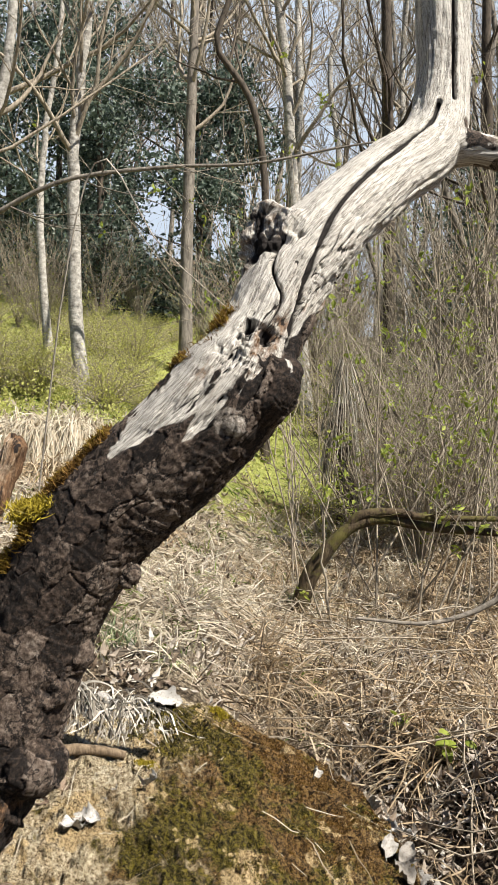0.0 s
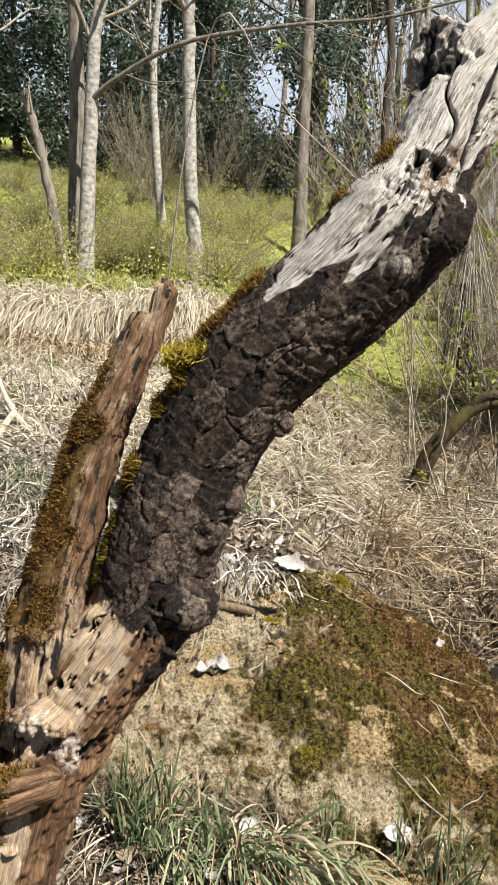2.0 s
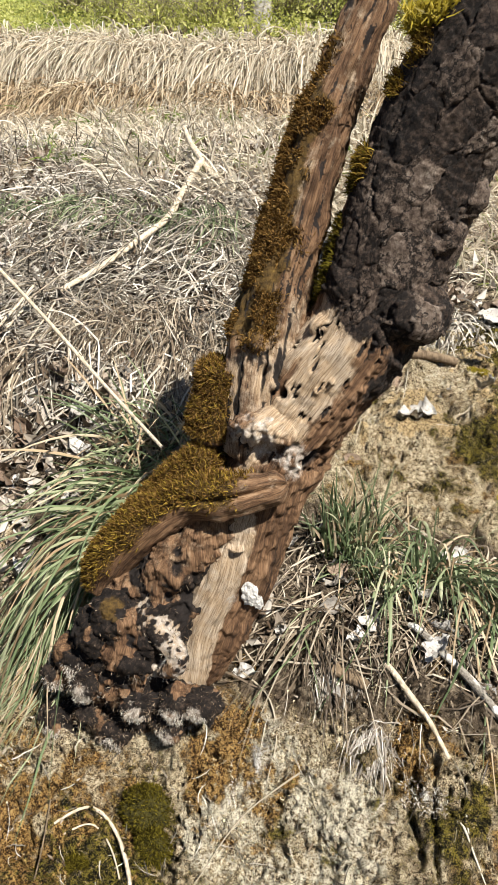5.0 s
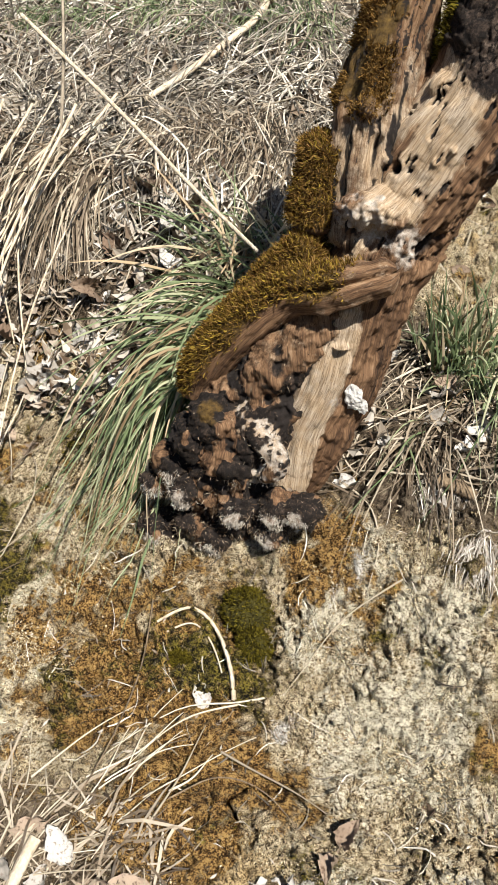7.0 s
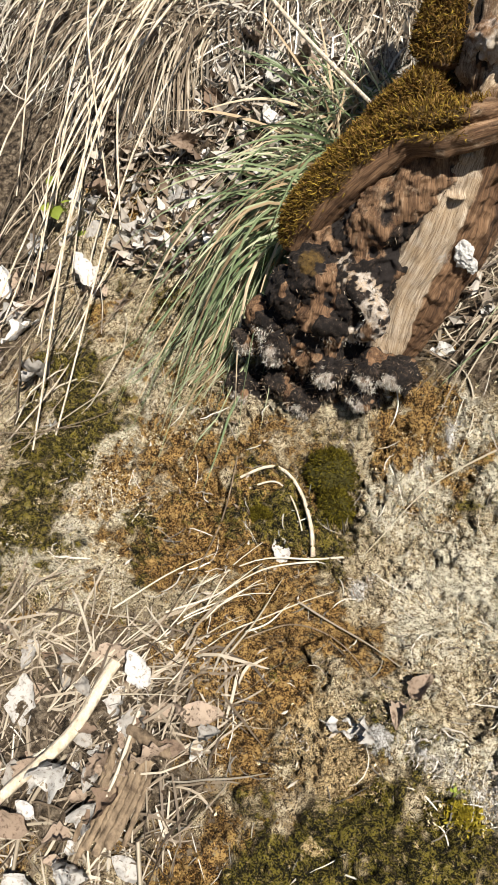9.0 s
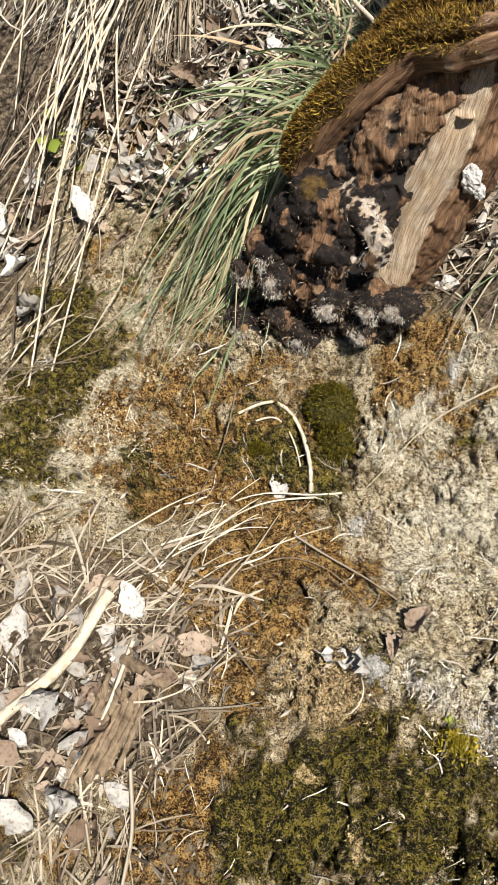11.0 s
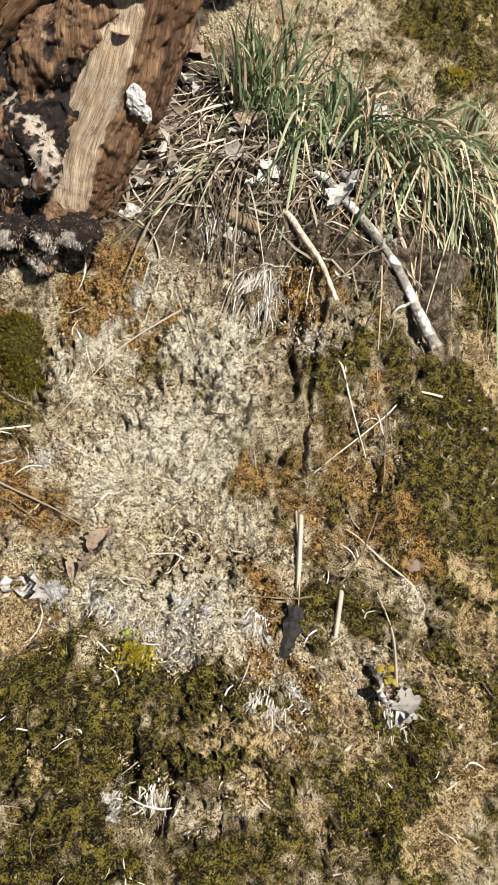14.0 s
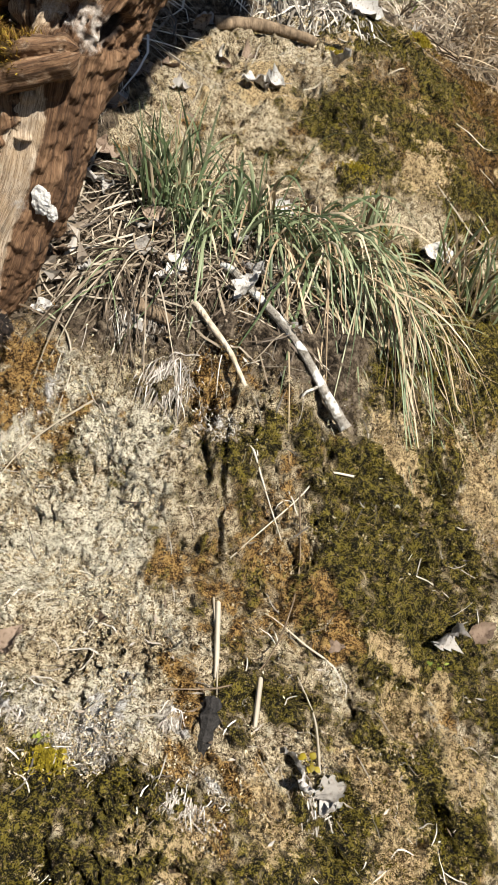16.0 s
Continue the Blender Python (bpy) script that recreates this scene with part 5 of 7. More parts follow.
def wood_behind():
    kinds = []
    r = np.random.default_rng(33)
    for k in range(6):
        m = (M_BIRCH, M_BARK, M_BARK, M_BARK_DARK, M_BIRCH, M_BARK)[k]
        h = r.uniform(9, 13)
        kinds.append(bare_tree("bare_tree", ("slender pale bare tree of the wood behind", "slender grey-brown bare tree of the wood behind", "bare many-branched tree of the wood behind",
                     "dark bare tree of the wood behind", "slender pale bare tree of the wood behind", "grey-brown bare tree of the wood behind")[k],
                     trunk_line(r.uniform(-4, 6), 17 + k, (r.normal(0, 0.04), 0), h, 0.22, k), r.uniform(0.07, 0.13), 0.03, m, m if k == 3 else M_TWIG, 300 + 10 * k, (14, 7, 5), lo=0.25, thick=0.006))
    for i in range(46):
        y = 13 + 22 * (i / 46) + r.uniform(-1, 1)
        x = r.uniform(-0.42, 0.42) * y + 0.4
        if x < -0.5 and y < 16:
            continue
        ob = kinds[i % 6]
        copy_thing(ob, Matrix.Translation((x, y, float(ground_z(x, y)) - 0.05)) @ Matrix.Rotation(r.uniform(0, 6.28), 4, "Z"))


def evergreens():
    """Dense dark evergreens: trunk and a ragged crown of small glossy leaves in sprays; an unseen ring blocks sky."""
    r = np.random.default_rng(44)
    kinds = []
    for k in range(3):
        h, wide = (5.2, 4.4, 5.8)[k], (1.9, 2.2, 1.7)[k]
        ob = thing("evergreen_tree", "dense dark evergreen with small glossy leaves; some unseen, blocking sky", "tree", "evergreens", at=(0, 0, 0))
        s = Soup()
        trunk = np.array([(0, 0, 0), (0.05, 0, h * 0.4), (0, 0.05, h)])
        line = spline(trunk, 14)[None]
        rad = np.linspace(0.10, 0.02, 14)[None]
        s.tubes(line, rad, 8)
        b1, q1 = branches(line, rad, 46, wide / h * 0.8, 72, 0.2, 7, 400 + k, 0.06)
        s.tubes(b1, np.maximum(q1 * 0.6, 0.006), 4)
        part("trunk", s.mesh("trunk", M_BARK_DARK), ob)
        b2, q2 = branches(b1, q1, 7, 0.45, 45, -0.1, 5, 410 + k, 0.2)
        lines = b2.reshape(-1, 3)
        n = 12000
        p = lines[r.integers(0, len(lines), n)] + r.normal(0, 0.12, (n, 3))
        d = unit(r.normal(0, 1, (n, 3)) + (0, 0, -0.2))
        side = unit(np.cross(d, r.normal(0, 1, (n, 3))))
        s = Soup()
        s.leaves(p, d, side, r.uniform(0.06, 0.13, n), r.uniform(0.018, 0.035, n))
        part("crown", s.mesh("crown", M_EVERGREEN, False), ob, kind="stuff")
        kinds.append(ob)
    spots = [(-6.5, 15), (-4.8, 13.6), (-3.6, 15.2), (-2.5, 13.4), (-0.9, 13.8), (-5.8, 17.5), (-3.2, 18), (-9.5, 16), (-8.5, 18), (-7.8, 14.0), (4.6, 15), (6.0, 17)]
    # unseen ring behind the standpoint, added to block low sky light
    spots += [(9.5 * math.cos(a) - 0.5, 9.5 * math.sin(a) - 1.0) for a in np.linspace(-2.95, -0.2, 11)]
    for i, (x, y) in enumerate(spots):
        m = Matrix.Translation((x, y, float(ground_z(x, y)) - 0.1)) @ Matrix.Rotation(r.uniform(0, 6.28), 4, "Z")
        if i < 3:
            kinds[i].matrix_basis = m
        else:
            copy_thing(kinds[i % 3], m)


def shrub(name, label, seed, stems, height, spread, leaf, count, material, stem_material=None):
    """A loose shrub: many thin stems from one foot, small leaves along them."""
    r = np.random.default_rng(seed)
    ob = thing(name, label, "shrub", "spring shrubs")
    a = r.uniform(0, 6.28, stems)
    out = r.uniform(0.1, 1.0, stems) * spread
    u = np.linspace(0, 1, 8)
    P = np.stack([np.cos(a)[:, None] * out[:, None] * u ** 1.4, np.sin(a)[:, None] * out[:, None] * u ** 1.4, (height * r.uniform(0.5, 1.1, stems))[:, None] * u], 2) + r.normal(0, 0.02, (stems, 8, 3)) * u[None, :, None]
    R = np.repeat(np.linspace(0.006, 0.002, 8)[None], stems, 0)
    s = Soup()
    s.tubes(P, R, 4)
    b, q = branches(P, R, 5, 0.4, 45, 0.3, 5, seed + 1, 0.2)
    s.tubes(b, np.maximum(q, 0.0015), 3)
    part("twig_mass", s.mesh("twig_mass", stem_material or M_TWIG), ob, kind="stuff")
    if count:
        pts = np.concatenate([P.reshape(-1, 3)[stems:], b.reshape(-1, 3)])
        p = pts[r.integers(0, len(pts), count)] + r.normal(0, 0.03, (count, 3))
        d = unit(r.normal(0, 1, (count, 3)) + (0, 0, 0.3))
        s = Soup()
        s.leaves(p, d, unit(np.cross(d, r.normal(0, 1, (count, 3)))), leaf * r.uniform(0.6, 1.3, count), leaf * 0.28 * r.uniform(0.7, 1.2, count))
        part("foliage", s.mesh("foliage", material, False), ob, kind="stuff")
    return ob


def put(ob, x, y, turn=0.0, size=1.0, dz=-0.02):
    ob.matrix_basis = Matrix.Translation((x, y, float(ground_z(x, y)) + dz)) @ Matrix.Rotation(turn, 4, "Z") @ Matrix.Scale(size, 4)


def undergrowth():
    r = np.random.default_rng(55)
    a = shrub("shrub", "low yellow-green spring shrub on the slope", 501, 60, 0.52, 0.62, 0.022, 4600, M_SHRUB)
    b = shrub("shrub", "low loose shrub with fresh pale leaves", 511, 50, 0.42, 0.7, 0.020, 3200, M_SHRUB)
    c = shrub("shrub", "bare twiggy shrub with few opening leaves", 521, 44, 1.5, 0.8, 0.03, 160, M_FRESH)
    e = shrub("shrub", "loose twiggy shrub in fresh green leaf", 531, 26, 1.3, 1.0, 0.036, 420, M_FRESH)
    put(e, 1.2, 5.6)
    put(a, -2.15, 8.0)
    put(b, -1.3, 8.4)
    put(c, 1.7, 6.2)
    for i in range(46):
        y = r.uniform(6.6, 12.5)
        x = r.uniform(-0.62, -0.02) * y
        m = Matrix.Translation((x, y, float(ground_z(x, y)) - 0.02)) @ Matrix.Rotation(r.uniform(0, 6.3), 4, "Z")
        ob = copy_thing((a, b)[i % 2], m)
        ob.scale = (1, 1, 1) if i % 3 else (0.75, 0.75, 0.6)
    for i in range(24):
        y = r.uniform(5.6, 12)
        x = r.uniform(0.03, 0.36) * y + 0.2
        ob = copy_thing((c, e, b)[i % 3], Matrix.Translation((x, y, float(ground_z(x, y)) - 0.02)) @ Matrix.Rotation(r.normal(0, 0.3), 4, "Y") @ Matrix.Rotation(r.uniform(0, 6.3), 4, "Z"))
        ob.scale = (1, 1, 1) if i % 2 else (1.2, 1.2, 0.7)
    for i in range(24):
        y = r.uniform(10, 26)
        x = r.uniform(0.0, 0.42) * y
        ob = copy_thing(c, Matrix.Translation((x, y, float(ground_z(x, y)) - 0.02)) @ Matrix.Rotation(r.normal(0, 0.2), 4, "X") @ Matrix.Rotation(r.uniform(0, 6.3), 4, "Z"))
        ob.scale = (2.4, 2.4, r.uniform(1.8, 3.0))
    for i in range(16):
        y = r.uniform(11, 15)
        x = r.uniform(-0.3, 0.3) * y
        copy_thing(c, Matrix.Translation((x, y, float(ground_z(x, y)) - 0.02)) @ Matrix.Rotation(r.uniform(0, 6.3), 4, "Z"))

    # thicket of thin upright stems on the right, with sprigs of new leaves
    n = 130
    y = r.uniform(4.2, 8.5, n)
    x = 0.25 + r.uniform(0.0, 0.33, n) * y
    z = ground_z(x, y) - 0.02
    u = np.linspace(0, 1, 10)
    lean = r.normal(0, 0.75, (n, 2))
    h = r.uniform(0.7, 3.2, n)
    P = np.stack([x[:, None] + lean[:, :1] * u * h[:, None] * 0.5 + r.normal(0, 0.1, (n, 1)) * u ** 2, y[:, None] + lean[:, 1:] * u * h[:, None] * 0.4, z[:, None] + h[:, None] * u], 2)
    P += r.normal(0, 0.015, P.shape) * u[None, :, None]
    R = r.uniform(0.003, 0.009, n)[:, None] * np.linspace(1, 0.35, 10)
    thicket = thing("thicket", "thicket of thin grey-brown crossing stems", "thicket", at=on_ground(1.1, 5.5))
    for j in range(n):
        s = Soup()
        s.tubes(P[j:j + 1], R[j:j + 1], 5)
        part("stem", s.mesh("stem", M_TWIG), thicket)
    b, q = branches(P, R, 5, 0.4, 45, 0.1, 6, 77, 0.25)
    s = Soup()
    s.tubes(b, np.maximum(q, 0.002), 3)
    part("twig_mass", s.mesh("twig_mass", M_TWIG), thicket, kind="stuff")
    pts = b.reshape(-1, 3)
    m = 2600
    c = pts[r.integers(0, len(pts), m // 6)]
    p = np.repeat(c, 6, 0)[:m] + r.normal(0, 0.025, (len(c) * 6, 3))[:m]
    m = len(p)
    d = unit(r.normal(0, 1, (m, 3)) + (0, 0, 0.5))
    s = Soup()
    s.leaves(p, d, unit(np.cross(d, r.normal(0, 1, (m, 3)))), r.uniform(0.03, 0.06, m), r.uniform(0.008, 0.015, m))
    part("foliage", s.mesh("foliage", M_FRESH, False), thicket, "sprigs of fresh yellow-green leaves", kind="stuff")

    # low mossy limb that rises and bends over
    limb = thing("bent_limb", "mossy limb rising from the ground and bending over flat", "branch", at=on_ground(0.28, 4.7))
    s = Soup()
    s.tubes(spline([(0.26, 4.7, 0.42), (0.285, 4.7, 0.57), (0.345, 4.7, 0.783), (0.445, 4.7, 0.949), (0.594, 4.7, 1.099), (0.793, 4.7, 1.15), (1.06, 4.72, 1.10), (1.457, 4.75, 1.066), (2.1, 4.8, 1.0)], 30)[None],
            np.interp(np.linspace(0, 1, 30), (0, 0.3, 0.5, 1), (0.055, 0.052, 0.036, 0.02))[None], 10)
    part("stem", s.mesh("stem", M_LIMB), limb)
    s = Soup()
    main = spline([(0.58, 4.71, 1.09), (0.661, 4.69, 1.175), (0.86, 4.68, 1.19), (1.06, 4.68, 1.16), (1.5, 4.7, 1.15)], 16)[None]
    s.tubes(main, np.linspace(0.034, 0.016, 16)[None], 8)
    b, q = branches(main, np.full((1, 16), 0.012), 6, 0.35, 45, 0.4, 6, 88, 0.1)
    bough = part("side_branch", s.mesh("side_branch", M_LIMB), limb)
    for i in range(len(b)):
        s = Soup()
        s.tubes(b[i:i + 1], np.maximum(q[i:i + 1], 0.003), 4)
        part("twig", s.mesh("twig", M_LIMB), bough)
    # low dead branch across the litter
    s = Soup()
    p = spline([(0.55, 4.1, 0.70), (0.9, 4.15, 0.66), (1.15, 4.2, 0.70), (1.35, 4.2, 0.80), (1.6, 4.2, 0.95)], 14)[None]
    s.tubes(p, np.linspace(0.008, 0.022, 14)[None], 6)
    tagged(new("dead_branch", s.mesh("dead_branch", M_BARK)), "thin dead branch lying low over the litter", "branch")
    # stump draped in hanging stems
    st = thing("stump", "old stump draped with dry hanging stems", "stump", at=on_ground(0.80, 6.4))
    s = Soup()
    s.tubes(spline([on_ground(0.80, 6.4, -0.1), (0.78, 6.4, 1.4), (0.76, 6.4, 1.75), (0.78, 6.42, 1.9)], 10)[None], np.linspace(0.10, 0.05, 10)[None], 9)
    part("stump_wood", s.mesh("stump_wood", M_BARK_DARK), st)
    k = 60
    a = r.uniform(0, 6.28, k)
    u = np.linspace(0, 1, 7)
    P = np.stack([0.78 + (np.cos(a) * 0.16)[:, None] * (0.3 + u), 6.4 + (np.sin(a) * 0.14)[:, None] * (0.3 + u), 2.1 + r.uniform(-0.2, 0.2, k)[:, None] - (r.uniform(0.5, 1.0, k))[:, None] * u ** 1.3], 2)
    s = Soup()
    s.tubes(P, np.full((k, 7), 0.0045), 3)
    part("hanging_straw", s.mesh("hanging_straw", M_STRAW_GREY), st, kind="stuff")
    # fallen logs on the slope
    for pts, rad, lab in (([(-4.45, 8.1, 2.3), (-3.9, 8.15, 2.3), (-3.35, 8.2, 2.3)], 0.075, "short grey log lying on the green slope"), ([(-1.45, 8.0, 2.1), (-1.1, 8.0, 2.06), (-0.7, 8.1, 2.02)], 0.05, "rotting log half sunk in grass"), ([(0.2, 6.0, 1.18), (0.5, 5.9, 1.2), (0.75, 5.9, 1.22)], 0.02, "pale fallen branch in the thicket")):
        s = Soup()
        q = np.array(pts)
        q[:, 2] = ground_z(q[:, 0], q[:, 1]) + rad * 0.8
        s.tubes(spline(q, 10)[None], np.full((1, 10), rad) * np.linspace(1, 0.85, 10), 10)
        tagged(new("log", s.mesh("log", M_BARK)), lab, "log")
    # thin arching shoots with opening buds
    for pts in ([(-1.3, 4.9, 1.2), (-1.05, 4.6, 2.6), (-0.83, 4.5, 3.2), (-0.512, 4.5, 2.725), (-0.162, 4.5, 2.391), (0.15, 4.5, 2.1)],):
        s = Soup()
        p = spline(pts, 20)[None]
        s.tubes(p, np.linspace(0.006, 0.003, 20)[None], 5)
        b, q = branches(p, np.full((1, 20), 0.003), 8, 0.1, 45, 0.3, 5, 91, 0.3)
        s.tubes(b, np.maximum(q, 0.0015), 3)
        sh = thing("shoot", "thin arching shoot with a few opening leaves", "shoot", at=pts[0])
        part("stem", s.mesh("stem", M_TWIG_GREY), sh)
        pp = b[:, -1].repeat(4, 0) + r.normal(0, 0.015, (len(b) * 4, 3))
        d = unit(r.normal(0, 1, pp.shape) + (0, 0, 0.4))
        s = Soup()
        s.leaves(pp, d, unit(np.cross(d, r.normal(0, 1, pp.shape))), np.full(len(pp), 0.04), np.full(len(pp), 0.012))
        part("foliage", s.mesh("foliage", M_FRESH, False), sh, kind="stuff")


def sky_beyond():
    """The pale hazy sky low behind the wood, far off."""
    m = bpy.data.materials.new("hazy_sky")
    m.use_nodes = True
    nt = m.node_tree
    nt.nodes.remove(nt.nodes["Principled BSDF"])
    em = nt.nodes.new("ShaderNodeEmission")
    em.inputs["Color"].default_value, em.inputs["Strength"].default_value = (0.74, 0.85, 1.0, 1), 0.43
    nt.links.new(em.outputs[0], nt.nodes["Material Output"].inputs["Surface"])
    a = np.linspace(-0.75, 0.75, 13)
    low = np.stack([150 * np.sin(a), 150 * np.cos(a), 0 * a - 5], 1)
    high = low + (0, 0, 115)
    i = np.arange(12)
    tagged(new("backdrop", mesh_from("backdrop", np.concatenate([low, high]), np.stack([i, i + 1, i + 14, i + 13], 1), m)), "pale hazy spring sky beyond the wood", "sky", kind="structure")


sky_beyond()
named_trees()
wood_behind()
evergreens()
undergrowth()


# ---- grasses, straw, leaves and sticks ----
def tuft_lines(x, y, z, length, lean, droop, r, K=7):
    """Blades that rise from (x, y, z), lean and hang over. lean: N x 3."""
    u = np.linspace(0, 1, K)[None, :, None]
    d = unit(lean)
    L = length[:, None, None]
    P = np.stack([x, y, z], 1)[:, None, :] + d[:, None, :] * L * u + np.array([0, 0, -1.0]) * (droop * length)[:, None, None] * u ** 2
    wig = r.normal(0, 0.06, (len(x), 1, 3)) * L * u ** 2
    return P + wig


def above_ground(P, gap=0.003):
    g = ground_z(P[..., 0], P[..., 1]) + gap
    P[..., 2] = np.maximum(P[..., 2], g)
    return P


def strewn(name, label, n, where, length, width, material, seed, arch=0.12, curl=0.35, lift=0.004, tubes=False, single=False):
    """Straws lying about: where(r, n) gives x, y and the main way of each."""
    r = np.random.default_rng(seed)
    x, y, a = where(r, n)
    L = length * r.uniform(0.35, 1.25, n)
    K = 6
    u = np.linspace(-0.5, 0.5, K)
    bend = r.normal(0, curl, n)
    ang = a[:, None] + bend[:, None] * u[None] * 2
    step = L[:, None] / (K - 1)
    px = x[:, None] + np.cumsum(np.cos(ang) * step, 1) - 0.5 * L[:, None] * np.cos(a)[:, None]
    py = y[:, None] + np.cumsum(np.sin(ang) * step, 1) - 0.5 * L[:, None] * np.sin(a)[:, None]
    g = ground_z(px, py)
    # a straw is stiff: it follows the ground's run, and arches over its dips
    lin = g[:, :1] + (g[:, -1:] - g[:, :1]) * np.linspace(0, 1, K)
    pz = np.maximum(0.35 * g + 0.65 * lin, g) + lift + (arch * L * r.uniform(0, 1, n))[:, None] * (1 - (2 * u[None]) ** 2)
    P = np.stack([px, py, pz], 2)
    s = Soup()
    w = width * r.uniform(0.5, 1.5, n)[:, None] * np.array([0.6, 1, 1, 1, 0.8, 0.3])[None]
    if single:
        for j in range(n):
            s = Soup()
            s.tubes(P[j:j + 1], w[j:j + 1], 4)
            tagged(new(name, s.mesh(name, material)), label, "twig", name + "s of one tangle")
        return None
    if tubes:
        s.tubes(P, w, 4)
    else:
        t = unit(P[:, -1] - P[:, 0])
        s.ribbons(P, w, unit(np.cross(t, r.normal(0, 0.6, (n, 3)) + (0, -0.4, 1))))
    return tagged(new(name, s.mesh(name, material, tubes)), label, "litter", kind="stuff")


def box_area(x0, x1, y0, y1, way=None, spread=3.2):
    def where(r, n):
        a = r.uniform(-3.14, 3.14, n) if way is None else r.normal(way, spread, n)
        return r.uniform(x0, x1, n), r.uniform(y0, y1, n), a
    return where


def wedge_area(y0, y1, k0, k1, way=None, spread=0.8):
    """Between two sight lines x = k * y, thinning out with distance."""
    def where(r, n):
        y = y0 * (y1 / y0) ** r.uniform(0, 1, n)
        a = r.uniform(-3.14, 3.14, n) if way is None else r.normal(way, spread, n)
        x = r.uniform(k0, k1, n) * y
        on_rock = (x > -0.75) & (x < 0.56) & (y < 3.1)
        y = np.where(on_rock, y + 1.6, y)
        return x, y, a
    return where


def sedge(label, foot, n, length, way, droop, seed, dry=0.35, width=0.0028, spread=0.5, upright=0.8, dead=None):
    """A tussock of long keeled blades that rise and hang over, green ones and dry ones."""
    r = np.random.default_rng(seed)
    x0, y0, rx, ry = foot
    ob = thing("sedge_tussock", label, "grass", "sedge tussocks", at=(x0, y0, float(ground_z(x0, y0))))
    for nm, m, k in (("green", M_SEDGE, int(n * (1 - dry))), ("dry", dead or M_STRAW_WARM, int(n * dry))):
        a = r.uniform(0, 6.28, k)
        q = np.sqrt(r.uniform(0, 1, k))
        x, y = x0 + rx * np.cos(a) * q, y0 + ry * np.sin(a) * q
        lean = np.array(way)[None] + r.normal(0, spread, (k, 3)) * (1, 1, 0.3) + (0, 0, upright)
        L = length * r.uniform(0.45, 1.1, k)
        P = tuft_lines(x, y, ground_z(x, y) - 0.005, L, lean, droop * r.uniform(0.35, 1.35, k) * (1.0 if nm[0] == "g" else 1.25), r, 9)
        P = above_ground(P, 0.006)
        w = (width * r.uniform(0.6, 1.25, k))[:, None] * np.array([0.7, 0.95, 1, 1, 0.95, 0.85, 0.65, 0.4, 0.08])[None]
        side = unit(np.cross(unit(lean), r.normal(0, 0.5, (k, 3)) + (0, -0.5, 0.7)))
        for j in range(k):
            s = Soup()
            s.blades(P[j:j + 1], w[j:j + 1], side[j:j + 1])
            part("blade", s.mesh("blade", m), ob)
    return ob


def hanging_grass(name, label, xs, ys, zs, n, length, seed, material, width=0.0028, out=(0.0, -0.5, 0.25), clump=0.0, loose=0.22):
    """Dry grass that hangs over an edge in a fringe."""
    r = np.random.default_rng(seed)
    u = r.uniform(0, 1, n)
    if clump:
        u = (np.floor(u / clump) + r.normal(0.5, 0.28, n)) * clump
    x = np.interp(u, np.linspace(0, 1, len(xs)), xs) + r.normal(0, 0.02, n)
    y = np.interp(u, np.linspace(0, 1, len(ys)), ys) + r.normal(0, 0.05, n)
    z = np.interp(u, np.linspace(0, 1, len(zs)), zs) + r.normal(0, 0.03, n) if zs else ground_z(x, y)
    L = length * r.uniform(0.4, 1.15, n)
    lean = np.array(out)[None] + r.normal(0, loose, (n, 3))
    P = tuft_lines(x, y, z, L, lean, r.uniform(0.7, 1.2, n), r, 8)
    P = above_ground(P, 0.004)
    s = Soup()
    w = (width * r.uniform(0.5, 1.4, n))[:, None] * np.array([0.8, 1, 1, 1, 0.9, 0.7, 0.45, 0.1])[None]
    s.ribbons(P, w, unit(np.cross(unit(lean), r.normal(0, 0.4, (n, 3)) + (0.0, -0.6, 0.6))))
    return tagged(new(name, s.mesh(name, material, False)), label, "grass", kind="stuff")


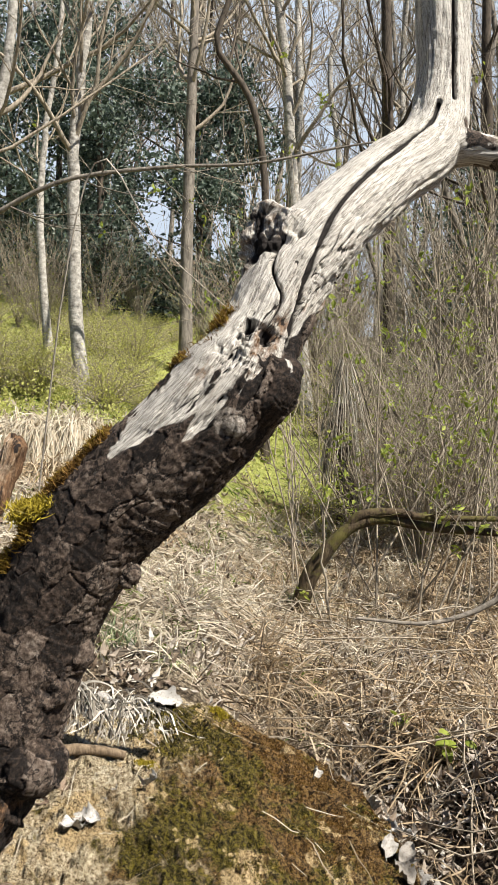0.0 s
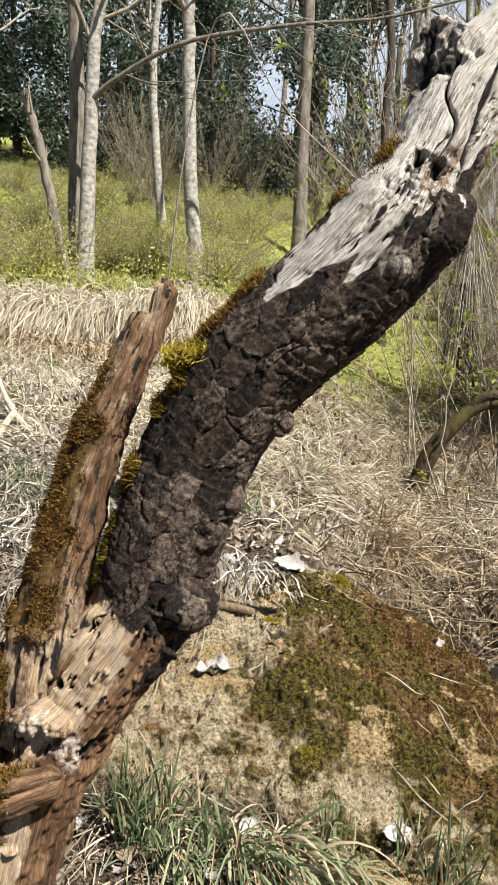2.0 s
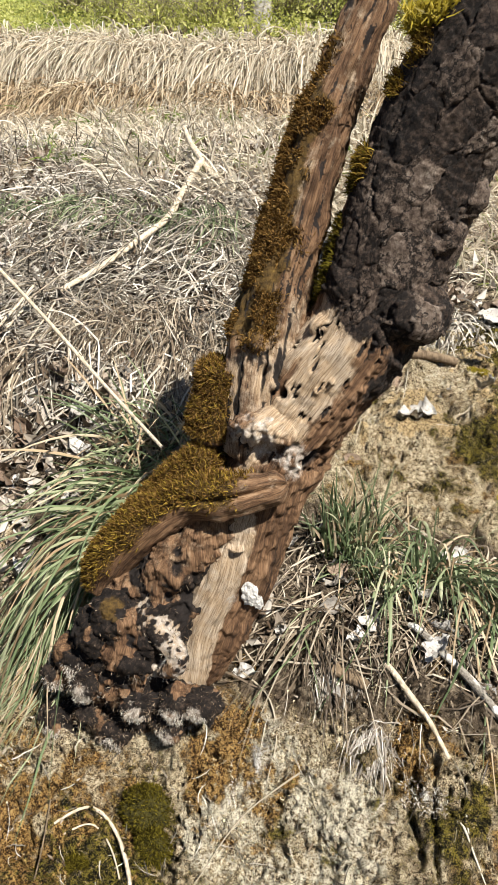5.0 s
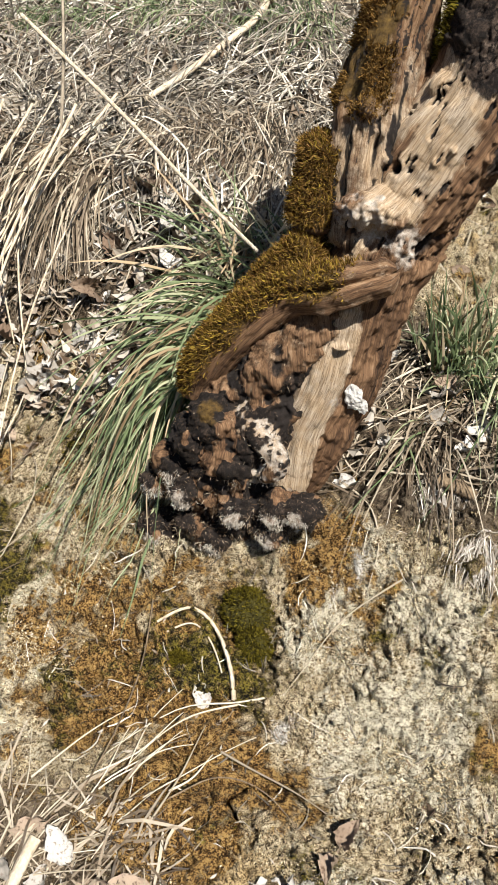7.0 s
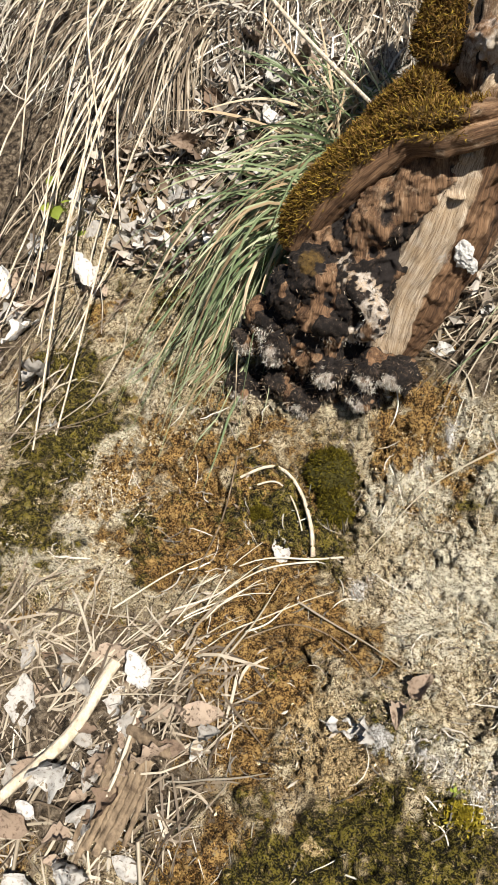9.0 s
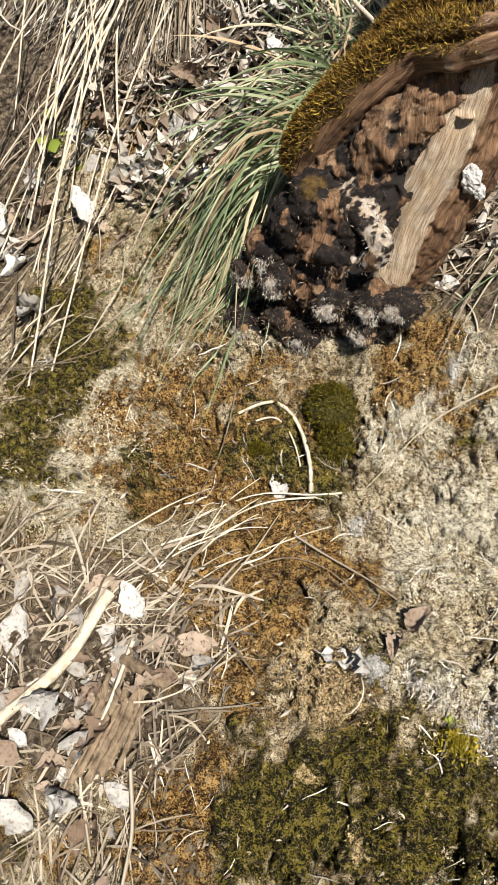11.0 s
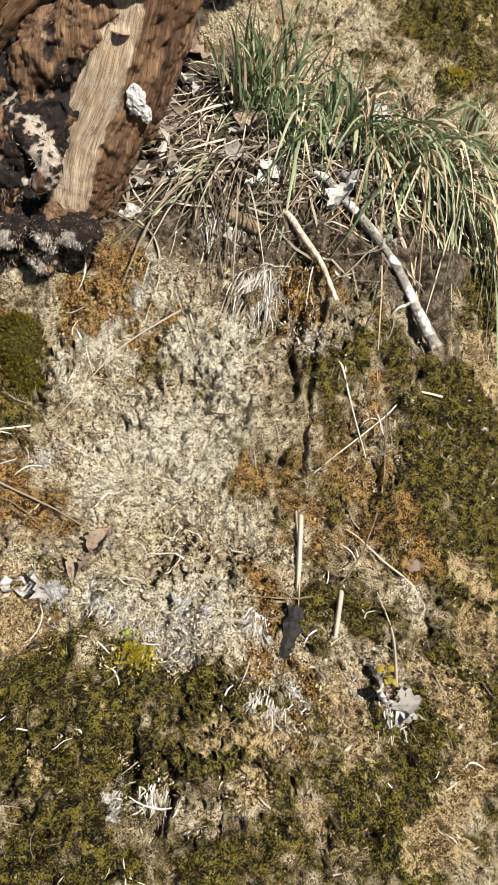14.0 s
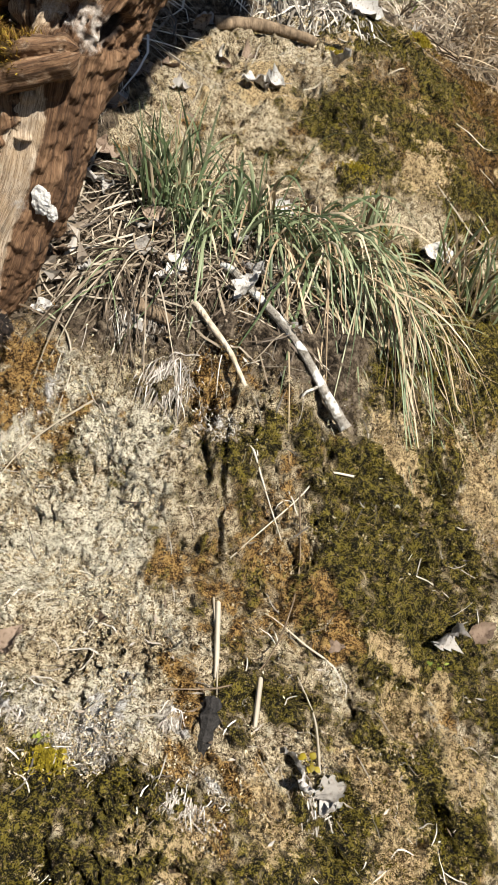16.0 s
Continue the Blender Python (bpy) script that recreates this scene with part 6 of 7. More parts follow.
def grasses():
    sedge("long green sedge hanging down over the bank beside the root", (-0.95, 1.45, 0.07, 0.14), 280, 0.64, (-0.27, -0.80, 0.0), 1.45, 1, dry=0.32, spread=0.11, upright=0.80, width=0.0036)
    sedge("green sedge growing behind the mossy shelf", (-0.98, 1.62, 0.13, 0.12), 210, 0.34, (-0.15, -0.4, 0.0), 0.5, 2, dry=0.40, spread=0.5)
    sedge("green and straw-coloured sedge hanging over the rock", (-0.38, 1.47, 0.12, 0.07), 200, 0.42, (0.22, -0.30, 0.0), 1.55, 3, dry=0.26, spread=0.40, upright=1.35)
    sedge("sedge with straw-coloured blades drooping over moss", (-0.18, 1.47, 0.14, 0.06), 250, 0.50, (0.40, -0.35, 0.0), 1.5, 4, dry=0.46, spread=0.34, upright=1.05)
    sedge("short green sedge at the foot of the trunk", (-0.50, 1.52, 0.08, 0.05), 110, 0.26, (0.12, -0.2, 0.0), 0.35, 5, dry=0.25, spread=0.35, upright=1.3)
    sedge("short upright sedge on the mossy slope", (0.12, 1.62, 0.08, 0.05), 90, 0.22, (0.08, -0.15, 0.0), 0.35, 6, dry=0.45, spread=0.3, upright=1.4)
    sedge("dead grey grass hanging under the trunk", (-0.50, 1.33, 0.06, 0.04), 64, 0.26, (0.10, -0.55, 0.0), 0.8, 7, dry=0.92, spread=0.25, upright=0.35, width=0.0018, dead=M_STRAW_DULL)
    sedge("yellow-green upright grass blades on the mossy slope", (-0.10, 1.60, 0.03, 0.03), 16, 0.15, (0.05, -0.1, 0.0), 0.15, 8, dry=0.0, spread=0.25, upright=1.6, width=0.0030)
    sedge("thin dry strands trailing over the moss", (-0.06, 1.45, 0.10, 0.05), 70, 0.46, (0.35, -0.45, 0.0), 1.4, 9, dry=0.85, spread=0.22, upright=0.9, width=0.0020)
    sedge("small green grass tuft behind the rock", (-0.56, 3.21, 0.13, 0.07), 130, 0.18, (0.0, -0.2, 0.0), 0.3, 10, dry=0.1, spread=0.5, upright=1.0, width=0.0030)
    # fringes of dry hanging grass
    hanging_grass("dry_grass_fringe", "thick fringe of pale dry grass hanging over an earth edge", (-4.4, -3.4, -2.6, -1.9, -1.2, -0.7), (5.75, 5.7, 5.6, 5.6, 5.75, 5.9), None, 5600, 0.60, 11, M_STRAW_FAR, 0.0045, (0.0, -0.6, 0.40), clump=0.045, loose=0.34)
    hanging_grass("dry_grass_fringe", "tan dry grass hanging in clumps below an earth edge", (-4.2, -3.3, -2.5, -1.8, -1.1, -0.6), (5.35, 5.25, 5.30, 5.15, 5.3, 5.4), None, 3200, 0.50, 16, M_STRAW_WARM, 0.0045, (0.05, -0.6, 0.25), clump=0.07, loose=0.36)
    hanging_grass("dry_grass_fringe", "pale dry grass hanging in clumps on the slope", (-3.4, -2.7, -2.0, -1.4, -0.9), (4.5, 4.35, 4.4, 4.2, 4.3), None, 2600, 0.42, 17, M_STRAW_FAR, 0.0038, (0.1, -0.6, 0.30), clump=0.09, loose=0.40)
    hanging_grass("dry_grass_fringe", "dry grey-brown grass hanging beside the bank", (-2.3, -1.9, -1.62, -1.45), (2.1, 1.95, 1.85, 1.80), None, 2200, 0.34, 12, M_STRAW_DULL, 0.0028, (0.05, -0.6, 0.25), clump=0.12)
    hanging_grass("dry_grass_fringe", "grey dry grass hanging behind the tree", (-1.4, -1.15, -0.95, -0.80), (2.0, 2.05, 2.0, 1.9), None, 2400, 0.30, 13, M_STRAW_DULL, 0.0022, (0.05, -0.6, 0.30), clump=0.10)
    hanging_grass("dry_grass_fringe", "dry grass hanging over the mossy rock", (-0.75, -0.5, -0.3), (2.75, 2.72, 2.70), None, 500, 0.26, 14, M_STRAW_GREY, 0.0028, (0.05, -0.6, 0.2), clump=0.2)
    hanging_grass("sedge_fringe", "green sedge hanging at the back of the hollow", (-2.4, -1.9, -1.5, -1.1), (2.75, 2.7, 2.65, 2.6), None, 700, 0.24, 15, M_SEDGE, 0.0024, (0.05, -0.5, 0.5), clump=0.10)
    # standing and lying dry grass of the middle ground
    r = np.random.default_rng(21)
    for nm, lab, n, k0, k1, y0, y1, L, w, m, sd in (("dry_grass", "pale dry grass matted over the slope", 8000, -0.6, -0.06, 2.8, 6.0, 0.26, 0.0033, M_STRAW_FAR, 22), ("dry_grass", "grey matted dead grass", 3400, -1.0, -0.40, 1.9, 4.2, 0.28, 0.0024, M_STRAW_GREY, 23),
                                                   ("dry_grass", "dull tan grass matted behind the boulder", 2600, -0.10, 0.16, 2.9, 4.0, 0.24, 0.0028, M_STRAW_DULL, 27), ("dry_grass", "pale tan grass matted on the slope beyond the boulder", 4800, -0.10, 0.20, 3.8, 6.4, 0.26, 0.0034, M_STRAW_FAR, 28), ("green_grass", "tufts of fresh green grass", 5500, -0.7, 0.14, 3.1, 9.0, 0.15, 0.003, M_GRASS, 24), ("dry_grass", "tan dry grass among the thicket", 9000, 0.0, 0.36, 2.9, 7.0, 0.30, 0.003, M_STRAW_WARM, 25)):
        r = np.random.default_rng(sd)
        tufts = n // 25
        ty = y0 * (y1 / y0) ** r.uniform(0, 1, tufts)
        tx = r.uniform(k0, k1, tufts) * ty
        keep = ~((tx > -0.75) & (tx < 0.58) & (ty < 3.1))
        tx, ty = tx[keep], ty[keep]
        x, y = (np.repeat(t, 25) + r.normal(0, 0.05, len(t) * 25) for t in (tx, ty))
        lean = r.normal(0, 0.6, (len(tx), 3)).repeat(25, 0) * (1, 0.6, 0) + r.normal(0, 0.5, (len(x), 3)) + (0, -0.35, 0.75)
        P = above_ground(tuft_lines(x, y, ground_z(x, y), L * r.uniform(0.4, 1.2, len(x)), lean, r.uniform(0.3, 0.9, len(x)), r, 6), 0.004)
        s = Soup()
        s.ribbons(P, (w * r.uniform(0.5, 1.3, len(x)))[:, None] * np.array([1, 1, 1, 0.8, 0.5, 0.1])[None], unit(np.cross(unit(lean), r.normal(0, 1, lean.shape))))
        tagged(new(nm, s.mesh(nm, m, False)), lab, "grass", kind="stuff")
    # greenery on the far slope
    r = np.random.default_rng(26)
    n = 60000
    y = 6.0 * (16 / 6.0) ** r.uniform(0, 1, n)
    x = r.uniform(-0.75, 0.12, n) * y
    ok = fbm(x * 1.3, y * 1.3, 0, 3, 5) > r.uniform(0.3, 0.62, n)
    x, y = x[ok], y[ok]
    p = np.stack([x, y, ground_z(x, y) + np.abs(r.normal(0, 0.12, len(x)))], 1)
    d = unit(r.normal(0, 1, p.shape) + (0, -0.3, 0.5))
    s = Soup()
    s.leaves(p, d, unit(np.cross(d, r.normal(0, 1, p.shape))), r.uniform(0.018, 0.05, len(x)), r.uniform(0.005, 0.012, len(x)))
    tagged(new("ground_plants", s.mesh("ground_plants", M_SHRUB, False)), "low yellow-green plants covering the slope", "plants", kind="stuff")


def seedling(label, at, leaves, size, material, seed, height=0.04):
    """A small plant: a few stalks, each with an oval leaf."""
    r = np.random.default_rng(seed)
    x, y = at[:2]
    z = float(ground_z(x, y)) if len(at) < 3 else at[2]
    ob = thing("seedling", label, "plant", at=(x, y, z))
    for _ in range(leaves):
        d = unit(r.normal(0, 0.7, 3) + (0, -0.3, 0.8))
        p0 = np.array([x, y, z])
        p1 = p0 + d * height * r.uniform(0.6, 1.4)
        s = Soup()
        s.tubes(np.stack([p0, (p0 + p1) / 2 + r.normal(0, 0.003, 3), p1])[None], np.full((1, 3), 0.0008), 4)
        e = unit(d * (1, 1, 0.2) + r.normal(0, 0.3, 3))
        side = unit(np.cross(e, (0, -0.3, 1.0)))
        u = np.linspace(0, 1, 7)[None, :, None]
        L = size * r.uniform(0.7, 1.2)
        s.blades(p1[None, None] + e * L * u - np.array([0, 0, 0.3]) * L * u ** 2, (np.sin(np.pi * u[..., 0] ** 0.8) * 0.36 + 0.02) * L, side[None], 0.25)
        part("leaf", s.mesh("leaf", material), ob)
    return ob


def sprouts():
    seedling("green-leaved seedling at the end of the bank", (-1.62, 1.36), 9, 0.045, M_FRESH, 201, 0.07)
    seedling("green seedling leaf at the foot of the bank", (-0.52, 0.27), 2, 0.030, M_FRESH, 202, 0.02)
    seedling("yellow-green sprig in the litter", (0.76, 2.94), 8, 0.06, M_FRESH, 203, 0.06)
    seedling("yellow-green sprig in the litter", (0.60, 3.22), 7, 0.05, M_FRESH, 204, 0.06)
    seedling("tiny yellow-green moss sprig on the bank", (-0.005, 0.70), 5, 0.012, M_MOSS_YELLOW, 205, 0.008)
    seedling("tiny green sprig on the bank", (-0.35, 0.59), 4, 0.010, M_FRESH, 206, 0.006)
    seedling("tiny green sprig on the moss", (0.17, 0.97), 4, 0.014, M_FRESH, 207, 0.01)


def moss_mounds():
    """Domed cushions of dense green moss on the bank's face."""
    r = np.random.default_rng(99)
    for x, y, z, rad, m in ((-0.725, 0.985, 0.235, 0.046, M_MOSS_GREEN), (-0.70, 0.95, 0.20, 0.030, M_MOSS_GREEN), (-0.82, 0.89, 0.168, 0.022, M_MOSS_GREEN)):
        ob = thing("moss_cushion", "dense domed cushion of green moss on the sandstone", "moss", at=(x, y, z))
        u, v = np.meshgrid(np.linspace(0.02, 3.12, 22), np.linspace(0, 6.2832, 33)[:-1], indexing="ij")
        d = np.stack([np.sin(u) * np.cos(v), np.sin(u) * np.sin(v), np.cos(u)], 2).reshape(-1, 3)
        k = rad * (0.85 + 0.5 * fbm(d[:, 0] * 3 + 9, d[:, 1] * 3, d[:, 2] * 3, 3, 7))
        p = np.array([x, y, z]) + d * k[:, None] * (0.9, 0.6, 1.1)
        i = np.arange(21)[:, None] * 32
        j = np.arange(32)[None]
        part("mound", mesh_from("mound", p, np.stack([i + j, i + 32 + j, i + 32 + (j + 1) % 32, i + (j + 1) % 32], 2).reshape(-1, 4), M_MOUND), ob)
        n = 5200
        pick = r.integers(0, len(p), n)
        q, e = p[pick] + r.normal(0, 0.0022, (n, 3)), unit(d[pick] + r.normal(0, 0.5, (n, 3)))
        s = Soup()
        s.ribbons(np.stack([q - e * 0.002, q + e * 0.002, q + e * 0.005], 1), np.repeat([[0.0009, 0.0008, 0.0002]], n, 0), unit(np.cross(e, r.normal(0, 1, (n, 3)))))
        part("moss_leaf_mass", s.mesh("moss_leaf_mass", m, False), ob, kind="stuff")


def frayed_tufts():
    """Bleached dead grass fibres, matted, hanging from small ledges of the bank."""
    r = np.random.default_rng(98)
    for x, y, rad, n, L in ((-0.25, 0.43, 0.022, 90, 0.012), (-0.20, 0.665, 0.015, 160, 0.026), (-0.35, 1.13, 0.035, 220, 0.045), (-0.44, 1.22, 0.03, 160, 0.05), (0.02, 0.65, 0.02, 140, 0.035), (-0.40, 0.62, 0.03, 180, 0.02), (-0.15, 0.57, 0.02, 120, 0.02)):
        px, py = x + r.normal(0, rad * 0.6, n), y + r.normal(0, rad * 0.4, n)
        lean = r.normal(0, 0.4, (n, 3)) * (1.2, 1, 0.3) + (0, -0.9, -0.4)
        P = above_ground(tuft_lines(px, py, ground_z(px, py) + 0.004, L * r.uniform(0.4, 1.2, n), lean, r.uniform(0.4, 1.0, n), r, 5), 0.004)
        s = Soup()
        s.ribbons(P, np.repeat([[0.0009, 0.0009, 0.0008, 0.0006, 0.0001]], n, 0), unit(np.cross(unit(lean), r.normal(0, 1, (n, 3)))))
        tagged(new("dead_grass_tuft", s.mesh("dead_grass_tuft", M_FIBRE, False)), "frayed tuft of bleached dead grass on the bank", "grass", kind="stuff")


def leaf_mesh(name, material, seed, lobes=0.0, curl=0.4):
    """A dry leaf: pointed oval blade, cupped and curled, with a midrib and a stalk."""
    r = np.random.default_rng(seed)
    nu, nv = 11, 9
    u = np.linspace(0, 1, nu)[:, None]
    v = np.linspace(-1, 1, nv)[None]
    wid = np.sin(np.pi * u ** 0.8) ** 0.8 * 0.27 * (1 + lobes * np.sin(u * 22) * 0.35) + 0.012
    x = v * wid + r.normal(0, 0.008, (nu, nv))
    y = u + 0 * v + r.normal(0, 0.008, (nu, nv))
    wid = wid * (1 + r.normal(0, 0.10, (nu, 1)))
    z = curl * (0.9 * (v * wid) ** 2 * 4 + 0.35 * (u - 0.5) ** 2 * r.choice((-1, 1))) + 0.05 * np.sin(v * 3 + u * 9 + seed) * wid + r.normal(0, 0.03, (nu, nv)) + 0.06 * np.sin(u * 14 + 2 * seed) * np.abs(v) + 0.03 * np.sin(np.abs(v) * 4 + u * 26) * np.abs(v)
    P = np.stack([x, y, z], 2).reshape(-1, 3)
    i = (np.arange(nu - 1)[:, None] * nv + np.arange(nv - 1)[None]).ravel()
    f = np.stack([i, i + 1, i + nv + 1, i + nv], 1)
    low = P.copy()
    low[:, 2] -= 0.012
    s = Soup()
    s.add(P, f)
    s.add(low, f[:, ::-1])
    s.tubes(np.array([[(0, -0.22, 0.03), (0.01, -0.1, 0.01), (0, 0.02, 0.0)]]), np.full((1, 3), 0.012), 4)
    return s.mesh(name, material)


def fallen_leaves():
    pale = [leaf_mesh("dead_leaf", M_LEAF_PALE, k, 0.4 * (k % 2), 0.5 + 0.4 * (k % 3)) for k in range(5)]
    brown = [leaf_mesh("dead_leaf", M_LEAF_BROWN, 10 + k, 0.5 * (k % 2), 0.3 + 0.5 * (k % 3)) for k in range(4)]
    r = np.random.default_rng(66)

    def lay(x, y, size, kind, label, tilt=0.4):
        z = float(ground_z(x, y))
        e = 0.02
        gx = float(ground_base(x + e, y) - ground_base(x - e, y)) / (2 * e)
        gy = float(ground_base(x, y + e) - ground_base(x, y - e)) / (2 * e)
        nrm = unit(np.array([-gx, -gy, 1.0]) + r.normal(0, tilt, 3))
        q = Vector(nrm).to_track_quat("Z", "Y").to_matrix().to_4x4()
        ob = new("dead_leaf", (pale if kind == "p" else brown)[r.integers(0, 5 if kind == "p" else 4)])
        ob.matrix_basis = Matrix.Translation((x, y, z + 0.008)) @ q @ Matrix.Rotation(r.uniform(0, 6.28), 4, "Z") @ Matrix.Scale(size, 4)
        return tagged(ob, label, "leaf", "fallen leaves on the bank")
    P, B = "pale silvery dead leaf lying on the bank", "brown dry curled leaf lying on the bank"
    for x, y, size, k in ((-0.765, 0.86, 0.055, "p"), (-0.95, 0.52, 0.085, "b"), (-0.74, 0.51, 0.065, "b"), (-0.83, 0.42, 0.085, "p"), (-1.5, 1.07, 0.08, "p"), (-1.45, 1.18, 0.08, "b"), (-1.35, 1.41, 0.07, "p"), (-0.91, 0.49, 0.04, "p"),
                          (-0.84, 0.47, 0.05, "p"), (-0.51, 1.39, 0.06, "p"), (-0.43, 1.19, 0.045, "p"), (-0.62, 1.51, 0.07, "p"), (-0.43, 1.28, 0.05, "b"), (0.01, 0.66, 0.06, "p"), (-0.34, 0.79, 0.035, "b"),
                          (0.20, 1.03, 0.075, "p"), (0.215, 1.02, 0.06, "b"), (-0.38, 2.04, 0.08, "p"), (-0.28, 2.17, 0.08, "p"), (-0.67, 2.26, 0.08, "p"), (-0.45, 0.67, 0.045, "b"), (-0.17, 1.23, 0.04, "p"), (0.08, 1.70, 0.08, "p"),
                          (-0.23, 2.72, 0.12, "p"), (-0.44, 2.70, 0.12, "p"), (-0.38, 2.13, 0.09, "p"), (-0.42, 2.03, 0.08, "p"), (-0.57, 1.30, 0.05, "p"), (-0.595, 1.20, 0.05, "p"), (-0.02, 0.9, 0.035, "b"),
                          (-0.9, 0.36, 0.09, "p"), (-0.97, 0.40, 0.08, "p"), (-0.88, 0.30, 0.07, "b"), (-0.70, 0.33, 0.05, "p"), (-1.02, 0.5, 0.04, "p"), (-0.54, 0.59, 0.05, "p"), (-0.47, 0.59, 0.045, "p"), (-0.45, 0.68, 0.05, "b"), (-0.01, 0.68, 0.045, "p"), (0.0, 0.66, 0.05, "p"), (0.02, 0.64, 0.04, "p"), (0.03, 0.67, 0.035, "b"), (-0.87, 0.56, 0.09, "b"), (-0.72, 0.47, 0.07, "b"), (-0.70, 0.50, 0.04, "p"), (-1.38, 1.36, 0.10, "p"), (-1.30, 1.38, 0.09, "p"), (-1.42, 1.30, 0.08, "p"), (-0.40, 1.30, 0.05, "p"), (-0.46, 1.36, 0.06, "p"), (-0.35, 1.50, 0.06, "p")):
        lay(x, y, size, k, P if k == "p" else B)
    for _ in range(45):
        lay(r.normal(-1.15, 0.17), r.normal(1.72, 0.13), r.uniform(0.045, 0.085), "b" if r.random() < 0.45 else "p", "curled dry leaf in a drift behind the tree", 0.6)
    for _ in range(34):
        lay(r.uniform(-1.6, -1.1), r.uniform(1.25, 1.6), r.uniform(0.035, 0.08), "b" if r.random() < 0.4 else "p", "curled dry leaf caught in straw", 0.6)
    for _ in range(28):
        lay(r.normal(-1.52, 0.1), r.uniform(0.85, 1.3), r.uniform(0.05, 0.09), "b" if r.random() < 0.4 else "p", "curled dry leaf caught in straw", 0.6)
    for _ in range(50):
        lay(r.normal(-0.86, 0.1), r.uniform(0.24, 0.52), r.uniform(0.025, 0.07), "b" if r.random() < 0.72 else "p", "dry leaf in the litter at the foot of the bank", 0.5)
    for _ in range(30):
        lay(r.normal(-0.45, 0.12), r.normal(1.42, 0.08), r.uniform(0.03, 0.07), "b" if r.random() < 0.4 else "p", "dry leaf under the sedge", 0.6)

    for _ in range(28):
        t = r.uniform(0, 1)
        lay(0.50 + r.normal(0, 0.10) - 0.25 * t, 2.1 + 0.95 * t + r.normal(0, 0.06), r.uniform(0.05, 0.10), "b" if r.random() < 0.08 else "p", "pale dry leaf lying beside the mossy rock", 0.5)
    for _ in range(22):
        lay(r.uniform(-0.75, -0.5), r.uniform(1.5, 2.3), r.uniform(0.04, 0.08), "b" if r.random() < 0.5 else "p", "dry leaf lying behind the trunk", 0.5)
    # leaf litter further off
    def litter(name, label, n, k0, k1, y0, y1, size, seed, keep_rock=True):
        r = np.random.default_rng(seed)
        y = y0 * (y1 / y0) ** r.uniform(0, 1, n)
        x = r.uniform(k0, k1, n) * y
        ok = fbm(x * 4, y * 4, 0, 3, 6) > r.uniform(0.25, 0.65, n)
        if keep_rock:
            ok &= ~((x > -0.6) & (x < 0.40) & (y < 2.85))
        x, y = x[ok], y[ok]
        n = len(x)
        p = np.stack([x, y, ground_z(x, y) + r.uniform(0.003, 0.025, n)], 1)
        d = unit(r.normal(0, 1, (n, 3)) * (1, 1, 0.45))
        s = Soup()
        s.leaves(p, d, unit(np.cross(d, r.normal(0, 0.35, (n, 3)) + (0, 0, 1))), size * r.uniform(0.6, 1.3, n), size * 0.3 * r.uniform(0.6, 1.2, n), 0.5)
        tagged(new(name, s.mesh(name, M_LITTER, False)), label, "leaf litter", kind="stuff")
    # woodland floor about and behind the standpoint, mostly unseen; litter added against bounced light
    q = np.random.default_rng(75)
    n = 26000
    x, y = q.uniform(-5.5, 5.5, n), q.uniform(-5, 3.4, n)
    ok = ((x < -2.2) | (x > 0.75) | (y < 0.1)) & (fbm(x * 3, y * 3, 0, 3, 6) > q.uniform(0.2, 0.6, n))
    x, y = x[ok], y[ok]
    p = np.stack([x, y, ground_z(x, y) + q.uniform(0.003, 0.02, len(x))], 1)
    d = unit(q.normal(0, 1, p.shape) * (1, 1, 0.4))
    s = Soup()
    s.leaves(p, d, unit(np.cross(d, q.normal(0, 0.35, p.shape) + (0, 0, 1))), 0.06 * q.uniform(0.6, 1.3, len(x)), 0.019 * q.uniform(0.6, 1.2, len(x)), 0.5)
    tagged(new("leaf_litter", s.mesh("leaf_litter", M_LITTER_BROWN, False)), "brown leaf litter added over woodland floor mostly out of view", "leaf litter", kind="stuff")
    litter("leaf_litter", "dry leaf litter in the hollow behind the tree", 6000, -1.1, -0.45, 1.25, 3.6, 0.040, 74, False)
    litter("leaf_litter", "dry leaf litter, pale and brown, over the ground", 16000, -0.55, 0.36, 2.6, 8.0, 0.05, 71)
    litter("leaf_litter", "dry leaf litter drifted beside the rock", 9500, 0.05, 0.36, 2.2, 4.5, 0.036, 72)
    r = np.random.default_rng(73)
    n = 700
    x, y = r.uniform(-1.2, 0.35, n), r.uniform(0.15, 1.2, n)
    p = np.stack([x, y, ground_z(x, y) + 0.003], 1)
    d = unit(r.normal(0, 1, (n, 3)) * (1, 1, 0.4))
    s = Soup()
    s.leaves(p, d, unit(np.cross(d, r.normal(0, 0.4, (n, 3)) + (0, -0.5, 1))), r.uniform(0.006, 0.022, n), r.uniform(0.001, 0.0026, n), 0.6)
    tagged(new("leaf_crumbs", s.mesh("leaf_crumbs", M_LITTER, False)), "crumbs of dry leaf and bud scale on the bank", "leaf litter", kind="stuff")


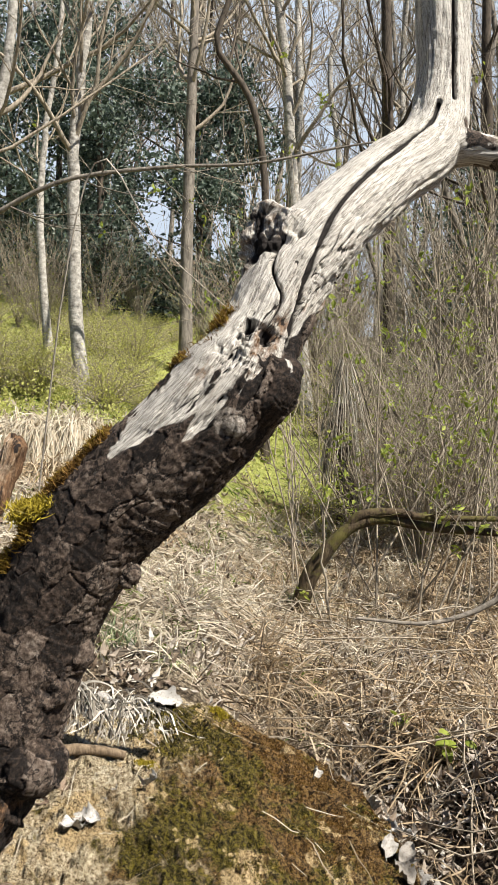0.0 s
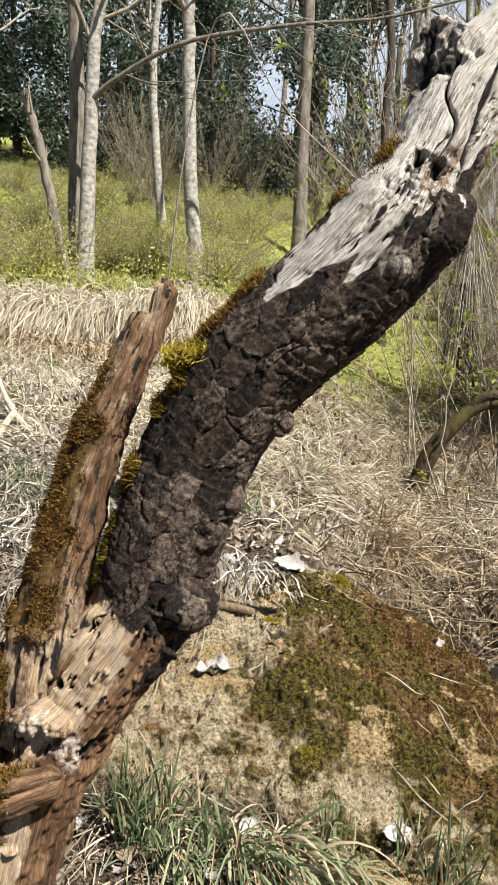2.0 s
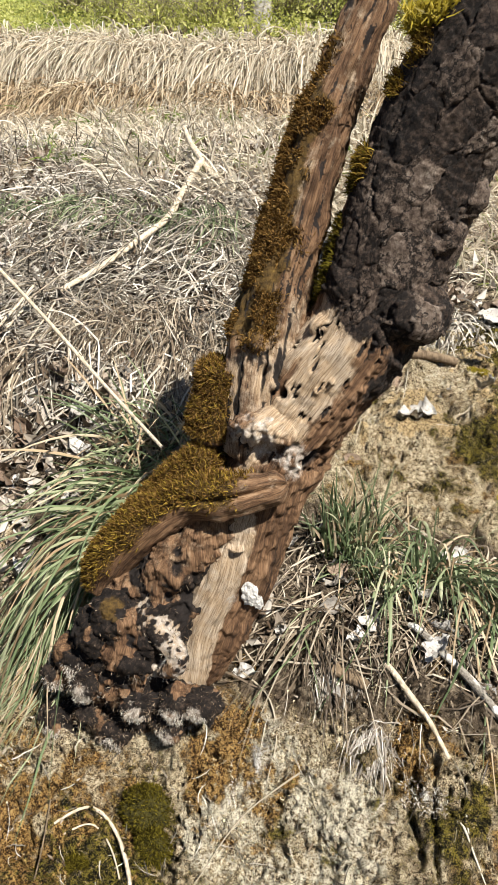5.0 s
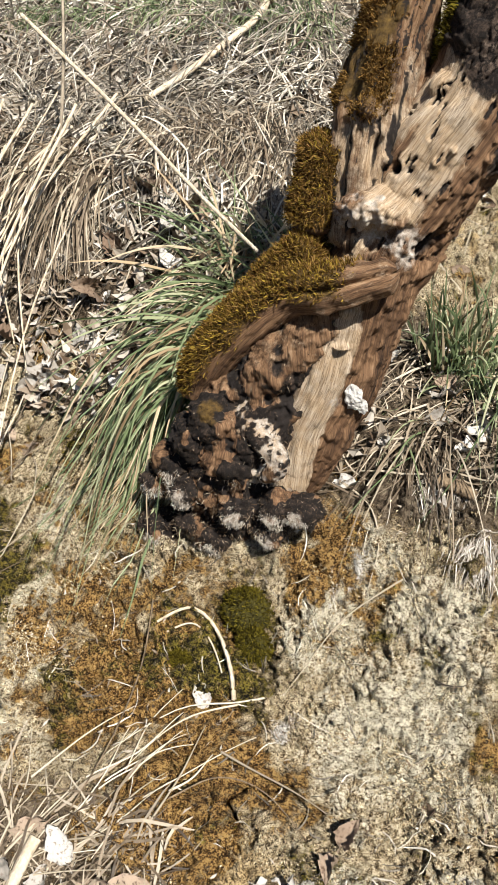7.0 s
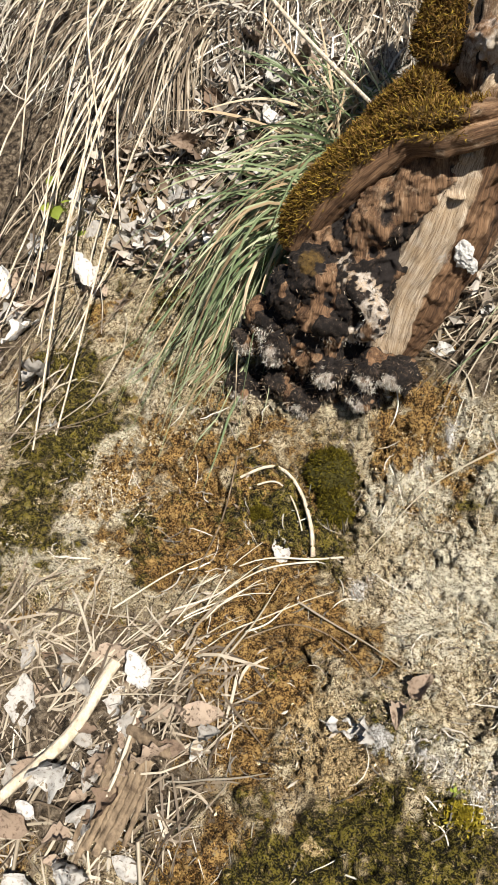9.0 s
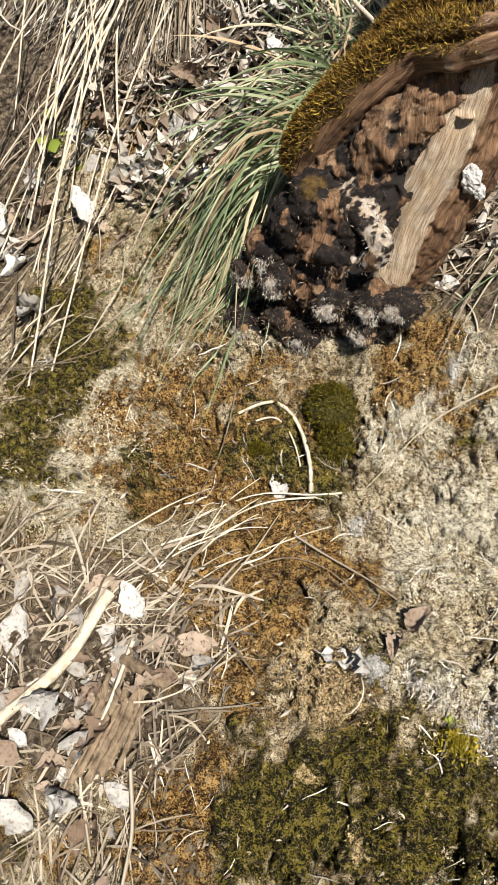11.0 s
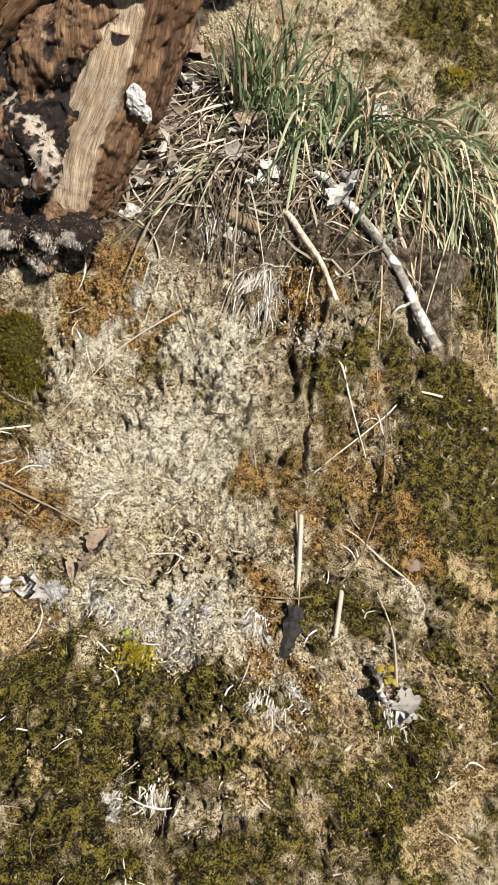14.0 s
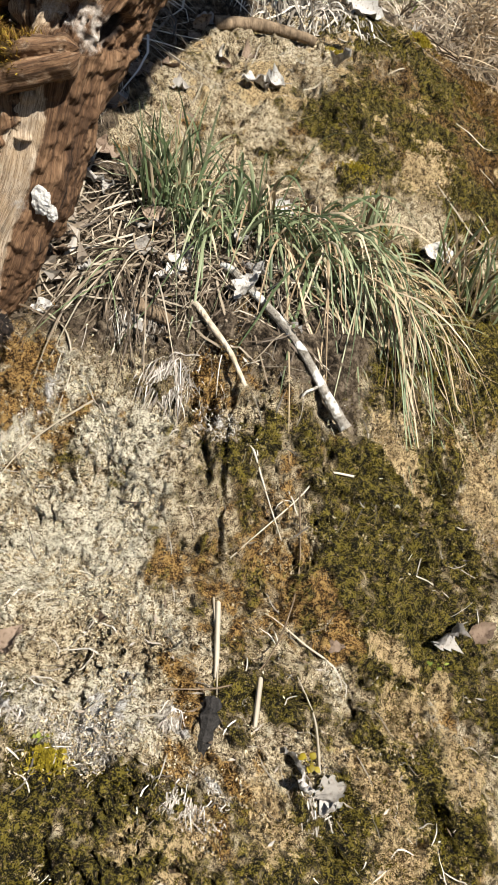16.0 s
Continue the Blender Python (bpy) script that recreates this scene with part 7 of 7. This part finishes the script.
def straws():
    strewn("straw", "dry straw and twigs lying on the mossy bank", 950, box_area(-1.25, 0.35, 0.2, 1.25), 0.05, 0.0008, M_STRAW_GREY, 81, 0.05, 0.5, 0.003)
    strewn("straw", "heap of dry straw in the hollow behind the tree", 2800, box_area(-2.2, -0.75, 1.6, 3.0, 1.5, 0.75), 0.26, 0.0020, M_STRAW_GREY, 82, 0.14, 0.9, 0.012)
    strewn("dead_twig", "thin dead twig tangled over the hollow", 230, box_area(-2.2, -0.85, 1.9, 2.7), 0.40, 0.0016, M_TWIG, 83, 0.22, 0.8, 0.02, True, True)
    strewn("straw", "dry straw hanging over the bank's end", 260, box_area(-1.75, -1.28, 0.6, 1.9, 1.45, 0.5), 0.26, 0.0016, M_STRAW_DULL, 84, 0.12, 0.35, 0.008, True, True)
    strewn("straw", "litter of chopped straw at the foot of the bank", 520, box_area(-1.15, -0.66, 0.15, 0.58), 0.08, 0.0013, M_STRAW_DULL, 85, 0.08, 0.2, 0.004)
    strewn("straw", "dull broken straw and stalks at the foot of the bank", 420, box_area(-1.2, -0.66, 0.12, 0.62, 1.3, 0.9), 0.12, 0.0016, M_STRAW_DULL, 79, 0.06, 0.2, 0.005)
    strewn("straw", "dead stems lying over the litter", 1700, wedge_area(2.2, 6.5, -0.05, 0.36, 0.1, 1.6), 0.22, 0.0018, M_STRAW_WARM, 86, 0.14, 0.8, 0.012)
    strewn("straw", "dry stems lying over the slope", 1700, wedge_area(2.6, 5.6, -0.5, 0.02, 0.5, 1.4), 0.20, 0.0020, M_STRAW_FAR, 87, 0.12, 0.8, 0.008)
    strewn("straw", "dull old stems matted over the slope", 1700, wedge_area(2.6, 4.0, -0.40, 0.10, 0.5, 1.6), 0.20, 0.0020, M_STRAW_DULL, 78, 0.10, 0.8, 0.008)
    strewn("straw", "straw caught under the sedge", 500, box_area(-0.7, -0.15, 1.2, 1.55), 0.16, 0.0015, M_STRAW_DULL, 88, 0.08, 0.5, 0.005)
    strewn("straw", "straw on the mossy rock", 45, box_area(-0.7, 0.4, 1.6, 2.9), 0.20, 0.0013, M_STRAW, 89, 0.06, 0.3, 0.004)
    strewn("fallen_twig", "long thin dead twig lying over the litter", 80, wedge_area(2.4, 5.0, 0.06, 0.36, 0.0, 0.9), 0.9, 0.0030, M_TWIG, 90, 0.16, 1.0, 0.03, True, True)

    def line(name, label, category, pts, r0, r1, material, lift=0.006, sides=7, count=16, free=False, knots=0.0, seed=0):
        q = spline([p if len(p) == 3 else (p[0], p[1], 0) for p in pts], count)
        if not free:
            q[:, 2] = ground_z(q[:, 0], q[:, 1])
            for _ in range(6):
                q[1:-1, 2] = (q[:-2, 2] + q[1:-1, 2] + q[2:, 2]) / 3 + 0.0006
            q[:, 2] += lift + max(r0, r1) * 0.6
        rr = np.random.default_rng(seed)
        s = Soup()
        s.tubes(q[None], (np.linspace(r0, r1, count) * (1 + rr.normal(0, knots, count)))[None], sides)
        return tagged(new(name, s.mesh(name, material)), label, category)
    # sticks
    line("stick", "lichen-grey stick lying under the sedge", "stick", [(-0.33, 1.32), (-0.27, 1.28), (-0.14, 1.20), (-0.06, 1.155)], 0.006, 0.010, M_STICK, 0.01, 8, 22, knots=0.12)
    line("stick", "short side twig of a lichened stick", "stick", [(-0.115, 1.19), (-0.14, 1.15)], 0.003, 0.002, M_STICK, 0.012)
    line("stick", "bare pale stick on the bank", "stick", [(-0.36, 1.25), (-0.29, 1.18), (-0.23, 1.12)], 0.006, 0.004, M_STICK_PALE, 0.012, knots=0.08)
    line("stick", "weathered broken branch end on the bank", "stick", [(-0.62, 2.27), (-0.48, 2.33), (-0.36, 2.33)], 0.018, 0.014, M_STICK_BROWN, 0.006, 9, knots=0.06)
    line("stick", "thick pale stick in the litter", "stick", [(-0.87, 0.53), (-0.88, 0.43), (-0.93, 0.34), (-0.97, 0.28)], 0.0095, 0.0085, M_STICK_PALE, 0.012, 8, knots=0.06)
    wb = thing("fallen_branch", "bleached forked branch lying in the hollow", "branch", at=(-1.42, 3.0, 1.1))
    for pts, a, b in (([(-1.47, 2.05, 0.90), (-1.42, 2.20, 0.94), (-1.37, 2.40, 1.00), (-1.34, 2.56, 1.05), (-1.39, 2.82, 1.12), (-1.43, 3.08, 1.19)], 0.008, 0.013), ([(-1.43, 3.08, 1.19), (-1.49, 3.16, 1.22), (-1.55, 3.25, 1.25), (-1.62, 3.36, 1.30)], 0.015, 0.009), ([(-1.43, 3.08, 1.18), (-1.33, 2.98, 1.13), (-1.22, 2.88, 1.09), (-1.08, 2.78, 1.06)], 0.012, 0.009)):
        s = Soup()
        s.tubes(spline(pts, 14)[None], np.linspace(a, b, 14)[None], 8)
        part("bough", s.mesh("bough", M_STICK_PALE), wb)
    line("withered_stalk", "long thin dry stem slanting across the hollow", "stem", [(-1.78, 2.00, 1.12), (-1.35, 1.75, 0.93), (-1.08, 1.58, 0.81), (-0.86, 1.42, 0.74)], 0.0055, 0.004, M_STICK_PALE, free=True)
    line("withered_stalk", "thin grey stem lying across the hollow", "stem", [(-1.47, 1.47), (-1.35, 1.52), (-1.22, 1.64), (-1.07, 1.79)], 0.004, 0.003, M_TWIG_GREY, 0.02)
    line("withered_stalk", "thin upright brown stem", "stem", [(-1.60, 1.75, 0.70), (-1.58, 1.85, 0.95), (-1.62, 2.0, 1.25), (-1.66, 2.1, 1.5)], 0.005, 0.003, M_TWIG, free=True)
    # single straws and blades on the bank
    for pts in ([(-0.62, 0.89), (-0.69, 0.85), (-0.77, 0.80), (-0.84, 0.68)], [(-0.69, 0.85), (-0.75, 0.79), (-0.80, 0.67)],
                [(-0.67, 0.75), (-0.56, 0.74), (-0.44, 0.71)], [(-0.47, 1.07), (-0.56, 1.0), (-0.62, 0.89)], [(-0.62, 1.20), (-0.56, 1.17), (-0.525, 1.11), (-0.525, 1.05)], [(-0.20, 0.88), (-0.17, 0.79), (-0.15, 0.72)], [(-0.10, 0.80), (-0.09, 0.71)],
                [(-0.20, 1.06), (-0.17, 1.03), (-0.12, 0.98)], [(-0.03, 1.11), (-0.08, 1.09), (-0.11, 1.04), (-0.19, 0.93)], [(0.01, 0.69), (-0.01, 0.77), (-0.05, 0.82)], [(0.0, 0.98), (0.03, 1.03), (0.12, 1.06), (0.19, 1.05)], [(0.0, 0.88), (-0.12, 0.9)]):
        line("straw", "single bleached straw lying on the bank", "straw", pts, 0.0024, 0.0010, M_STRAW, 0.004, 4, 14, knots=0.12)
    for pts in ([(-0.71, 0.65), (-0.66, 0.71), (-0.59, 0.72), (-0.50, 0.68)], [(-0.11, 1.05), (-0.08, 0.94), (-0.10, 0.80), (-0.15, 0.73), (-0.22, 0.69)], [(-0.9, 0.95), (-0.86, 0.8), (-0.84, 0.66), (-0.85, 0.55)]):
        line("straw", "thin brown grass stem curving over the bank", "straw", pts, 0.0016, 0.0012, M_STICK_BROWN, 0.006, 5, 18)
    line("straw", "broad bleached blade arching over a moss cushion", "straw", [(-0.88, 0.925), (-0.83, 0.962), (-0.77, 0.945), (-0.725, 0.90), (-0.695, 0.85)], 0.0030, 0.0046, M_STICK_PALE, 0.010, 4, 18, knots=0.06)
    line("straw", "thin bleached blade beside a broader one", "straw", [(-0.865, 0.920), (-0.82, 0.945), (-0.77, 0.925), (-0.72, 0.87)], 0.0022, 0.0016, M_STICK_PALE, 0.005, 4, 16, knots=0.06)
    # dead stalks hanging at the end of the bank
    r = np.random.default_rng(92)
    for i in range(16):
        x0 = r.uniform(-1.80, -1.40)
        top = (x0 - 0.05, r.uniform(1.75, 2.0), 0)
        top = (top[0], top[1], float(ground_z(top[0], top[1])) + r.uniform(0.02, 0.2))
        x1, y1 = x0 + r.uniform(-0.06, 0.20), r.uniform(0.8, 1.45)
        mid = ((top[0] + x1) / 2 + r.normal(0, 0.03), (top[1] + y1) / 2 - 0.05, (top[2] + float(ground_z(x1, y1))) / 2 + r.uniform(0.04, 0.12))
        line("dead_stalk", "pale hollow dead stalk hanging at the bank's end", "stalk", [top, mid, (x1, y1, float(ground_z(x1, y1)) + 0.01)], r.uniform(0.0022, 0.0045), 0.002, M_STICK_PALE, free=True, sides=6)
    r = np.random.default_rng(94)
    for i in range(34):
        u = r.uniform(0, 1) ** 1.4
        x0, y0 = -0.78 - 0.26 * u + r.normal(0, 0.05), 0.66 - 0.40 * u + r.normal(0, 0.05)
        a, L = r.normal(1.05, 0.58), r.uniform(0.08, 0.22)
        b = a + r.normal(0, 0.30)
        pts = [(x0, y0), (x0 + 0.5 * L * math.cos(a), y0 + 0.5 * L * math.sin(a)), (x0 + 0.5 * L * (math.cos(a) + math.cos(b)), y0 + 0.5 * L * (math.sin(a) + math.sin(b)))]
        line("straw", "single bleached straw lying on the bank", "straw", pts, r.uniform(0.0012, 0.0026), 0.0008, M_STRAW, 0.004, 4, 12, knots=0.1)
    # flat chips of straw and rotten wood
    for pts, a in (([(-0.19, 0.87), (-0.175, 0.81), (-0.16, 0.75)], 0.0045), ([(-0.10, 0.78), (-0.095, 0.74), (-0.09, 0.70)], 0.0045), ([(-0.80, 0.49), (-0.79, 0.42), (-0.79, 0.36)], 0.004), ([(-0.88, 0.40), (-0.90, 0.32), (-0.88, 0.24)], 0.004), ([(-0.72, 0.36), (-0.68, 0.30), (-0.66, 0.24)], 0.0035), ([(-0.9, 0.30), (-0.84, 0.33), (-0.78, 0.31), (-0.73, 0.26)], 0.003)):
        line("straw", "broad pale piece of split straw lying on the bank", "straw", pts, a, a * 0.8, M_STRAW, 0.004, 4, 10, knots=0.06)
    slab = thing("wood_slab", "brown rotten split slab of wood in the litter", "wood", at=(-0.78, 0.38, float(ground_z(-0.78, 0.38))))
    r = np.random.default_rng(93)
    for i in range(9):
        x0 = -0.815 + 0.009 * i
        q = spline([(x0 + r.normal(0, 0.003), 0.47 - r.uniform(0, 0.05), 0), (x0 + 0.005, 0.40, 0), (x0 + r.normal(0, 0.004), 0.30 + r.uniform(0, 0.05), 0)], 12)
        q[:, 2] = ground_base(q[:, 0], q[:, 1]) + 0.010 + r.uniform(0, 0.008)
        s = Soup()
        s.tubes(q[None], (r.uniform(0.004, 0.007) * (1 + r.normal(0, 0.15, 12)))[None], 6)
        part("splinter", s.mesh("splinter", M_STICK_BROWN), slab)
    line("wood_chip", "short dark rotten stick in the litter", "wood", [(-0.80, 0.465), (-0.76, 0.462), (-0.72, 0.46)], 0.010, 0.009, M_STICK_BROWN, 0.0, 8, 12, knots=0.1, seed=5)
    line("wood_chip", "small ribbed chunk of broken wood on the bank", "wood", [(-0.45, 1.225), (-0.42, 1.22), (-0.385, 1.21)], 0.013, 0.010, M_STICK_BROWN, 0.002, 8, 12, knots=0.12, seed=6)
    line("log", "small dark tapering piece lying in the litter", "log", [(-0.52, 3.10), (-0.40, 3.14), (-0.27, 3.17)], 0.026, 0.022, M_BARK_DARK, 0.0, 10, 12, knots=0.08, seed=7)
    # charred lump
    s = Soup()
    s.tubes(spline([(-0.155, 0.72, 0.125), (-0.152, 0.69, 0.135), (-0.15, 0.66, 0.125), (-0.15, 0.635, 0.10)], 8)[None], np.array([[0.004, 0.015, 0.009, 0.017, 0.010, 0.012, 0.005, 0.003]]), 8)
    tagged(new("charred_twig", s.mesh("charred_twig", M_CHAR, False)), "small black rotten piece of wood on the bank", "wood")


def ground_moss():
    """Short moss shoots standing on the moss patches of the bank and the rock."""
    r = np.random.default_rng(95)

    def grow(name, label, spots, n, length, material, area, cut, seed, gaps=0.5):
        x, y = r.uniform(area[0], area[1], n), r.uniform(area[2], area[3], n)
        spare = 0.35 * smooth(-1.05, -0.95, x) * smooth(-0.55, -0.65, x) if material == M_CREAM else 0.0
        m = patch(x, y, spots) - spare + (fbm(x * 9, y * 9, 0, 5, seed) - 0.5) * 1.9
        ok = m + (fbm(x * 45, y * 45, 0, 2, 77) - 0.5) * 0.9 + (fbm(x * 130, y * 130, 0, 2, 78) - 0.5) * gaps > cut
        x, y = x[ok], y[ok]
        k = len(x)
        p = np.stack([x, y, ground_z(x, y) - 0.001], 1)
        d = unit(r.normal(0, 0.5, (k, 3)) + (0, -0.55, 0.7))
        L = (length * r.uniform(0.4, 1.4, k))[:, None]
        s = Soup()
        s.ribbons(np.stack([p, p + d * L * 0.6, p + d * L + r.normal(0, 0.25, (k, 3)) * L], 1), np.repeat([[0.0009, 0.0008, 0.0002]], k, 0), unit(np.cross(d, r.normal(0, 1, (k, 3)))))
        tagged(new(name, s.mesh(name, material, False)), label, "moss", kind="stuff")
    grow("moss", "short olive-green moss on the sandstone", MOSS_SPOTS, 190000, 0.0042, M_MOSS_GREEN, (-1.45, 0.42, 0.15, 1.7), 0.52, 31)
    grow("moss", "rusty orange moss on the sandstone", RUST_SPOTS, 130000, 0.0045, M_MOSS_RUST, (-1.5, 0.1, 0.3, 1.65), 0.75, 41)
    grow("moss", "olive moss on the boulder behind", MOSS_SPOTS, 70000, 0.007, M_MOSS_GREEN, (-0.6, 0.46, 1.7, 2.8), 0.62, 31)
    grow("moss", "rusty brown moss on the boulder behind", RUST_SPOTS, 70000, 0.006, M_MOSS_RUST, (-0.3, 0.46, 1.8, 2.75), 0.55, 41)
    grow("dead_moss", "bleached dead moss and lichen fibres on the bank", LICHEN_SPOTS, 60000, 0.006, M_FIBRE, (-0.7, 0.0, 0.35, 1.2), 0.62, 47)
    grow("dead_moss", "tan dead moss on the bank", TAN_SPOTS, 90000, 0.006, M_STRAW_TAN, (-0.6, 0.35, 0.35, 1.3), 0.62, 43)
    grow("dead_moss", "cream-coloured dead moss fibres matted over the sandstone", PALE_SPOTS, 170000, 0.0046, M_CREAM, (-1.25, 0.05, 0.45, 1.25), 0.52, 51, 2.2)
    grow("dead_moss", "tan dead moss on the boulder", TAN_SPOTS, 14000, 0.007, M_CREAM, (-0.6, 0.42, 1.7, 2.75), 0.60, 48)
    for x, y, rr in ((-0.10, 2.76, 0.05), (-0.16, 1.80, 0.05), (-0.33, 0.565, 0.03), (-0.30, 2.3, 0.03)):
        k = 700
        a = r.uniform(0, 6.28, k)
        q = np.abs(r.normal(0, 0.5, k)) * rr
        px, py = x + np.cos(a) * q, y + np.sin(a) * q
        p = np.stack([px, py, ground_z(px, py) + 0.010 * (1 - (q / rr) ** 2) * rr / 0.05], 1)
        d = unit(r.normal(0, 0.5, (k, 3)) + (0, -0.3, 1))
        s = Soup()
        s.ribbons(np.stack([p - d * 0.004, p, p + d * 0.005], 1), np.repeat([[0.0016, 0.0014, 0.0003]], k, 0), unit(np.cross(d, r.normal(0, 1, (k, 3)))))
        tagged(new("moss_tuft", s.mesh("moss_tuft", M_MOSS_YELLOW, False)), "small cushion of bright yellow-green moss", "moss", kind="stuff")


grasses()
straws()
fallen_leaves()
ground_moss()
sprouts()
moss_mounds()
frayed_tufts()


def crumbs():
    """Grit and crumbs of sandstone lying on the bank's face."""
    r = np.random.default_rng(97)
    n = 6000
    x, y = r.uniform(-1.3, 0.4, n), r.uniform(0.2, 1.3, n)
    keep = patch(x, y, PALE_SPOTS) + (fbm(x * 12, y * 12, 0, 3, 5) - 0.5) * 1.6 > 0.25
    x, y = x[keep], y[keep]
    n = len(x)
    c = np.stack([x, y, ground_z(x, y) + 0.0005], 1)
    a = np.array([(1, 0, 0), (0, 1, 0), (-1, 0, 0), (0, -1, 0), (0, 0, 1), (0, 0, -1)], float)
    size = 0.0008 + 0.0024 * r.uniform(0, 1, n) ** 2.5
    v = c[:, None, :] + a[None] * (size[:, None, None] * r.uniform(0.5, 1.3, (n, 6, 1))) + r.normal(0, 0.0004, (n, 6, 3))
    q = np.array([(0, 1, 4), (1, 2, 4), (2, 3, 4), (3, 0, 4), (1, 0, 5), (2, 1, 5), (3, 2, 5), (0, 3, 5)])
    f = (np.arange(n)[:, None, None] * 6 + q[None]).reshape(-1, 3)
    me = mesh_from("sand_crumbs", v.reshape(-1, 3), f, M_CRUMB, False)
    tagged(new("sand_crumbs", me), "pale crumbs of sandstone on the bank", "grit", kind="stuff")


crumbs()
